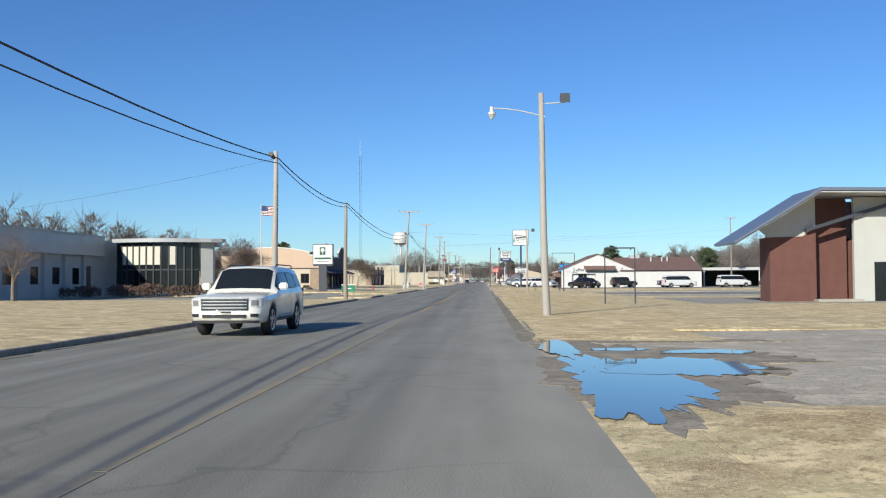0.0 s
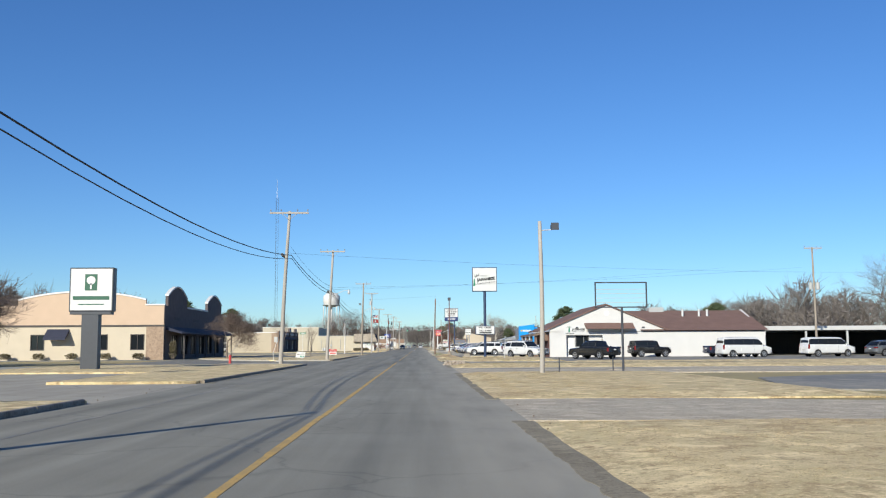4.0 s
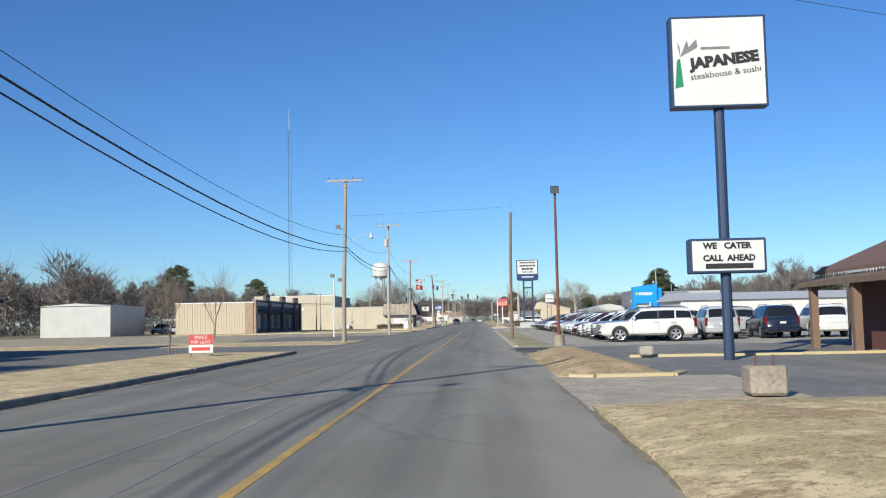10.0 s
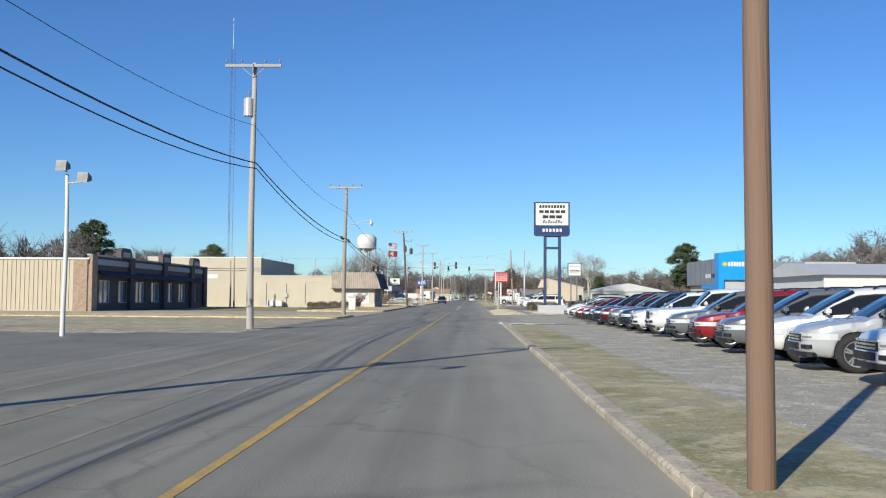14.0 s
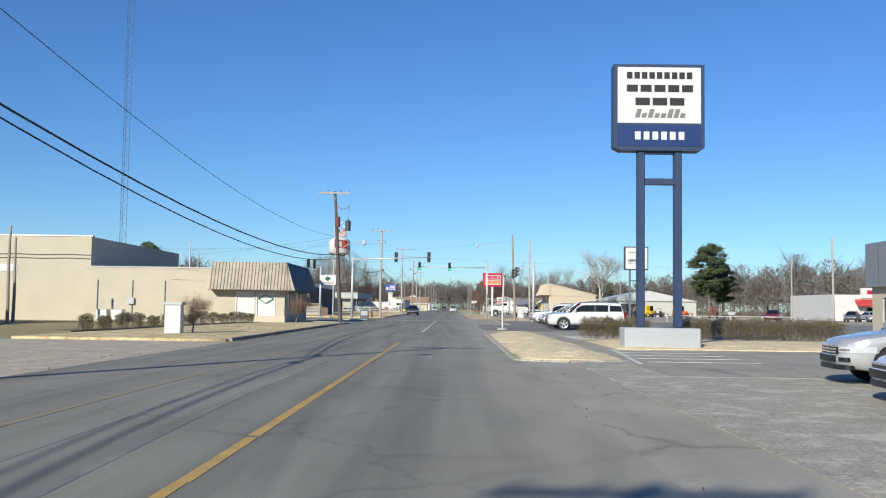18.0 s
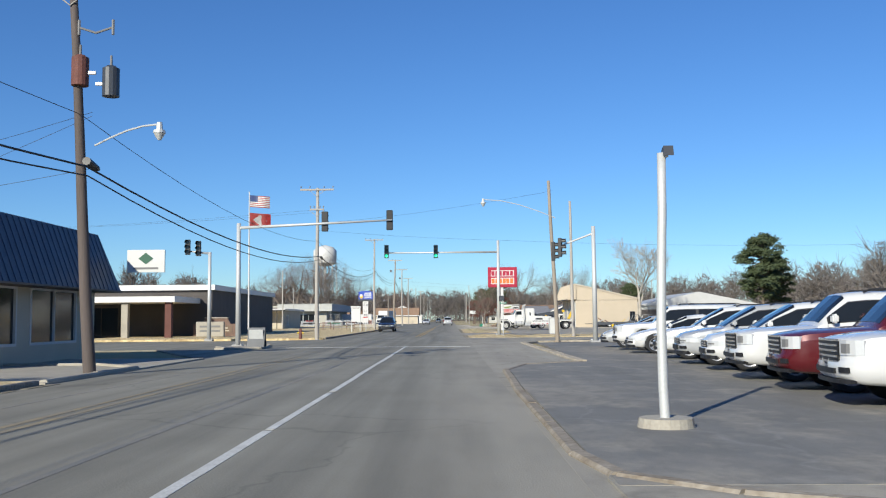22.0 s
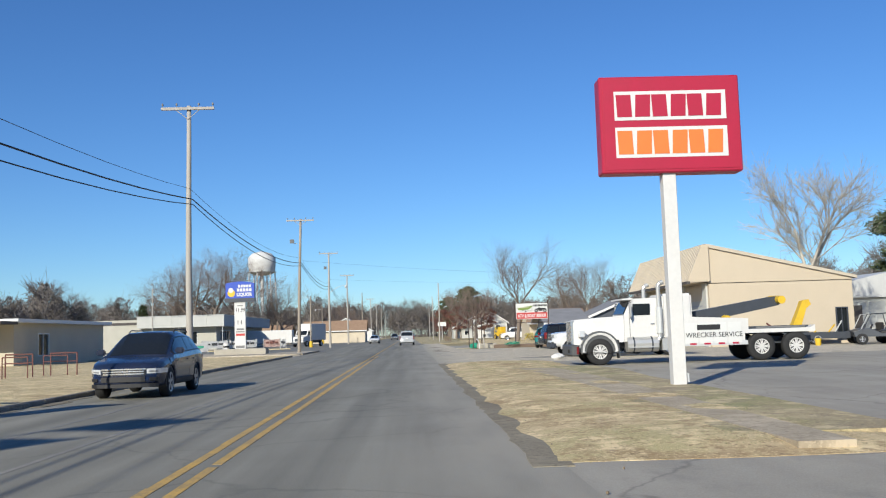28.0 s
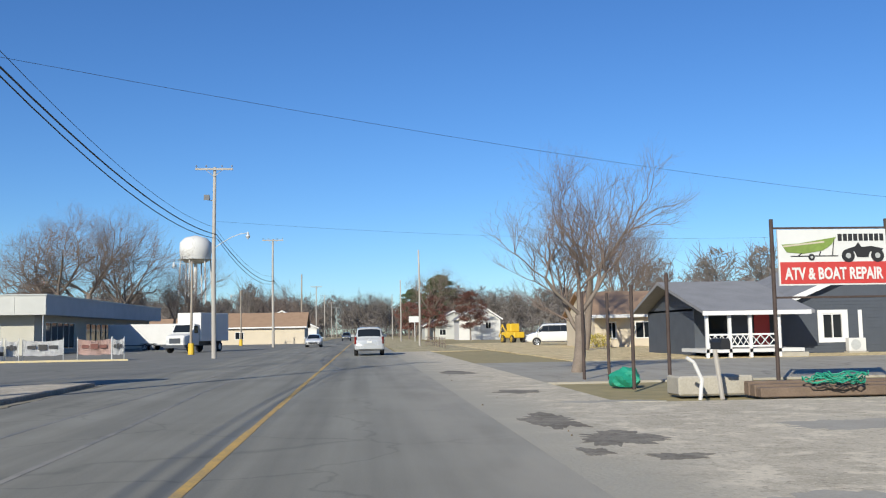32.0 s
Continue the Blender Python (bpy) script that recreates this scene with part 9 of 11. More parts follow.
BN = "white vinyl sale banner with lettering bars, tied between stakes"
for x, w, k in ((-34.0, 1.2, "white"), (-31.0, 1.6, "red"), (-29.2, 0.9, "white"), (-25.6, 3.3, "white"), (-23.2, 0.8, "white"), (-21.35, 2.5, "white"), (-18.1, 2.1, "pink"), (-16.6, 0.7, "white")):
    banner(x, 511.2 + 0.3 * (int(w * 10) % 2), w, 1.0, M["cloth_white"] if k == "white" else M["red_soft"] if k == "red" else M["cloth_pink"], M["ink"] if k == "white" else M["white_sign"] if k == "red" else M["rust"],
           BN if k == "white" else "red sale banner with white bars" if k == "red" else "faded pink sale banner hanging slack", 0.05, 0.35)
for x, w, k in ((-26.5, 3.6, "ink"), (-22.0, 3.2, "tarp")):
    banner(x, 483.0, w, 0.95, M["cloth_white"], M[k], BN, 0.1, 0.2)
t = thing("barrel", (-23.9, 510.6, 0.02), "white round tub with dark lettering band", "barrel")
bm = B()
tube(bm, (0, 0, 0), (0, 0, 1.0), 0.4, 0.4, 16)
part("tub", bm, M["white"], t)
bm = B()
tube(bm, (0, 0, 0.4), (0, 0, 0.65), 0.405, 0.405, 16)
part("band", bm, M["ink"], t)


def house(name, x, y, w, d, h, wall, roof, label, ridge="x", pitch=0.45, windows=()):
    t = thing(name, (x, y, 0), label, "house")
    shell(t, 0, w, 0, d, h, wall, windows, th=0.18)
    for a, b, c, e in windows:
        window_at(t, "x", a, b, c, e, 0, -1, M["trim"], M["glass"], 1)
    bm = B()
    if ridge == "x":
        r = h + d / 2 * pitch
        prism(bm, [(-0.4, h - 0.1), (d / 2, r), (d + 0.4, h - 0.1), (d + 0.4, h + 0.06), (d / 2, r + 0.18), (-0.4, h + 0.06)], "x", -0.4, w + 0.4)
    else:
        r = h + w / 2 * pitch
        prism(bm, [(-0.4, h - 0.1), (w / 2, r), (w + 0.4, h - 0.1), (w + 0.4, h + 0.06), (w / 2, r + 0.18), (-0.4, h + 0.06)], "y", -0.4, d + 0.4)
    part("gable_roof", bm, roof, t)
    if ridge == "x":
        for xx in (0, w - 0.15):
            bm = B()
            prism(bm, [(0, h - 0.05), (d, h - 0.05), (d / 2, r - 0.05)], "x", xx, xx + 0.15)
            part("gable", bm, wall, t)
    else:
        for q in (0, d - 0.15):
            bm = B()
            prism(bm, [(0, h - 0.05), (w, h - 0.05), (w / 2, r - 0.05)], "y", q, q + 0.15)
            part("gable", bm, wall, t)
    bm = B()
    if ridge == "y":
        for s in (0, 1):
            for yq in (-0.46,):
                x0, x1 = (-0.4, w / 2) if s == 0 else (w / 2, w + 0.4)
                z0, z1 = (h - 0.1, r) if s == 0 else (r, h - 0.1)
                prism(bm, [(x0, z0 - 0.08), (x1, z1 - 0.08), (x1, z1 + 0.2), (x0, z0 + 0.2)], "y", yq, yq + 0.06)
    else:
        box(bm, -0.4, w + 0.4, -0.5, -0.42, h - 0.16, h + 0.06)
    part("fascia", bm, M["trim"], t, "white fascia")
    return t


# white restaurant: broad low gable to the south, brown roof
t = building("restaurant", (14.6, 168.6, 0), "long white restaurant with a brown shingle roof")
doors = ((1.9, 6.1, 0.0, 2.5),)
shell(t, 0, 25, 0, 14, 2.9, M["white"], doors, th=0.25)
bm = B()
prism(bm, [(0, 2.85), (13.2, 2.85), (13.2, 3.2), (6.5, 5.95), (0, 3.2)], "y", 0.0, 0.25)
part("gable_wall", bm, M["white"], t)
bm = B()
prism(bm, [(-0.6, 2.98), (6.5, 5.97), (13.7, 2.98), (13.7, 3.12), (6.5, 6.12), (-0.6, 3.12)], "y", -0.22, 16.0)
part("gable_roof", bm, M["shingle_brown"], t, "brown shingle roof")
bm = B()
tube(bm, (6.6, -0.03, 5.0), (6.6, 0.0, 5.0), 0.32, 0.32, 20)
part("gable_vent", bm, M["trim"], t, "round pale gable vent")
bm = B()
prism(bm, [(-0.4, 3.0), (8, 5.55), (16.4, 3.0)], "x", 10.5, 25.3)
part("wing_roof", bm, M["shingle_brown"], t, "brown shingle roof")
bm = B()
prism(bm, [(0, 2.85), (16, 2.85), (8, 5.7)], "x", 24.9, 25.1)
part("wing_gable", bm, M["white"], t)
boxpart("recess_wall", (1.9, 6.1, 0.55, 0.7, 0, 2.6), M["white"], t)
boxpart("door_panel", (2.1, 2.95, 0.49, 0.55, 0, 2.1), M["trim"], t, "white door leaf")
boxpart("window_pane", (3.1, 4.5, 0.50, 0.53, 1.25, 2.4), M["glass"], t, "dark window pane")
for x0, x1, z0, z1 in ((3.0, 4.6, 1.15, 1.25), (3.0, 4.6, 2.4, 2.5), (3.0, 3.1, 1.25, 2.4), (4.5, 4.6, 1.25, 2.4), (3.95, 4.02, 1.25, 2.4)):
    boxpart("window_frame", (x0, x1, 0.46, 0.55, z0, z1), M["grey_ink"], t)
bm = B()
prism(bm, [(0.0, 3.7), (-1.1, 3.2), (-1.1, 3.3), (0.0, 3.9)], "x", 4.0, 9.6)
part("awning", bm, M["shingle_brown"], t, "brown awning roof")
boxpart("board", (1.65, 4.25, -0.03, 0.0, 2.6, 3.6), M["white_sign"], t)
bm = B()
prism(bm, [(2.14, 2.82), (2.34, 2.82), (2.30, 3.5), (2.18, 3.5)], "y", -0.045, -0.03)
part("bamboo_mark", bm, M["green"], t, "green painted bamboo stroke")
for dx, dz in ((-0.45, 0.16), (-0.3, 0.34), (0.4, 0.2), (0.22, 0.36)):
    bm = B()
    prism(bm, [(2.24, 3.3), (2.24 + dx * 0.55, 3.3 + dz * 0.35), (2.24 + dx, 3.3 + dz * 0.7), (2.24 + dx * 0.45, 3.3 + dz * 0.62)], "y", -0.045, -0.03)
    part("leaf_mark", bm, M["grey_sheet"], t)
text("lettering", "JAPANESE", 0.32, M["ink"], t, (3.3, -0.04, 3.14), 1.5, bold=0.012)
text("lettering", "steakhouse & sushi", 0.17, M["grey_ink"], t, (3.3, -0.04, 2.9), 1.35)
bars(t, M["grey_ink"], 1.75, 2.85, -0.03, ((2.64, 2.74, 0.9),))
bm = B()
box(bm, 13.4, 15.2, 7.4, 9.0, 5.1, 5.95)
bevelled(bm, 0.04)
part("roof_unit", bm, M["grey_sheet"], t, "grey roof fan")
for x in (17.0, 19.0, 20.0):
    bm = B()
    tube(bm, (x, 5.5, 4.2), (x, 5.5, 5.6), 0.14, 0.14, 10)
    part("roof_vent", bm, M["steel"], t)
for x in (3.0, 10.7):
    boxpart("wall_lamp", (x, x + 0.25, -0.12, 0.0, 3.3, 3.45), M["steel_dark"], t)
# porch on the west side
bm = B()
prism(bm, [(-1.75, 2.42), (-0.02, 2.75), (-0.02, 2.95), (-1.75, 2.62)], "y", 0.9, 15.6)
part("porch_roof", bm, M["timber"], t, "dark boarded porch roof")
for y in (1.2, 5.4, 9.5, 13.7):
    boxpart("porch_post", (-1.62, -1.34, y, y + 0.28, 0, 2.44), M["wood_brown"], t, "rough brown timber post")
boxpart("porch_wall", (-0.06, -0.01, 0.5, 13.8, 0, 2.7), M["brick_maroon"], t)
for k in range(6):
    boxpart("porch_end_board", (-1.0 + 0.17 * k, -0.845 + 0.17 * k, 0.95, 1.0, 1.9, 2.62 + 0.05 * k), M["wood_brown"], t, "grey brown end board")
boxpart("back_room_wall", (2.6, 5.0, 14.05, 21, 0, 2.7), M["timber"], t, "dark boarded back room")
r = random.Random(5)
for k in range(60):
    y = -0.15 + 0.27 * k
    bm = B()
    tube(bm, (-0.63, y, 2.98), (-0.63, y + 0.02, 2.98 - r.uniform(0.06, 0.22)), 0.018, 0.006, 5)
    part("icicle_light", bm, M["trim"], t)
# open sheds east of it
t = building("open_shed", (40.5, 172, 0), "long open shed with a pale metal roof")
boxpart("roof", (0, 36, 0, 22, 3.0, 3.5), M["roof_white"], t)
boxpart("back_wall", (0, 36, 21.7, 22, 0, 3.0), M["dark_wall"], t)
for k in range(8):
    boxpart("post", (0.3 + 5 * k, 0.5 + 5 * k, 0.2, 0.4, 0, 3.0), M["steel"], t)
t = building("metal_barn", (60, 150, 0), "pale sheet metal barn with an arched roof")
shell(t, 0, 26, 0, 20, 3.4, M["grey_sheet"], th=0.15)
bm = B()
prism(bm, [(-0.3, 3.4)] + [(13 - 13.3 * math.cos(math.pi * k / 10), 3.4 + 1.8 * math.sin(math.pi * k / 10)) for k in range(11)] + [(26.3, 3.4)], "y", -0.3, 20.3)
part("arched_roof", bm, M["roof_white"], t)
t = building("white_hall", (46.5, 279, 0), "long white hall with a pale metal roof")
shell(t, -18, 40, 0, 16, 3.5, M["white"], th=0.2)
bm = B()
prism(bm, [(-0.5, 3.5), (8, 4.7), (16.5, 3.5)], "x", -18.5, 40.5)
part("metal_roof", bm, M["roof_white"], t)

# dealership
t = building("dealership", (25.9, 297.8, 0.02), "car showroom with a bright blue entrance tower and pale panels")
shell(t, 0, 42, 2, 16.4, 4.1, M["cream_wall"], ((4.5, 9, 0.2, 2.4), (10, 14, 0.2, 2.4)), (), left=((3.5, 8.5, 0.2, 2.4), (9.5, 15, 0.2, 2.4)))
for a, b in ((4.5, 9), (10, 14)):
    window_at(t, "x", a, b, 0.2, 2.4, 2, -1, M["steel"], M["glass"], 3)
for a, b in ((3.5, 8.5), (9.5, 15)):
    window_at(t, "y", a, b, 0.2, 2.4, 0, -1, M["steel"], M["glass"], 4)
bm = B()
wall_x(bm, -1.2, 2.7, -1.0, 0.7, 6.1, ((-0.7, 1.9, 2.3, 3.4), (-0.7, 1.9, -0.1, 1.7)), -0.1)
tower = part("blue_tower", bm, M["blue_panel"], t, "bright blue entrance tower")
boxpart("recess_panel", (-0.7, 1.9, -0.6, -0.5, 2.3, 3.4), M["grey_sheet"], tower, "pale recessed panel")
boxpart("recess_glass", (-0.7, 1.9, 0.3, 0.4, -0.1, 1.7), M["glass"], tower)
bm = B()
prism(bm, [(-1.2, 6.1), (2.7, 6.1), (2.7, 6.55)], "y", -1.0, 0.7)
part("tower_crest", bm, M["blue_panel"], tower)
boxpart("tower_wing", (2.7, 3.5, -0.5, 0.9, -0.1, 5.9), M["blue_panel"], tower)
bm = B()
tube(bm, (1.5, -1.3, 0), (1.5, -1.3, 3.6), 0.22, 0.22, 14)
part("column", bm, M["grey_sheet"], tower, "round grey column")
blocks(tower, M["white_sign"], -0.3, 1.9, -1.0, 4.75, 5.2, 8, 0.2)
bm = B()
prism(bm, [(-0.85, 4.9), (-0.6, 4.75), (-0.35, 4.9), (-0.35, 5.05), (-0.6, 5.2), (-0.85, 5.05)], "y", -1.02, -1.0)
part("emblem", bm, M["gold"], tower, "yellow emblem shape")
boxpart("panel_band", (3.5, 8.2, 1.5, 1.95, 3.0, 5.35), M["panel_grey"], t, "grey metal panel band")
boxpart("panel_band", (8.25, 13.4, 1.4, 1.95, 3.0, 5.35), M["grey_sheet"], t, "pale grey panel band")
boxpart("blue_band", (3.5, 13.4, 1.35, 1.98, 2.5, 3.0), M["blue_panel"], t, "blue band")
blocks(t, M["ink"], 4.3, 7.8, 1.5, 4.0, 4.5, 5, 0.25)
blocks(t, M["ink"], 4.4, 6.0, 1.5, 3.4, 3.65, 3, 0.25)
boxpart("panel_band", (-0.4, 0.0, 0.8, 16.4, 3.0, 5.7), M["panel_grey"], t, "grey metal panel band")
boxpart("blue_band", (-0.5, 0.0, 0.8, 9.0, 2.5, 3.0), M["blue_panel"], t, "blue band")
for k in range(6):
    boxpart("lettering", (-0.43, -0.4, 3.0 + 0.8 * k, 3.5 + 0.8 * k, 3.7, 4.15), M["white_sign"] if k > 2 else M["ink"], t)
for k in range(6):
    boxpart("panel_joint", (-0.408, -0.4, 2.6 + 2.4 * k, 2.63 + 2.4 * k, 3.0, 5.7), M["steel_dark"], t)
boxpart("roof_edge", (13.4, 42.2, 1.9, 16.4, 4.1, 4.3), M["roof_white"], t)

# far red-fronted store
t = building("red_front_store", (66, 419.5, 0), "far white store with a red awning and sign")
shell(t, 0, 30, 0, 20, 4.6, M["white"], ((6, 14, 0.3, 2.4),))
window_at(t, "x", 6, 14, 0.3, 2.4, 0, -1, M["steel"], M["glass"], 4)
boxpart("sign_panel", (5, 15, -0.3, 0.3, 4.0, 5.8), M["white"], t)
boxpart("lettering", (6, 9.5, -0.33, -0.3, 4.7, 5.4), M["red"], t)
boxpart("lettering", (10.6, 14, -0.33, -0.3, 4.7, 5.4), M["red"], t)
bm = B()
tube(bm, (10, -0.34, 5.05), (10, -0.3, 5.05), 0.45, 0.45, 14)
part("emblem", bm, M["red"], t)
bm = B()
prism(bm, [(0, 3.4), (-1.6, 2.6), (-1.6, 2.8), (0, 3.8)], "x", 4, 16)
part("awning", bm, M["red_soft"], t, "red awning")

# tan garage with mansard over the doors, and the white shed behind
t = building("tow_garage", (19.5, 446.6, 0), "sand coloured metal garage with a mansard front above its doors")
shell(t, 0, 9.4, 0, 15.8, 4.1, M["tan_panel"], ((8.2, 9.0, 0.2, 2.3),), (), left=((1.2, 4.9, 0, 3.0), (5.9, 9.6, 0, 3.0), (10.9, 14.6, 0, 3.0)))
window_at(t, "x", 8.2, 9.0, 0.2, 2.3, 0, -1, M["steel_dark"], M["glass"])
for y0 in (1.2, 5.9, 10.9):
    bm = B()
    box(bm, 0.05, 0.12, y0, y0 + 3.7, 0, 3.0)
    dr = part("roll_door", bm, M["pale_wall"], t, "pale roll-up door")
    for k in range(6):
        boxpart("door_rib", (0.02, 0.05, y0, y0 + 3.7, 0.4 + 0.45 * k, 0.46 + 0.45 * k), M["grey_wall"], dr)
bm = B()
prism(bm, [(0, 4.05), (0.0, 6.45), (9.4, 4.3), (9.4, 4.05)], "y", 0.0, 15.8)
part("upper_gable", bm, M["tan_panel"], t, "sand coloured gable wall")
bm = B()
prism(bm, [(-0.2, 6.45), (9.7, 4.15), (9.7, 4.35), (-0.1, 6.65)], "y", -0.15, 16.0)
part("roof_slope", bm, M["mansard_tan"], t)
bm = B()
prism(bm, [(-1.4, 4.22), (-1.25, 4.15), (-0.02, 4.2), (-0.02, 6.55), (-0.35, 6.6)], "y", -0.2, 16.0)
man = part("mansard", bm, M["mansard_tan"], t, "tan ribbed mansard")
for k in range(41):
    y = -0.15 + 0.4 * k
    bm = B()
    tube(bm, (-1.41, y, 4.25), (-0.37, y, 6.59), 0.03, 0.035, 4)
    part("seam", bm, M["mansard_tan"], man)
boxpart("mansard_edge", (-1.5, -1.28, -0.25, 16.1, 4.08, 4.24), M["dark_wall"], t, "dark mansard edge")
bm = B()
prism(bm, [(-1.42, 4.2), (0.02, 4.2), (0.02, 6.5), (-0.36, 6.58)], "y", -0.24, -0.205)
part("mansard_end", bm, M["tan_panel"], t)
for y0 in (0.3, 5.0, 9.8, 14.8):
    boxpart("pier", (-0.12, 0.0, y0, y0 + 0.8, 0, 4.1), M["pale_wall"], t)
t = building("white_shed", (46, 472, 0), "pale sheet metal shed with a grey roof")
shell(t, -12, 10, 0, 22, 3.6, M["pale_wall"], th=0.2)
bm = B()
prism(bm, [(-12.4, 3.5), (-1, 5.9), (10.4, 3.5)], "y", -0.4, 22.4)
part("gable_roof", bm, M["roof_white"], t)
boxpart("dark_bay", (-11.5, -4, -0.05, 0.0, 0, 2.8), M["dark_wall"], t)

# slate grey house: a broad gable to the south, a lower wing and a porch beside it
t = house("grey_house", 20.2, 494.2, 10.8, 11, 2.4, M["slate"], M["shingle_grey"], "slate grey clapboard house with white trim and a porch", "y", 0.42,
          ((2.3, 3.4, 0.75, 2.05),))
for k in range(17):
    z = 0.1 + 0.17 * k
    if 0.55 < z < 2.1:
        boxpart("clapboard", (0.02, 2.06, -0.03, 0.0, z, z + 0.16), M["slate"], t)
        boxpart("clapboard", (3.64, 10.75, -0.03, 0.0, z, z + 0.16), M["slate"], t)
    else:
        cutx = max(0.0, (z - 2.3) / 0.42)
        boxpart("clapboard", (0.02 + cutx, 10.75 - cutx, -0.03, 0.0, z, z + 0.16), M["slate"], t)
for a in ((2.06, 3.64, 2.05, 2.22), (2.06, 3.64, 0.58, 0.75), (2.06, 2.28, 0.75, 2.05), (3.42, 3.64, 0.75, 2.05), (0.0, 0.14, 0, 2.4), (4.2, 4.4, 0.3, 2.2)):
    boxpart("white_trim", (a[0], a[1], -0.06, -0.031, a[2], a[3]), M["trim"], t)
boxpart("blind", (2.4, 3.3, 0.1, 0.12, 1.35, 2.0), M["blind"], t)
boxpart("wing_wall", (-4.2, 0.0, 0.4, 8, 0, 2.4), M["slate"], t)
bm = B()
prism(bm, [(-3.1, 2.05), (3.6, 3.75), (8.4, 2.3), (8.4, 2.45), (3.6, 3.92), (-3.1, 2.2)], "x", -5.0, 0.4)
part("wing_roof", bm, M["shingle_grey"], t, "grey shingle wing roof")
bm = B()
prism(bm, [(0.4, 2.3), (8, 2.3), (3.6, 3.7)], "x", -4.2, -4.05)
part("wing_gable", bm, M["slate"], t)
boxpart("porch_fascia", (-5.05, 0.2, -3.16, -3.08, 2.0, 2.2), M["trim"], t, "white porch fascia")
boxpart("porch_floor", (-4.9, -0.1, -2.9, 0.4, 0.25, 0.42), M["white"], t, "white porch floor")
for x in (-4.85, -3.75, -2.75, -1.35):
    boxpart("porch_post", (x, x + 0.14, -2.9, -2.76, 0, 2.1), M["trim"], t)
for x0, x1 in ((-4.71, -3.75), (-3.61, -2.75), (-2.61, -1.35)):
    boxpart("porch_rail", (x0, x1, -2.86, -2.8, 1.05, 1.13), M["trim"], t)
    boxpart("porch_rail", (x0, x1, -2.86, -2.8, 0.5, 0.58), M["trim"], t)
    n = 3
    for k in range(n):
        for s in (1, -1):
            bm = B()
            w = (x1 - x0) / n / 2
            c = x0 + w + 2 * w * k
            tube(bm, (c - s * w, -2.83, 0.58), (c + s * w, -2.83, 1.05), 0.025, 0.025, 4)
            part("lattice", bm, M["trim"], t)
boxpart("red_door", (-1.1, -0.3, 0.34, 0.4, 0.42, 2.25), M["red_soft"], t, "red front door")
boxpart("porch_window", (-3.6, -2.4, 0.35, 0.4, 0.9, 2.0), M["glass"], t)
boxpart("step", (-1.2, 0.1, -2.9, -1.9, 0.0, 0.22), M["concrete"], t)
t = thing("air_conditioner", (23.9, 493.6, 0.05), "white outdoor air conditioner on a slab", "air conditioner")
bm = B()
box(bm, -0.45, 0.45, -0.18, 0.18, 0.08, 0.75)
bevelled(bm, 0.03)
part("case", bm, M["white"], t)
bm = B()
tube(bm, (-0.1, -0.2, 0.42), (-0.1, -0.18, 0.42), 0.26, 0.26, 18)
part("fan_grille", bm, M["grey_sheet"], t)
boxpart("slab", (-0.5, 0.5, -0.25, 0.25, 0, 0.08), M["concrete"], t)
# tan house and a white house behind
t = house("tan_house", 17.3, 520, 8.2, 10, 2.5, M["cream_wall"], M["shingle_tan"], "pale sided house with a brown shingle roof", "x", 0.38, ((1.0, 1.7, 0.7, 2.0), (3.2, 4.6, 0.7, 2.0), (6.2, 7.2, 0.9, 2.0)))
boxpart("porch_gable", (-0.3, 2.4, -1.6, 0.0, 2.3, 2.5), M["trim"], t)
house("white_house", 16.5, 615, 7.5, 9, 3.6, M["white"], M["shingle_grey"], "white two-storey house with a grey roof", "y", 0.7, ((1.2, 2.2, 1.9, 3.1), (4.8, 5.8, 1.9, 3.1)))
house("brick_house", -44, 640, 12, 9, 2.7, M["brick_dark"], M["shingle_tan"], "small brick house with a brown roof", "x", 0.5, ((2, 3.2, 0.8, 2.1),))
house("brown_house", -24, 600, 14, 10, 2.7, M["cream_wall"], M["shingle_tan"], "low house with a brown roof", "x", 0.45, ((3, 4.4, 0.8, 2.0),))
house("white_cottage", -24, 640, 14, 10, 2.7, M["white"], M["shingle_grey"], "white cottage beside the street", "y", 0.5, ((3, 4.4, 0.8, 2.0),))
house("pale_cottage", 12, 640, 12, 10, 2.7, M["pale_wall"], M["shingle_grey"], "pale cottage beside the street", "y", 0.5, ((3, 4.4, 0.8, 2.0),))

# water tower and radio mast
t = thing("water_tower", (-80, 900, 0), "white water tower on slender legs above the trees", "water tower")
bm = B()
prof = [(36.0, 1.0), (36.6, 5.0), (38, 7.0), (42, 7.5), (46, 7.4), (48.3, 5.2), (49.6, 0.6)]
rings = [[bm.verts.new((r * math.cos(6.2831853 * i / 28), r * math.sin(6.2831853 * i / 28), z)) for i in range(28)] for z, r in prof]
for a, b in zip(rings, rings[1:]):
    for i in range(28):
        bm.faces.new((a[i], a[(i + 1) % 28], b[(i + 1) % 28], b[i]))
bm.faces.new(rings[0][::-1])
bm.faces.new(rings[-1])
part("tank", bm, M["white"], t, "white steel tank", True)
for k in range(6):
    a = 6.2831853 * k / 6 + 0.3
    bm = B()
    tube(bm, (8.5 * math.cos(a), 8.5 * math.sin(a), 0), (7.0 * math.cos(a), 7.0 * math.sin(a), 38), 0.4, 0.35, 8)
    part("leg", bm, M["white"], t)
bm = B()
tube(bm, (0, 0, 0), (0, 0, 37), 0.9, 0.9, 12)
part("riser", bm, M["white"], t)
bm = B()
tube(bm, (0, 0, 37.9), (0, 0, 38.1), 8.2, 8.2, 28)
part("catwalk", bm, M["steel"], t)
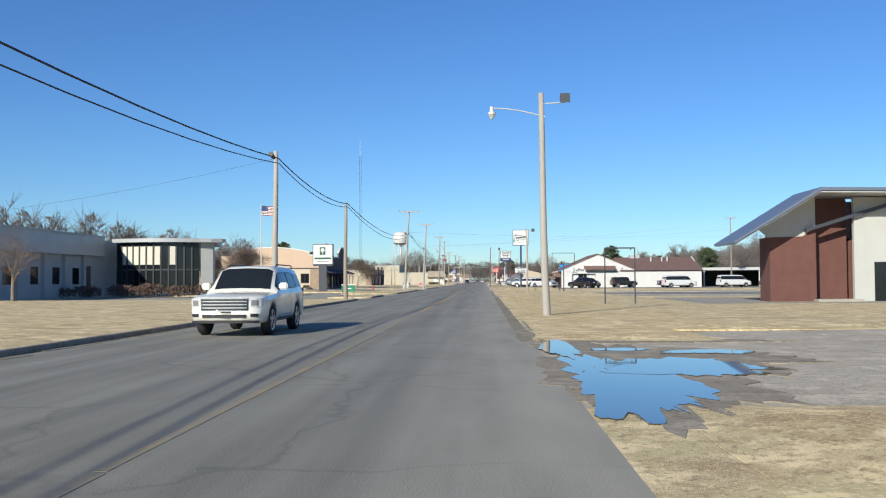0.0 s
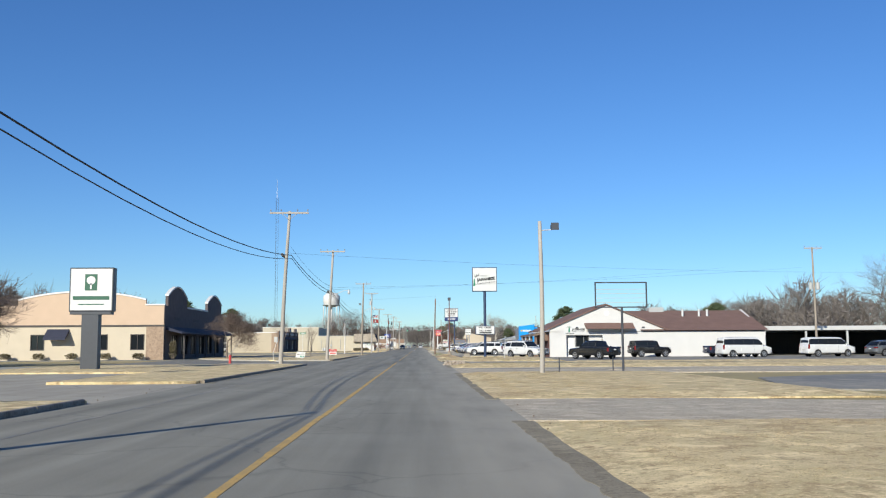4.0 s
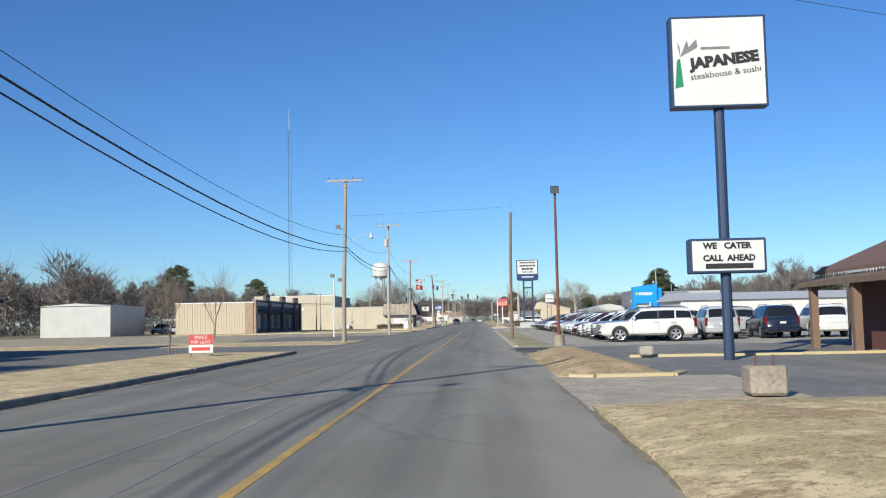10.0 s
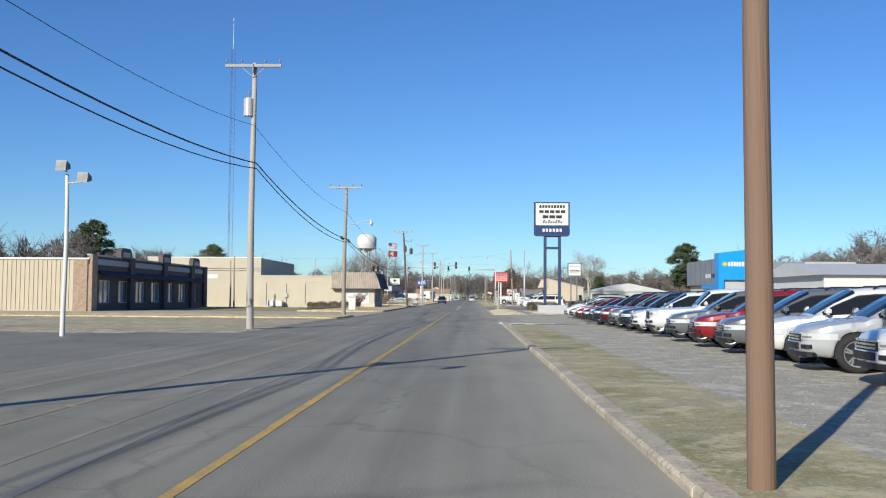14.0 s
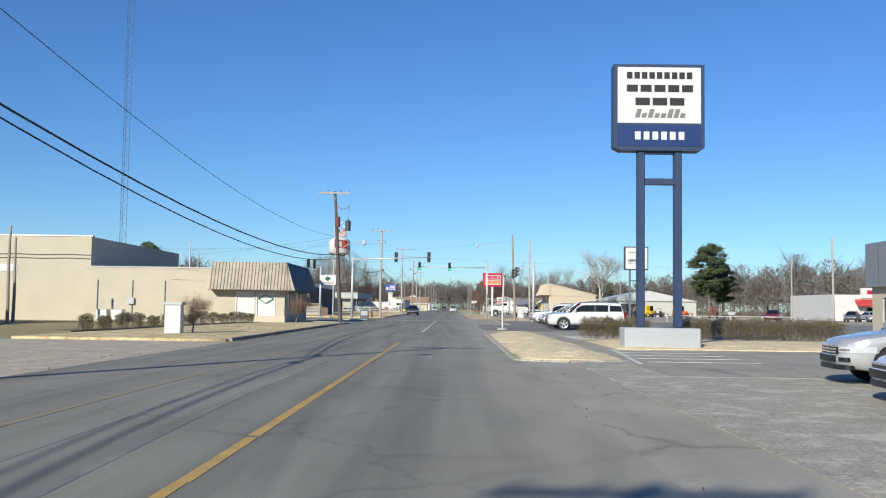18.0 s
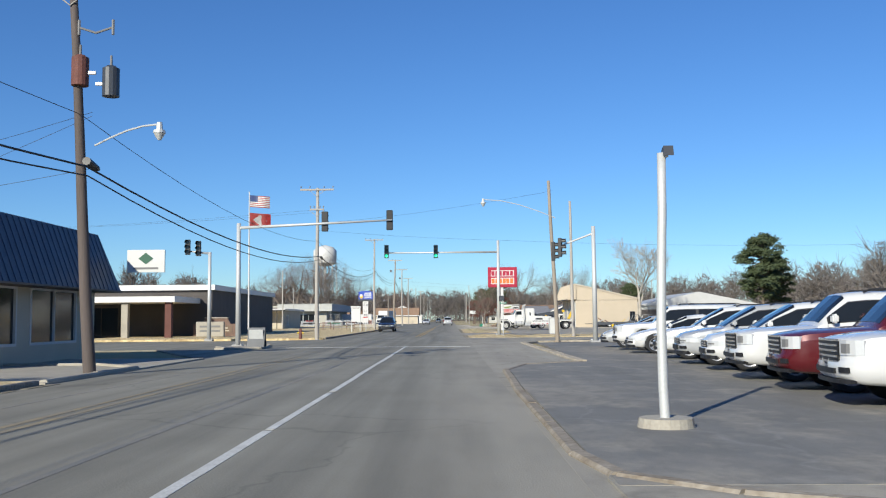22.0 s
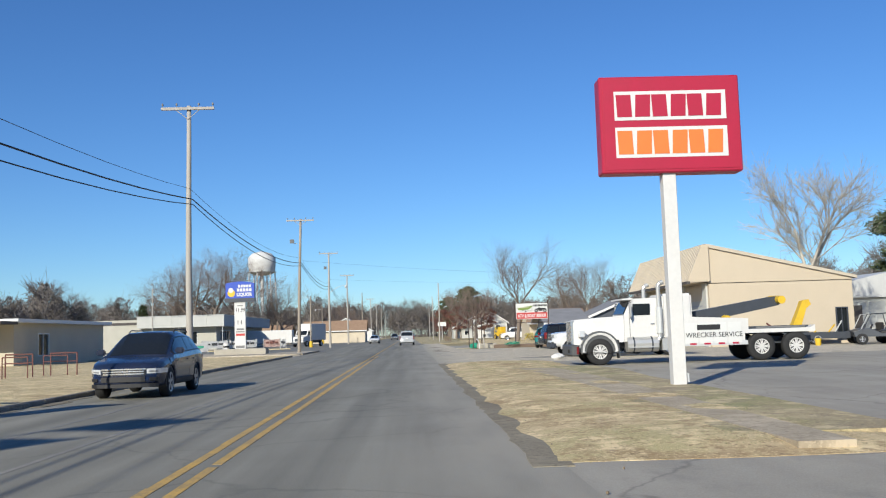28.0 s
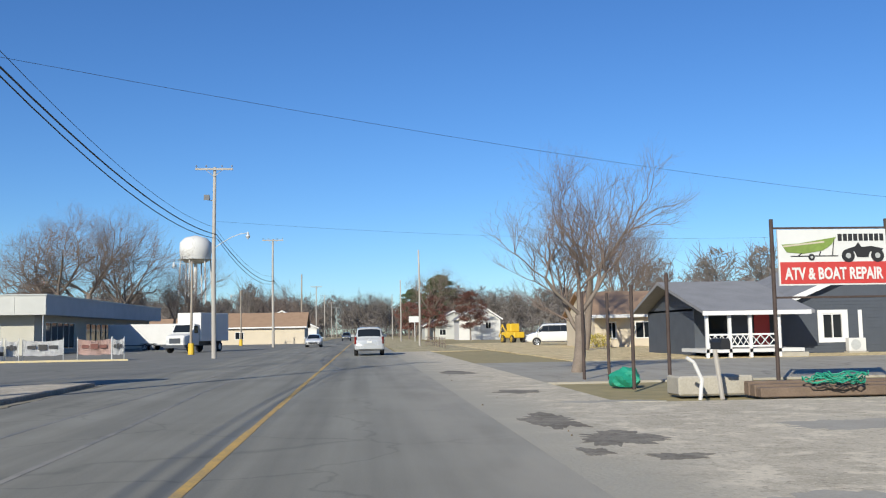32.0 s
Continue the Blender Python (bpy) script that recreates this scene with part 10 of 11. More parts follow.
MAST = mat("weathered mast steel", (0.09, 0.11, 0.14), 0.7, 0.0, 0.1, 2.0, 20.0)
t = thing("radio_mast", (-53.2, 403.5, 0), "tall thin lattice radio mast", "radio mast")
for k in range(3):
    a = 6.2831853 * k / 3
    bm = B()
    tube(bm, (0.55 * math.cos(a), 0.55 * math.sin(a), 0), (0.55 * math.cos(a), 0.55 * math.sin(a), 56), 0.035, 0.035, 5)
    part("leg", bm, MAST, t)
bm = B()
for i in range(46):
    z = i * 1.22
    for k in range(3):
        a, b = 6.2831853 * k / 3, 6.2831853 * (k + 1) / 3
        tube(bm, (0.55 * math.cos(a), 0.55 * math.sin(a), z), (0.55 * math.cos(b), 0.55 * math.sin(b), z + 1.22), 0.014, 0.014, 4, False)
part("lacing", bm, MAST, t)
bm = B()
tube(bm, (0, 0, 56), (0, 0, 63), 0.08, 0.04, 6)
part("aerial", bm, M["white"], t)

# ---- plants ----
def tubes_mesh(name, segs, material, sides=4):
    """One mesh from many tapered segments (p, q, r0, r1)."""
    verts, faces = [], []
    for p, q, r0, r1, ns in segs:
        d = (q - p)
        if d.length < 1e-6:
            continue
        d.normalize()
        a = d.orthogonal().normalized()
        b = d.cross(a)
        i0 = len(verts)
        for c, r in ((p, r0), (q, r1)):
            for k in range(ns):
                an = 6.2831853 * k / ns
                verts.append(c + (a * math.cos(an) + b * math.sin(an)) * r)
        for k in range(ns):
            faces.append((i0 + k, i0 + (k + 1) % ns, i0 + ns + (k + 1) % ns, i0 + ns + k))
    me = bpy.data.meshes.new(name)
    me.from_pydata([tuple(v) for v in verts], [], faces)
    me.materials.append(material)
    me.polygons.foreach_set("use_smooth", [True] * len(me.polygons))
    return me


def branch_out(r, p, d, length, rad, depth, most, trunk, crown, up, spread, kids):
    """Grows a limb and its forks. Thick limbs go to trunk, thin ones to crown."""
    steps = 3 if depth < most else 2
    q = p
    for i in range(steps):
        wob = Vector((r.gauss(0, 1), r.gauss(0, 1), r.gauss(0, 1))) * 0.10
        d = (d + wob + Vector((0, 0, up * 0.10))).normalized()
        n = q + d * (length / steps)
        ra, rb = rad * (1 - 0.3 * i / steps), rad * (1 - 0.3 * (i + 1) / steps)
        (trunk if depth < 2 else crown).append((q, n, ra, rb, 7 if depth < 1 else 5 if depth < 2 else 3))
        q = n
        if depth < most and (i > 0 or depth > 0):
            for _ in range(kids if i == steps - 1 else max(1, kids - 2)):
                side = d.orthogonal().normalized()
                side.rotate(Matrix.Rotation(r.uniform(0, 6.283), 3, d))
                nd = (d * r.uniform(0.55, 1.0) + side * spread * r.uniform(0.6, 1.2) + Vector((0, 0, up * 0.25))).normalized()
                branch_out(r, q, nd, length * r.uniform(0.58, 0.80), rb * r.uniform(0.48, 0.68), depth + 1, most, trunk, crown, up, spread, kids)


def bare_tree(seed, height, rad, most, kids, spread, up, label, bark=M["bark"], twig=M["twig"], trunk_len=0.24, name="tree", spray=5, tip=0.6, thick=0.012):
    r = random.Random(seed)
    trunk, crown = [], []
    branch_out(r, Vector((0, 0, -0.1)), Vector((r.uniform(-.04, .04), 0, 1)), height * trunk_len, rad, 0, most, trunk, crown, up, spread, kids)
    top = max(s[1].z for s in trunk + crown)
    k = height / top
    fine = []
    for p, q, ra, rb, n in crown:
        if rb < rad * 0.10:
            d = (q - p).normalized()
            for _ in range(spray):
                e = (d * 1.1 + Vector((r.gauss(0, 1), r.gauss(0, 1), r.gauss(0.25 + up, 0.7))) * 0.55).normalized()
                c = p.lerp(q, r.random())
                fine.append((c, c + e * tip * r.uniform(0.5, 1.2), thick, thick * 0.4, 3))
    crown += fine
    sc = lambda L: [(p * k, q * k, a, b, n) for p, q, a, b, n in L]
    t = new(name)
    tagged(t, label, "tree")
    for nm, L, m in (("trunk", trunk, bark), ("crown", crown, twig)):
        ob = new(nm, tubes_mesh(nm, sc(L), m))
        ob.parent = t
    return t


def clump_tree(seed, height, width, n, material, label, leaf=0.35, trunk_mat=M["bark"], low=0.15, power=0.8, name="evergreen_tree", crowded=46, oval=False):
    """A trunk with limbs that carry tufts of many small leaves, with gaps between them."""
    r = random.Random(seed)
    t = new(name)
    tagged(t, label, "tree")
    segs = [(Vector((0, 0, -0.1)), Vector((r.uniform(-.2, .2), 0, height * 0.95)), height * 0.022, height * 0.006, 8)]
    verts, faces = [], []
    for i in range(n):
        h = low + (1 - low) * (i + r.random()) / n
        reach = width * ((1.05 - h) ** power if not oval else math.sin(math.pi * min(1.0, max(0.0, 0.12 + 0.86 * (h - low) / (1 - low)))) ** 0.6) * r.uniform(0.35, 1.1)
        a = r.uniform(0, 6.283)
        z = height * h
        tip = Vector((reach * math.cos(a), reach * math.sin(a), z + reach * 0.12 + r.uniform(-0.2, 0.3)))
        segs.append((Vector((0, 0, z - reach * 0.1)), tip, height * 0.006, height * 0.002, 4))
        for _ in range(crowded):
            c = tip * 1.0 + Vector((r.gauss(0, 0.42), r.gauss(0, 0.42), r.gauss(0, 0.24))) * (width * 0.22) - Vector((tip.x, tip.y, 0)) * r.uniform(0, 0.35)
            d1 = Vector((r.gauss(0, 1), r.gauss(0, 1), r.gauss(0, 0.6))).normalized() * leaf * r.uniform(0.6, 1.3)
            d2 = d1.orthogonal().normalized() * leaf * r.uniform(0.2, 0.4)
            i0 = len(verts)
            verts += [c - d1 - d2 * 0.3, c + d2, c + d1, c - d2]
            faces.append((i0, i0 + 1, i0 + 2, i0 + 3))
    ob = new("trunk", tubes_mesh("trunk", segs, trunk_mat))
    ob.parent = t
    me = bpy.data.meshes.new("crown")
    me.from_pydata([tuple(v) for v in verts], [], faces)
    me.materials.append(material)
    ob = new("crown", me)
    ob.parent = t
    return t


GREYB = "bare winter tree with fine grey brown twigs"
T = dict(
    round=bare_tree(19, 7.0, 0.17, 5, 3, 0.62, 1.0, "round bare tree with dense upright twigs", trunk_len=0.28, spray=0),
    tall=bare_tree(5, 13, 0.26, 5, 3, 0.60, 0.45, GREYB, trunk_len=0.26, spray=0, tip=0.8, thick=0.014),
    wide=bare_tree(8, 11, 0.30, 5, 3, 0.85, 0.30, "broad bare tree with spreading limbs", trunk_len=0.2, spray=0, tip=0.8, thick=0.014),
    pale=bare_tree(19, 16, 0.36, 4, 3, 0.62, 0.38, "tall bare sycamore with white upper limbs", M["bark_pale"], M["bark_pale"], 0.34, spray=3, tip=0.9, thick=0.012),
    small=bare_tree(14, 4.6, 0.09, 4, 4, 0.75, 0.40, "small bare ornamental tree with many stems", trunk_len=0.16, twig=M["twig_brown"], spray=0),
    myrtle=bare_tree(31, 5.2, 0.06, 4, 3, 0.42, 0.85, "slim bare crape tree with upright stems", trunk_len=0.10, spray=0),
    crape=bare_tree(16, 4.6, 0.09, 5, 3, 0.95, 0.25, "broad bare crape tree", twig=M["twig"], trunk_len=0.22, spray=1, tip=0.28, thick=0.008),
    pine=clump_tree(21, 17, 5.2, 95, M["pine"], "tall dark green pine with ragged tufts", 0.42, low=0.30, crowded=130, oval=True),
    cedar=clump_tree(22, 8, 2.2, 70, M["pine"], "dark green cedar tree", 0.26, low=0.06, power=0.8),
    rusty=clump_tree(23, 9, 4.0, 70, M["twig_red"], "tree holding rusty red winter leaves", 0.24, low=0.25, name="tree", crowded=55, oval=True),
)
placed = set()


def plant(kind, x, y, size=1.0, label="", z=0.0, turn=None):
    ob = T[kind]
    m = pose(x, y, z, 0, 0, rng.uniform(0, 360) if turn is None else turn)
    if kind in placed:
        ob = copy_thing(T[kind], m)
    else:
        placed.add(kind)
        ob.matrix_basis = m
    ob.scale = (size * rng.uniform(0.92, 1.08), size * rng.uniform(0.92, 1.08), size)
    if label:
        tagged(ob, label)
    return ob


plant("round", 6.6, 480.3, 1.0, turn=40).scale = (1.35, 1.35, 0.88)
plant("tall", 14.5, 512, 1.12, "round bare tree behind the repair sign")
plant("wide", 47, 152, 0.95, "broad bare tree beside the open shed")
plant("crape", -22.5, 169.6, 1.2, "small brown ornamental tree on a grass island", 0.12)
plant("myrtle", -25.6, 233, 1.5, "slim bare tree on the grass field")
plant("myrtle", -15.3, 189.5, 0.95, "small bare tree by the lease sign")
for x, y, s in ((-33.4, 133, 1.5), (-39.5, 125.5, 1.45), (-40.5, 133, 1.4)):
    plant("crape", x, y, s, "broad bare crape tree before the bank").scale = (s * 1.15, s * 1.15, s)
plant("wide", -32.5, 64, 0.52, "small spreading bare tree beside the office")
plant("small", -11.8, 297.5, 0.45, "small bare shrub tree in the shop bed")
plant("small", -11.6, 323.5, 0.5, "small bare shrub tree in the shop bed")
plant("pale", 32, 452 + 8, 0.95)
plant("pine", 70, 512, 1.12)
plant("pine", 76, 520, 0.8)
plant("pine", 57, 300, 0.5, "dark green pine behind the showroom")
plant("pine", 60, 250, 0.55, "dark green pine behind the white hall")
plant("pine", 44, 530, 0.55, "dark green tree behind the grey house")
plant("pine", -92, 423.5, 1.1, "large dark green pine above the woods")
plant("pine", -100, 557, 1.2, "dark green pine among the woods")
plant("pine", -142, 427, 0.8, "dark green pine among the woods")
plant("cedar", -60, 600, 1.2)
plant("pine", 20, 700, 0.95, "tall dark green tree at the end of the street")
plant("pine", 16, 760, 0.9, "tall dark green tree at the end of the street")
plant("rusty", 14, 640, 0.95)
plant("rusty", 10, 665, 0.9)
plant("rusty", 18, 610, 0.9)
plant("wide", -44, 600, 2.15, "large brown crowned tree behind the store")
plant("wide", -54, 606, 2.0, "large brown crowned tree behind the store")
plant("tall", -38, 598, 1.6)
plant("wide", -48, 598, 2.1, "large brown crowned tree behind the store")
plant("wide", -41, 607, 1.9, "large brown crowned tree behind the store")
plant("tall", -36, 640, 1.5)
plant("tall", -33, 610, 1.0)
plant("tall", 30, 560, 1.2)
plant("tall", 26, 545, 0.95)
plant("tall", 36, 575, 1.35)
for k in range(26):
    s = 1 if k % 2 else -1
    plant("tall" if k % 3 else "wide", s * rng.uniform(14, 30) - 2, 620 + k * 16 + rng.uniform(-5, 5), rng.uniform(0.8, 1.25))


def far_woods(name, rows, label):
    """Far winter woods: many thin bare trees in one mesh."""
    r = random.Random(31)
    segs = []
    for x, y, h in rows:
        top = []
        base = Vector((x, y, 0))
        segs.append((base, base + Vector((r.uniform(-.5, .5), 0, h * 0.55)), h * 0.018, h * 0.010, 4))
        for _ in range(34):
            z = h * r.uniform(0.28, 0.75)
            a = r.uniform(0, 6.283)
            p = base + Vector((0, 0, z))
            q = p + Vector((math.cos(a) * h * r.uniform(0.1, 0.28), math.sin(a) * h * r.uniform(0.1, 0.28), h * r.uniform(0.08, 0.30)))
            segs.append((p, q, h * 0.007, h * 0.003, 3))
            for _ in range(7):
                e = q + Vector((r.gauss(0, 1), r.gauss(0, 1), abs(r.gauss(0.5, 1)))) * h * 0.075
                segs.append((p.lerp(q, r.uniform(0.4, 1)), e, h * 0.0035, h * 0.0012, 3))
    ob = new(name, tubes_mesh(name, segs, M["woods"]))
    return tagged(ob, label, "woods", "", "stuff")


rows = []
for k in range(210):
    rows.append((rng.uniform(82, 130) + (40 if k % 3 == 0 else 0), 110 + k * 4.0 + rng.uniform(-6, 6), rng.uniform(9, 14)))
for k in range(210):
    rows.append((-rng.uniform(76, 120) - (40 if k % 3 == 0 else 0), 150 + k * 4.0 + rng.uniform(-6, 6), rng.uniform(9, 14)))
for k in range(110):
    rows.append((rng.uniform(95, 165), 300 + k * 3.2, rng.uniform(10, 15)))
    rows.append((-rng.uniform(88, 150), 300 + k * 3.6, rng.uniform(10, 15)))
    rows.append((rng.uniform(-200, 200), 980 + rng.uniform(0, 200), rng.uniform(10, 15)))
for k in range(70):
    rows.append((rng.uniform(46, 80), 540 + k * 6, rng.uniform(8, 12)))
    rows.append((-rng.uniform(48, 80), 620 + k * 6, rng.uniform(8, 12)))
    rows.append((rng.uniform(20, 48), 680 + k * 5, rng.uniform(9, 13)))
    rows.append((-rng.uniform(24, 50), 690 + k * 5, rng.uniform(9, 13)))
for k in range(60):
    rows.append((rng.uniform(-42, 40), 830 + k * 2.5, rng.uniform(11, 16)))
rows = [(x, y, h * 1.15) for x, y, h in rows]
far_woods("woods", rows, "grey brown belt of bare winter woods on the horizon")

# fine twigs and brush that fill the far woods
verts, faces = [], []
r = random.Random(5)
for x, y, h in rows:
    for j in range(300):
        if j < 70:
            c = Vector((x + r.gauss(0, 3.5), y + r.gauss(0, 3.5), r.uniform(0.1, h * 0.4)))
        else:
            a, k = r.uniform(0, 6.283), r.random() ** 0.5
            z = r.uniform(0.3, 1.0)
            w = h * (0.40 + 0.12 * math.sin(x * 3.1 + z * 7)) * math.sin(min(1.0, (1.05 - z) * 1.6) * 1.57)
            c = Vector((x + w * k * math.cos(a), y + w * k * math.sin(a), z * h))
        d1 = Vector((r.gauss(0, 1), r.gauss(0, 1), r.gauss(0.9, 1))).normalized() * r.uniform(0.45, 1.15)
        d2 = d1.orthogonal().normalized() * r.uniform(0.05, 0.17)
        i0 = len(verts)
        verts += [c - d1, c + d2, c + d1, c - d2]
        faces.append((i0, i0 + 1, i0 + 2, i0 + 3))
me = bpy.data.meshes.new("undergrowth")
me.from_pydata([tuple(v) for v in verts], [], faces)
me.materials.append(M["woods"])
tagged(new("undergrowth", me), "brown twigs and brush of the winter woods", "woods", "", "stuff")


def shrub(x, y, w, d, h, material, label, n=900, leaf=0.05, seed=0, z=0.0, name="shrub", group=""):
    """A shrub or hedge of many small leaves round short stems, with an uneven outline."""
    r = random.Random(seed + int(x * 10) + int(y))
    verts, faces = [], []
    for _ in range(n):
        u, v, s = r.uniform(-1, 1), r.uniform(-1, 1), r.random() ** 0.6
        top = h * (0.82 + 0.18 * noise.noise(Vector((x + u * w, y + v * d, 0)) * 1.7)) * (1 - 0.25 * max(abs(u), abs(v)) ** 4)
        c = Vector((u * w / 2 * (1 + 0.08 * r.gauss(0, 1)), v * d / 2 * (1 + 0.08 * r.gauss(0, 1)), top * s + 0.03))
        d1 = Vector((r.gauss(0, 1), r.gauss(0, 1), r.gauss(0.3, 1))).normalized() * leaf * r.uniform(0.7, 1.6)
        d2 = d1.orthogonal().normalized() * leaf * r.uniform(0.4, 0.8)
        i0 = len(verts)
        verts += [c - d1, c + d2, c + d1, c - d2]
        faces.append((i0, i0 + 1, i0 + 2, i0 + 3))
    t = thing(name, (x, y, z), label, "shrub", group)
    me = bpy.data.meshes.new("leaves")
    me.from_pydata([tuple(v) for v in verts], [], faces)
    me.materials.append(material)
    ob = new("leaves", me)
    ob.parent = t
    segs = []
    for _ in range(14):
        a = Vector((r.uniform(-.4, .4) * w, r.uniform(-.4, .4) * d, 0))
        segs.append((a * 0.6, a + Vector((r.gauss(0, .1), r.gauss(0, .1), h * r.uniform(0.6, 0.95))), 0.015, 0.006, 4))
    ob = new("woody_base", tubes_mesh("woody_base", segs, M["bark"]))
    ob.parent = t
    return t


for k in (0, 1, 3, 4, 5, 6, 7):
    shrub(6.2 + 1.40 * k, 296.7 + 0.1 * (k % 2), 1.6, 1.3, 1.15, M["shrub"], "clipped olive green hedge section beside the forecourt", 9000, 0.020, k, 0.12, "hedge", "hedge sections by the forecourt")
for k in range(14):
    u = k / 13
    shrub(-17.0 + 2.0 * u, 298.6 + 25.2 * u, 0.62, 0.62, 0.9 - 0.15 * (k % 3 == 1), M["shrub"], "small dull green shrub in the shop bed", 1300, 0.026, k, 0.14, "shrub", "shrubs in the shop bed")
for x, y, h in ((-38, 82.5, 1.1), (-35.5, 83, 1.2), (-32.5, 83.5, 1.3), (-30, 83.8, 1.4), (-27.5, 84.5, 1.2), (-25.5, 86.0, 1.3), (-23.6, 87.5, 1.1)):
    shrub(x, y, 2.2, 1.8, h, M["shrub_brown"], "low brown winter shrub before the office", 700, 0.09, 1, 0.1, "shrub", "shrubs before the office")
for k in range(8):
    shrub(-31 - 3.6 * k, 164.2, 1.1, 0.9, 0.75, M["shrub"], "small round shrub along the bank wall", 300, 0.08, k, 0.1, "shrub", "shrubs along the bank")
shrub(-27.2, 164.0, 0.7, 0.7, 2.4, M["shrub"], "slim conical evergreen at the bank corner", 700, 0.08, 2, 0.1)
shrub(17.2, 518.5, 1.6, 1.2, 1.3, mat("yellow twigs", (0.50, 0.40, 0.05), 0.8), "yellow flowering shrub beside the tan house", 700, 0.06, 3)


# grass blades on the verges nearest the street
def blades(name, areas, material, label, dens, hh):
    r = random.Random(77)
    verts, faces = [], []
    for x0, x1, y0, y1, own in areas:
        for _ in range(int((x1 - x0) * (y1 - y0) * dens)):
            x, y = r.uniform(x0, x1), r.uniform(y0, y1)
            nz = noise.noise(Vector((x * 0.9, y * 0.9, 1.0)))
            z = lawn_z(x, y, *own) - 0.004
            h = hh * r.uniform(0.5, 1.2) * (0.8 + 0.6 * nz)
            a = r.uniform(0, 6.283)
            dx, dy = math.cos(a) * 0.004, math.sin(a) * 0.004
            i0 = len(verts)
            for j in range(3):
                b = a + j * 2.1
                lx, ly = math.cos(b) * h * 1.3, math.sin(b) * h * 1.3
                verts += [(x - dx, y - dy, z), (x + dx, y + dy, z), (x + lx, y + ly, z + h)]
                faces.append((i0 + 3 * j, i0 + 3 * j + 1, i0 + 3 * j + 2))
    me = bpy.data.meshes.new(name)
    me.from_pydata(verts, [], faces)
    me.materials.append(material)
    return tagged(new(name, me), label, "grass", "", "stuff")


near, green = [], []
for nm, x0, x1, y0, y1, ze, zm in LAWNS:
    if nm in ("lawn_k", "lawn_l"):
        continue
    if x0 > 0 and x0 < 2.7 or nm == "lawn_ditch":
        (green if nm in ("lawn_j", "lawn_o", "lawn_ditch") else near).append((x0, min(x1, 7.5), max(y0, 4), min(y1, 470), (x0, x1, y0, y1, ze, zm)))
blades("grass", near, M["blade"], "short dry grass tufts on the lawns", 260, 0.014)
blades("grass_green", green, M["blade_green"], "thin green and tan grass on the verge", 140, 0.014)
r = random.Random(9)
bm = B()
for _ in range(1800):
    x, y = r.uniform(3.0, 6.6), r.uniform(192, 256)
    s = r.uniform(0.004, 0.011)
    vs = box(bm, x - s, x + s, y - s * 0.8, y + s * 0.8, 0.0, 0.012 + s)
solid("loose_gravel", bm, M["gravel"], "loose pale gravel stones on the car lot", "gravel", "stuff")

# ---- yard clutter ----
for x, y, h in ((5.74, 475.6, 2.55), (6.4, 475.3, 2.5), (5.8, 470.8, 2.5), (6.55, 470.4, 2.75)):
    t = thing("steel_post", (x, y, 0), "bare rusty steel post standing in the yard", "post", "steel posts in the yard")
    post(t, 0, 0, 0, h, 0.045, M["rust_dark"])
t = thing("mailbox", (6.55, 467.2, 0), "black mailbox on a leaning wooden post", "mailbox")
bm = B()
tube(bm, (0, 0, 0), (-0.12, 0, 1.0), 0.05, 0.05, 8)
part("post", bm, M["wood_pale"], t)
bm = B()
prism(bm, [(-0.1, 1.0), (0.1, 1.0), (0.1, 1.15), (0.07, 1.22), (-0.07, 1.22), (-0.1, 1.15)], "y", -0.28, 0.28)
part("box", bm, M["black"], t)
bm = B()
pipe(bm, [(-0.5, -0.1, 0.0), (-0.45, -0.1, 0.4), (-0.6, -0.1, 0.75), (-0.75, -0.1, 0.85)], 0.04, 8)
part("white_pipe", bm, M["white"], t, "bent white pipe")
t = thing("concrete_block", (6.9, 468.6, 0), "rough pale concrete block in the yard", "block")
bm = B()
box(bm, -0.9, 0.75, -0.4, 0.4, 0, 0.42)
bevelled(bm, 0.04)
part("block", bm, M["concrete"], t)
t = thing("timber_stack", (9.3, 467.8, 0), "dark old timbers lying along the verge", "timber")
for k in range(3):
    bm = B()
    box(bm, -1.9, 2.6, -0.5 + 0.3 * k, -0.24 + 0.3 * k, 0.0, 0.2 + 0.05 * k)
    bevelled(bm, 0.02)
    part("beam", bm, M["timber"], t)
r = random.Random(12)
t = thing("hose_heap", (9.0, 467.2, 0.2), "tangled heap of green hose on the timbers", "hose")
for k in range(7):
    bm = B()
    cx, cy, rr = r.uniform(-.3, .3), r.uniform(-.25, .1), r.uniform(0.25, 0.5)
    pts = [(cx + rr * math.cos(a) * 1.3, cy + rr * math.sin(a) * 0.5, 0.05 + 0.16 * r.random() + 0.02 * k) for a in [6.2831853 * i / 16 for i in range(17)]]
    pipe(bm, pts, 0.014, 5)
    part("coil", bm, M["tarp"], t)
t = thing("netting", (6.0, 472.2, 0), "crumpled bundle of green netting on the ground", "netting")
bm = B()
bmesh.ops.create_icosphere(bm, subdivisions=3, radius=0.36)
for v in bm.verts:
    k = 1 + 0.35 * noise.noise(v.co * 5.0)
    v.co = Vector((v.co.x * 1.1 * k, v.co.y * k, max(-0.02, v.co.z * 0.8 * k + 0.18)))
part("mound", bm, M["tarp"], t)
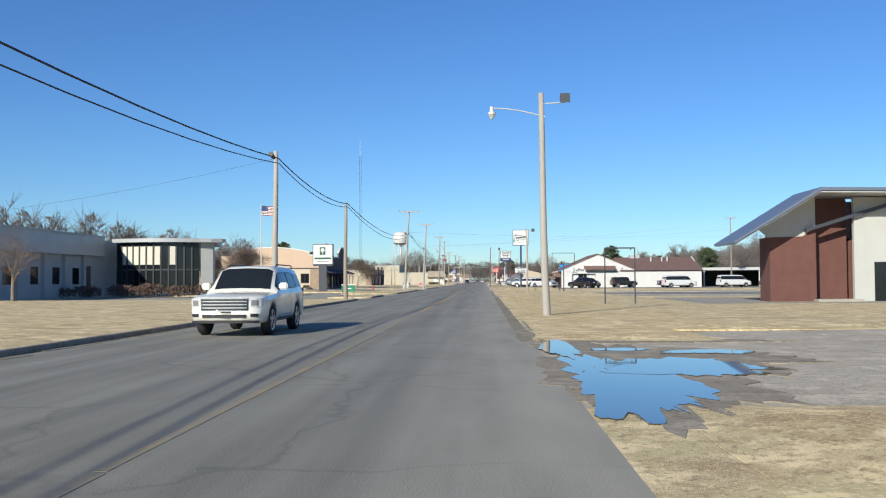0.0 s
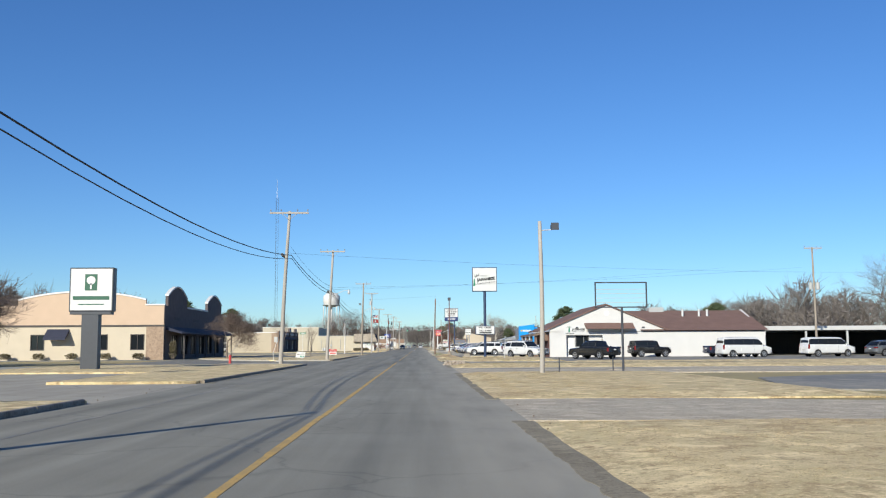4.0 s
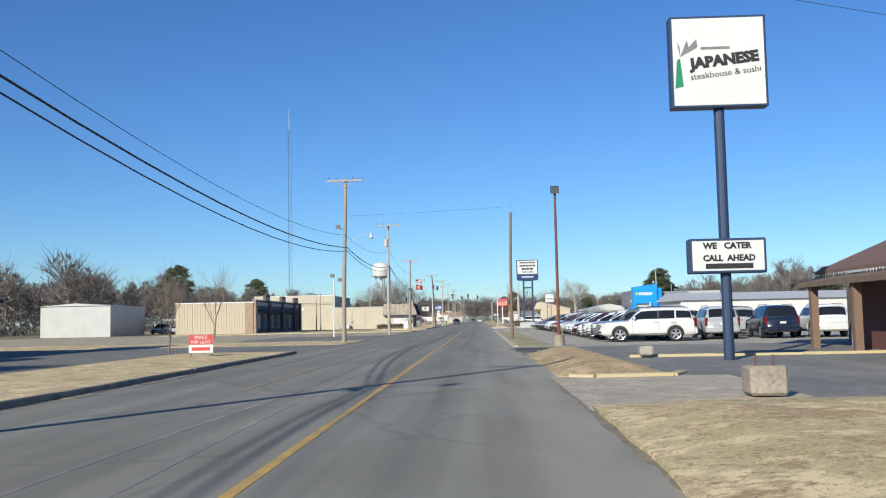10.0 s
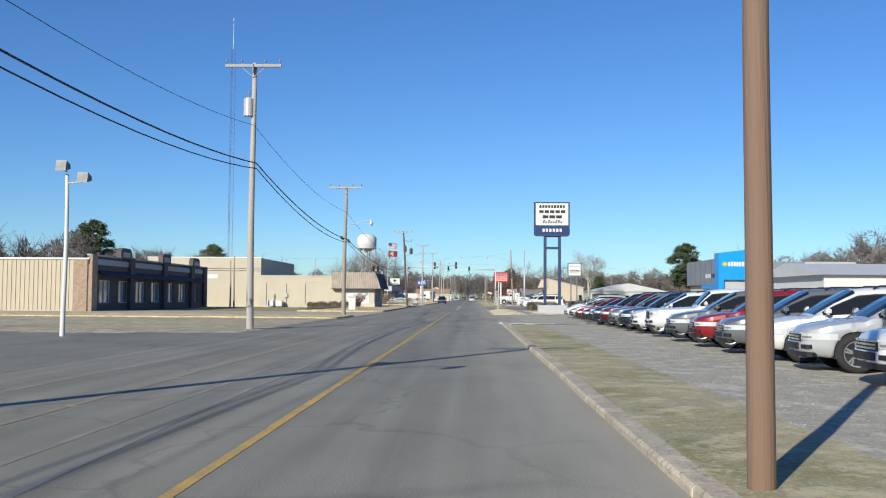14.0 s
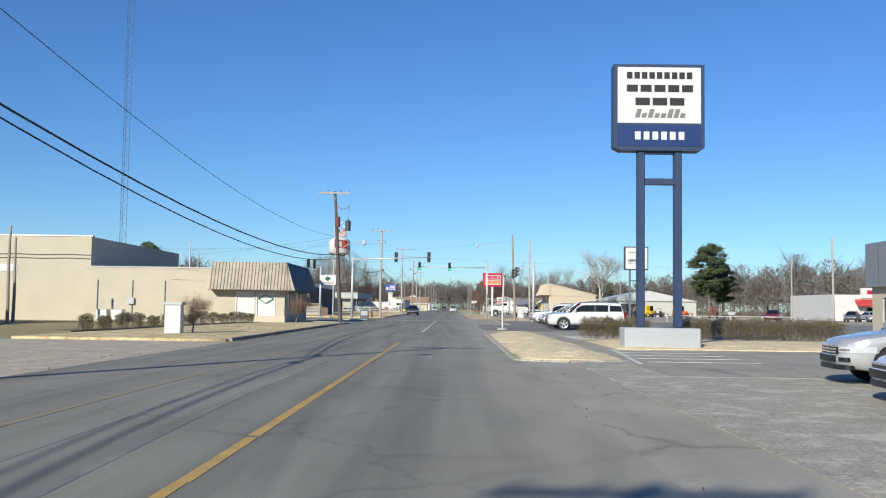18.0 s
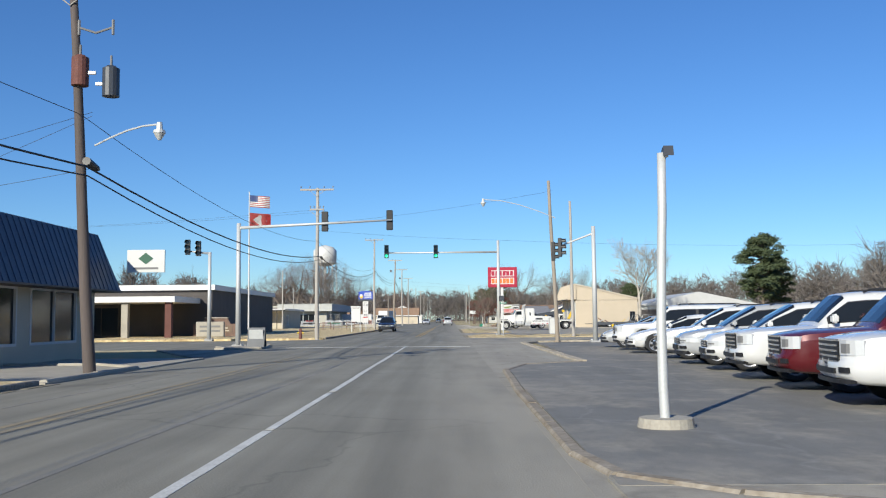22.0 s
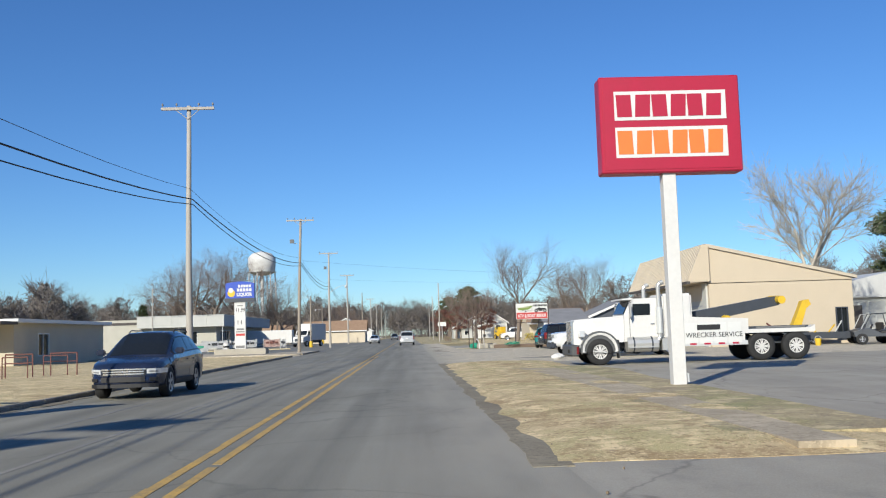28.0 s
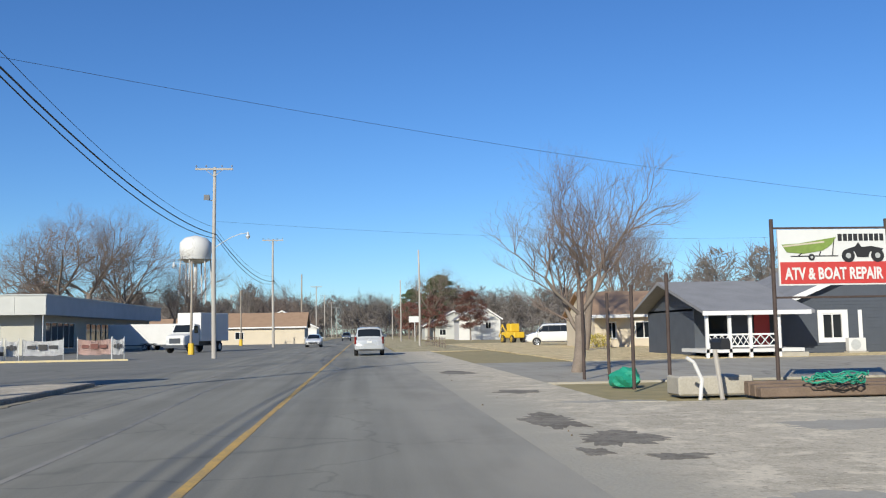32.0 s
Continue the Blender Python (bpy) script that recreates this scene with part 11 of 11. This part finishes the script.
for x, y in ((5.15, 431.6),):
    t = thing("boulder", (x + 2.0, y, 0), "pale rounded boulder at the lot edge", "rock")
    bm = B()
    bmesh.ops.create_icosphere(bm, subdivisions=3, radius=0.24)
    for v in bm.verts:
        k = 1 + 0.30 * noise.noise(v.co * 6.0 + Vector((x, y, 0))) + 0.15 * noise.noise(v.co * 17.0)
        v.co = Vector((v.co.x * k * 1.25, v.co.y * k, v.co.z * 0.72 * k + 0.12))
    part("stone", bm, M["white"], t)


# machinery in the side yard
def yard_machine(x, y, turn, material, label, kind):
    t = thing("machine", (x, y, 0), label, "machine", "machines in the side yard", turn)
    bm = B()
    box(bm, -0.7, 0.7, -1.6, 1.6, 0.6, 1.3)
    bevelled(bm, 0.08)
    part("hull", bm, material, t)
    bm = B()
    box(bm, -0.6, 0.6, -0.6, 0.5, 1.3, 2.3)
    bevelled(bm, 0.08)
    part("cab", bm, material if kind else M["glass"], t)
    for s in (1, -1):
        for yy in (-1.1, 1.1):
            wheel(t, s * 0.85, yy, 0.48, s, 0.3, material)
    bm = B()
    tube(bm, (0, 1.4, 1.1), (0, 2.6, 2.2 if kind else 0.8), 0.09, 0.07, 6)
    tube(bm, (0, 2.6, 2.2 if kind else 0.8), (0, 3.4, 0.7), 0.07, 0.06, 6)
    part("boom", bm, material, t)


yard_machine(38, 441, 40, M["gold"], "yellow work machine parked in the yard", 1)
yard_machine(46, 446, -60, M["orange"], "orange tractor parked in the yard", 0)
yard_machine(33, 447, 100, M["steel_dark"], "dark tractor parked in the yard", 0)
yard_machine(41, 452, 15, M["green_deep"], "green tractor parked in the yard", 0)
yard_machine(51, 440, 160, M["rust"], "rusty machine parked in the yard", 1)
yard_machine(17, 558, 20, M["gold"], "yellow digger beside the houses", 1)
for i in range(12):
    x, y = 32 + i * 2.1 + r.uniform(-.5, .5), 449 + r.uniform(-4, 3)
    t = thing("scrap_heap", (x, y, 0), "low heap of rusty scrap parts", "scrap", "scrap in the side yard", r.uniform(0, 180))
    for k in range(6):
        bm = B()
        a = Vector((r.uniform(-.7, .7), r.uniform(-.5, .5), r.uniform(0, 0.3)))
        b = Vector((r.uniform(-.9, .9), r.uniform(-.5, .5), r.uniform(0.3, 1.1)))
        tube(bm, a, b, r.uniform(0.03, 0.14), r.uniform(0.03, 0.1), 6)
        part("piece", bm, r.choice([M["rust"], M["steel_dark"], M["grey_sheet"], M["timber"]]), t)
t = thing("boat", (56, 447, 0), "pale grey boat on a trailer in the yard", "boat")
bm = B()
loft(bm, [[(w, yy, 1.3), (w * 0.6, yy, 0.6), (-w * 0.6, yy, 0.6), (-w, yy, 1.3)] for yy, w in ((-2.4, 0.9), (0, 1.0), (1.8, 0.7), (2.8, 0.1))])
part("hull", bm, M["grey_sheet"], t)
boxpart("trailer_beam", (-0.1, 0.1, -2.4, 3.4, 0.45, 0.55), M["steel_dark"], t)
for s in (1, -1):
    wheel(t, s * 0.95, -0.6, 0.33, s, 0.2)
# chain fence far right
t = thing("fence", (6.3, 528, 0), "low dark rail fence beside the yard", "fence")
for k in range(9):
    post(t, 0.0, 3.0 * k, 0, 1.0, 0.035, M["timber"])
for z in (0.45, 0.9):
    boxpart("rail", (-0.02, 0.02, 0, 24, z - 0.03, z + 0.03), M["timber"], t)
t = thing("street_board", (7.2, 590, 0), "white roadside board on a pole far off", "sign")
post(t, 0, 0, 0, 3.0, 0.06, M["steel"])
boxpart("board", (-0.9, 0.9, -0.06, 0.06, 3.0, 3.9), M["white_sign"], t)
# leaf litter and stones along the verges
bm = B()
for _ in range(420):
    side = r.random() < 0.6
    x = r.uniform(1.62, 2.4) if side else r.uniform(-9.4, -8.6)
    y = r.uniform(0, 480)
    s = r.uniform(0.006, 0.016)
    if 330 < y < 375:
        continue
    prism(bm, [(x - s, y), (x, y - s * 0.7), (x + s, y + s * 0.3), (x, y + s)], "z", 0.0, (0.02 if side else 0.03) + s * 0.3)
solid("litter", bm, M["soil"], "scattered leaves and clods along the street edge", "litter", "stuff")

# broken drain at the end of the verge
t = thing("drain_box", (3.0, 252.8, 0), "broken concrete drain with dark cover slabs", "drain")
for x0, x1, y0, y1, z, m, nm in ((-1.3, 1.4, 0.45, 0.68, 0.06, "concrete", "collar"), (-1.3, -1.05, -1.2, 0.45, 0.05, "concrete", "collar"), (0.25, 1.75, -0.45, 0.35, 0.04, "slab_dark", "cover_slab"), (1.8, 2.6, -0.05, 0.55, 0.045, "slab_dark", "cover_slab"), (3.3, 4.2, 1.5, 2.1, 0.11, "slab_dark", "cover_slab"), (4.5, 5.4, 1.6, 2.2, 0.11, "slab_dark", "cover_slab"), (-1.0, -0.3, -0.7, 0.3, 0.02, "slab_dark", "grate")):
    bm = B()
    box(bm, x0, x1, y0, y1, -0.05, z)
    bevelled(bm, 0.015)
    part(nm, bm, M[m], t, "dark broken cover slab" if nm == "cover_slab" else "")
bm = B()
prism(bm, [(1.34, 253.2), (1.55, 253.1), (1.62, 256), (1.40, 256.1)], "z", -0.05, 0.09)
solid("kerb_piece", bm, M["concrete"], "loose length of broken kerb", "kerb", "structure")
for x, y, w, d, h in ((5.4, 176.6, 0.45, 0.35, 0.2),):
    bm = B()
    box(bm, x - w / 2, x + w / 2, y - d / 2, y + d / 2, 0.1, 0.2 + h)
    bevelled(bm, 0.04, 2)
    for v in bm.verts:
        v.co += Vector((1, 1, 0.5)) * 0.03 * noise.noise(v.co * 4)
    solid("stone_block", bm, M["concrete"], "weathered concrete block standing in the grass", "block", loc=(x, y, 0.1))


# row of small off-road carts, a flatbed and odds and ends before the sheds
def cart(x, y, turn):
    t = thing("off_road_cart", (x, y, 0), "dark off-road cart with an open tube cage", "cart", "carts in the side yard", turn)
    bm = B()
    prism(bm, [(-1.2, 0.45), (1.25, 0.45), (1.35, 0.75), (0.5, 0.95), (-0.2, 0.62), (-1.25, 0.8)], "x", -0.55, 0.55)
    part("hull", bm, M["steel_dark"], t)
    bm = B()
    box(bm, -0.5, 0.5, -0.55, -0.1, 0.62, 0.8)
    box(bm, -0.5, 0.5, -0.62, -0.5, 0.7, 1.25)
    bevelled(bm, 0.04)
    part("seat", bm, M["black"], t)
    boxpart("cargo_bed", (-0.55, 0.55, -1.3, -0.7, 0.8, 1.0), M["grey_ink"], t)
    for s in (1, -1):
        for pts in (((0.55, 0.9, 0.7), (0.5, 0.35, 1.75), (0.5, -0.6, 1.78), (0.55, -0.75, 0.8)),):
            for p, q in zip(pts, pts[1:]):
                bm = B()
                tube(bm, (s * p[0], p[1], p[2]), (s * q[0], q[1], q[2]), 0.03, 0.03, 6)
                part("cage_tube", bm, M["grey_sheet"] if s > 0 else M["steel_dark"], t)
        for yy in (-0.85, 0.9):
            wheel(t, s * 0.68, yy, 0.32, s, 0.24, M["alloy"], 4, 0.5)
    for yy, z in ((0.35, 1.75), (-0.6, 1.78)):
        bm = B()
        tube(bm, (-0.5, yy, z), (0.5, yy, z), 0.03, 0.03, 6)
        part("cage_tube", bm, M["grey_sheet"], t)
    bm = B()
    tube(bm, (0.25, 0.25, 1.0), (0.25, 0.32, 1.03), 0.17, 0.17, 12)
    part("steering_wheel", bm, M["black"], t)
    return t


first = cart(27.3, 440.6, 70)
for x, y, a in ((29.2, 441.4, 110), (31.2, 441.0, 95), (33.4, 442.4, 60), (35.6, 441.2, 120), (37.6, 442.6, 80), (40.2, 440.6, 100), (28.4, 443.6, 85), (32.4, 444.6, 75)):
    copy_thing(first, pose(x, y, 0, 0, 0, a))
t = thing("flatbed_trailer", (24.6, 444.8, 0), "low dark flatbed trailer loaded with scrap", "trailer", turn=84)
boxpart("deck", (-1.0, 1.0, -2.6, 2.6, 0.55, 0.72), M["steel_dark"], t)
for s in (1, -1):
    boxpart("side_rail", (*sorted((s * 1.0, s * 1.06)), -2.6, 2.6, 0.35, 0.75), M["steel_dark"], t)
    for yy in (-0.5, 0.45):
        wheel(t, s * 0.98, yy, 0.33, s, 0.2, M["alloy"], 5)
boxpart("drawbar", (-0.06, 0.06, 2.6, 4.0, 0.45, 0.55), M["steel_dark"], t)
for k in range(7):
    bm = B()
    a = Vector((r.uniform(-.7, .7), -2.2 + 0.7 * k, 0.74))
    tube(bm, a, a + Vector((r.uniform(-.4, .4), r.uniform(-.8, .8), r.uniform(0.1, 0.7))), r.uniform(0.04, 0.16), 0.05, 6)
    part("scrap_piece", bm, r.choice([M["grey_sheet"], M["rust"], M["gold"], M["steel"]]), t)
for nm, x, y, m, lab in (("bucket", 24.2, 441.6, "gold", "yellow plastic bucket on the ground"), ("crate", 33.6, 438.7, "red_soft", "red plastic crate on the ground")):
    t = thing(nm, (x, y, 0), lab, nm)
    bm = B()
    if nm == "bucket":
        tube(bm, (0, 0, 0), (0, 0, 0.42), 0.15, 0.19, 14)
    else:
        box(bm, -0.5, 0.5, -0.35, 0.35, 0, 0.45)
        bevelled(bm, 0.06, 2)
    part("shell", bm, M[m], t)
    bm = B()
    pipe(bm, [(-0.19, 0, 0.42), (-0.1, 0, 0.56), (0.1, 0, 0.56), (0.19, 0, 0.42)], 0.012, 5)
    part("handle", bm, M["steel"], t)
t = thing("netting", (31.8, 438.4, 0), "green netting spread on the ground", "netting")
bm = B()
ring = []
for i in range(9):
    row = []
    for j in range(6):
        x, y = -1.3 + 2.6 * i / 8, -0.5 + j / 5
        row.append(bm.verts.new((x, y, 0.02 + 0.30 * max(0, 1 - (x / 1.4) ** 2 - (y / 0.55) ** 2) * (0.6 + 0.6 * noise.noise(Vector((x * 3, y * 3, 1)))))))
    ring.append(row)
for a, b in zip(ring, ring[1:]):
    for j in range(5):
        bm.faces.new((a[j], a[j + 1], b[j + 1], b[j]))
bmesh.ops.solidify(bm, geom=bm.faces[:], thickness=0.02)
part("mound", bm, M["tarp"], t)
# steel hoops on the left lawn, and a silver strip with lamps along the tow truck's box
for x, y in ((-15.6, 425.2), (-14.9, 427.6), (-15.9, 421.5)):
    t = thing("hoop_rail", (x, y, 0.13), "rusty steel hoop rail on the lawn", "rail", "hoop rails on the lawn")
    bm = B()
    pipe(bm, [(-0.5, 0, 0), (-0.5, 0, 0.85), (0.5, 0, 0.85), (0.5, 0, 0)], 0.025, 6)
    part("hoop", bm, M["rust"], t)
    bm = B()
    tube(bm, (-0.5, 0, 0.6), (0.5, 0, 0.6), 0.02, 0.02, 6)
    part("crossbar", bm, M["rust"], t)

# broken stone headwall of a culvert under the drive
t = thing("culvert_headwall", (0, 128.5, 0), "tumbled pale rubble headwall with a concrete slab over a culvert", "headwall")
r = random.Random(12)
for row, (n, z0, x0, x1) in enumerate(((6, -0.03, 1.3, 2.75), (6, 0.085, 1.35, 2.85), (5, 0.18, 1.45, 2.8))):
    w = (x1 - x0) / n
    for k in range(n):
        bm = B()
        bmesh.ops.create_icosphere(bm, subdivisions=2, radius=1.0)
        sz = Vector((w * r.uniform(0.46, 0.62), r.uniform(0.13, 0.18), r.uniform(0.065, 0.085)))
        for v in bm.verts:
            c = v.co.copy()
            m = max(abs(c.x), abs(c.y), abs(c.z))
            c = c.lerp(c / m, 0.45) * (1 + 0.22 * noise.noise(v.co * 1.4 + Vector((k * 3.1, row * 5.7, 0))))
            v.co = Vector((c.x * sz.x, c.y * sz.y, c.z * sz.z))
        ob = part("stone", bm, M["stone_pale"], t)
        ob.location = (x0 + w * (k + 0.5) + 0.1 * (row == 1), 0.07 * row + r.uniform(-.03, .03), z0 + 0.05)
        ob.rotation_euler = (r.uniform(-.15, .15), r.uniform(-.22, .22), r.uniform(-.3, .3))
bm = B()
prism(bm, [(1.40, 0.12), (2.1, 0.08), (2.9, 0.1), (3.3, 0.5), (3.3, 2.0), (2.8, 4.4), (1.5, 4.3)], "z", 0.0, 0.25)
for v in bm.verts:
    if v.co.z > 0.1:
        v.co.z = 0.262 - 0.10 * max(0.0, v.co.x - 2.7) / 0.7 - 0.055 * max(0.0, v.co.y - 0.2) + 0.02 * noise.noise(v.co * 2)
part("slab", bm, M["lot"], t, "worn concrete slab")
t = thing("sign_post", (7.2, 145.2, 0.12), "leaning steel post with a small sign seen edge on", "sign post")
bm = B()
tube(bm, (0, 0, -0.05), (0.14, 0, 2.05), 0.028, 0.028, 8)
part("post", bm, M["steel"], t)
boxpart("plate", (0.09, 0.11, -0.22, 0.22, 1.5, 2.1), M["steel"], t)
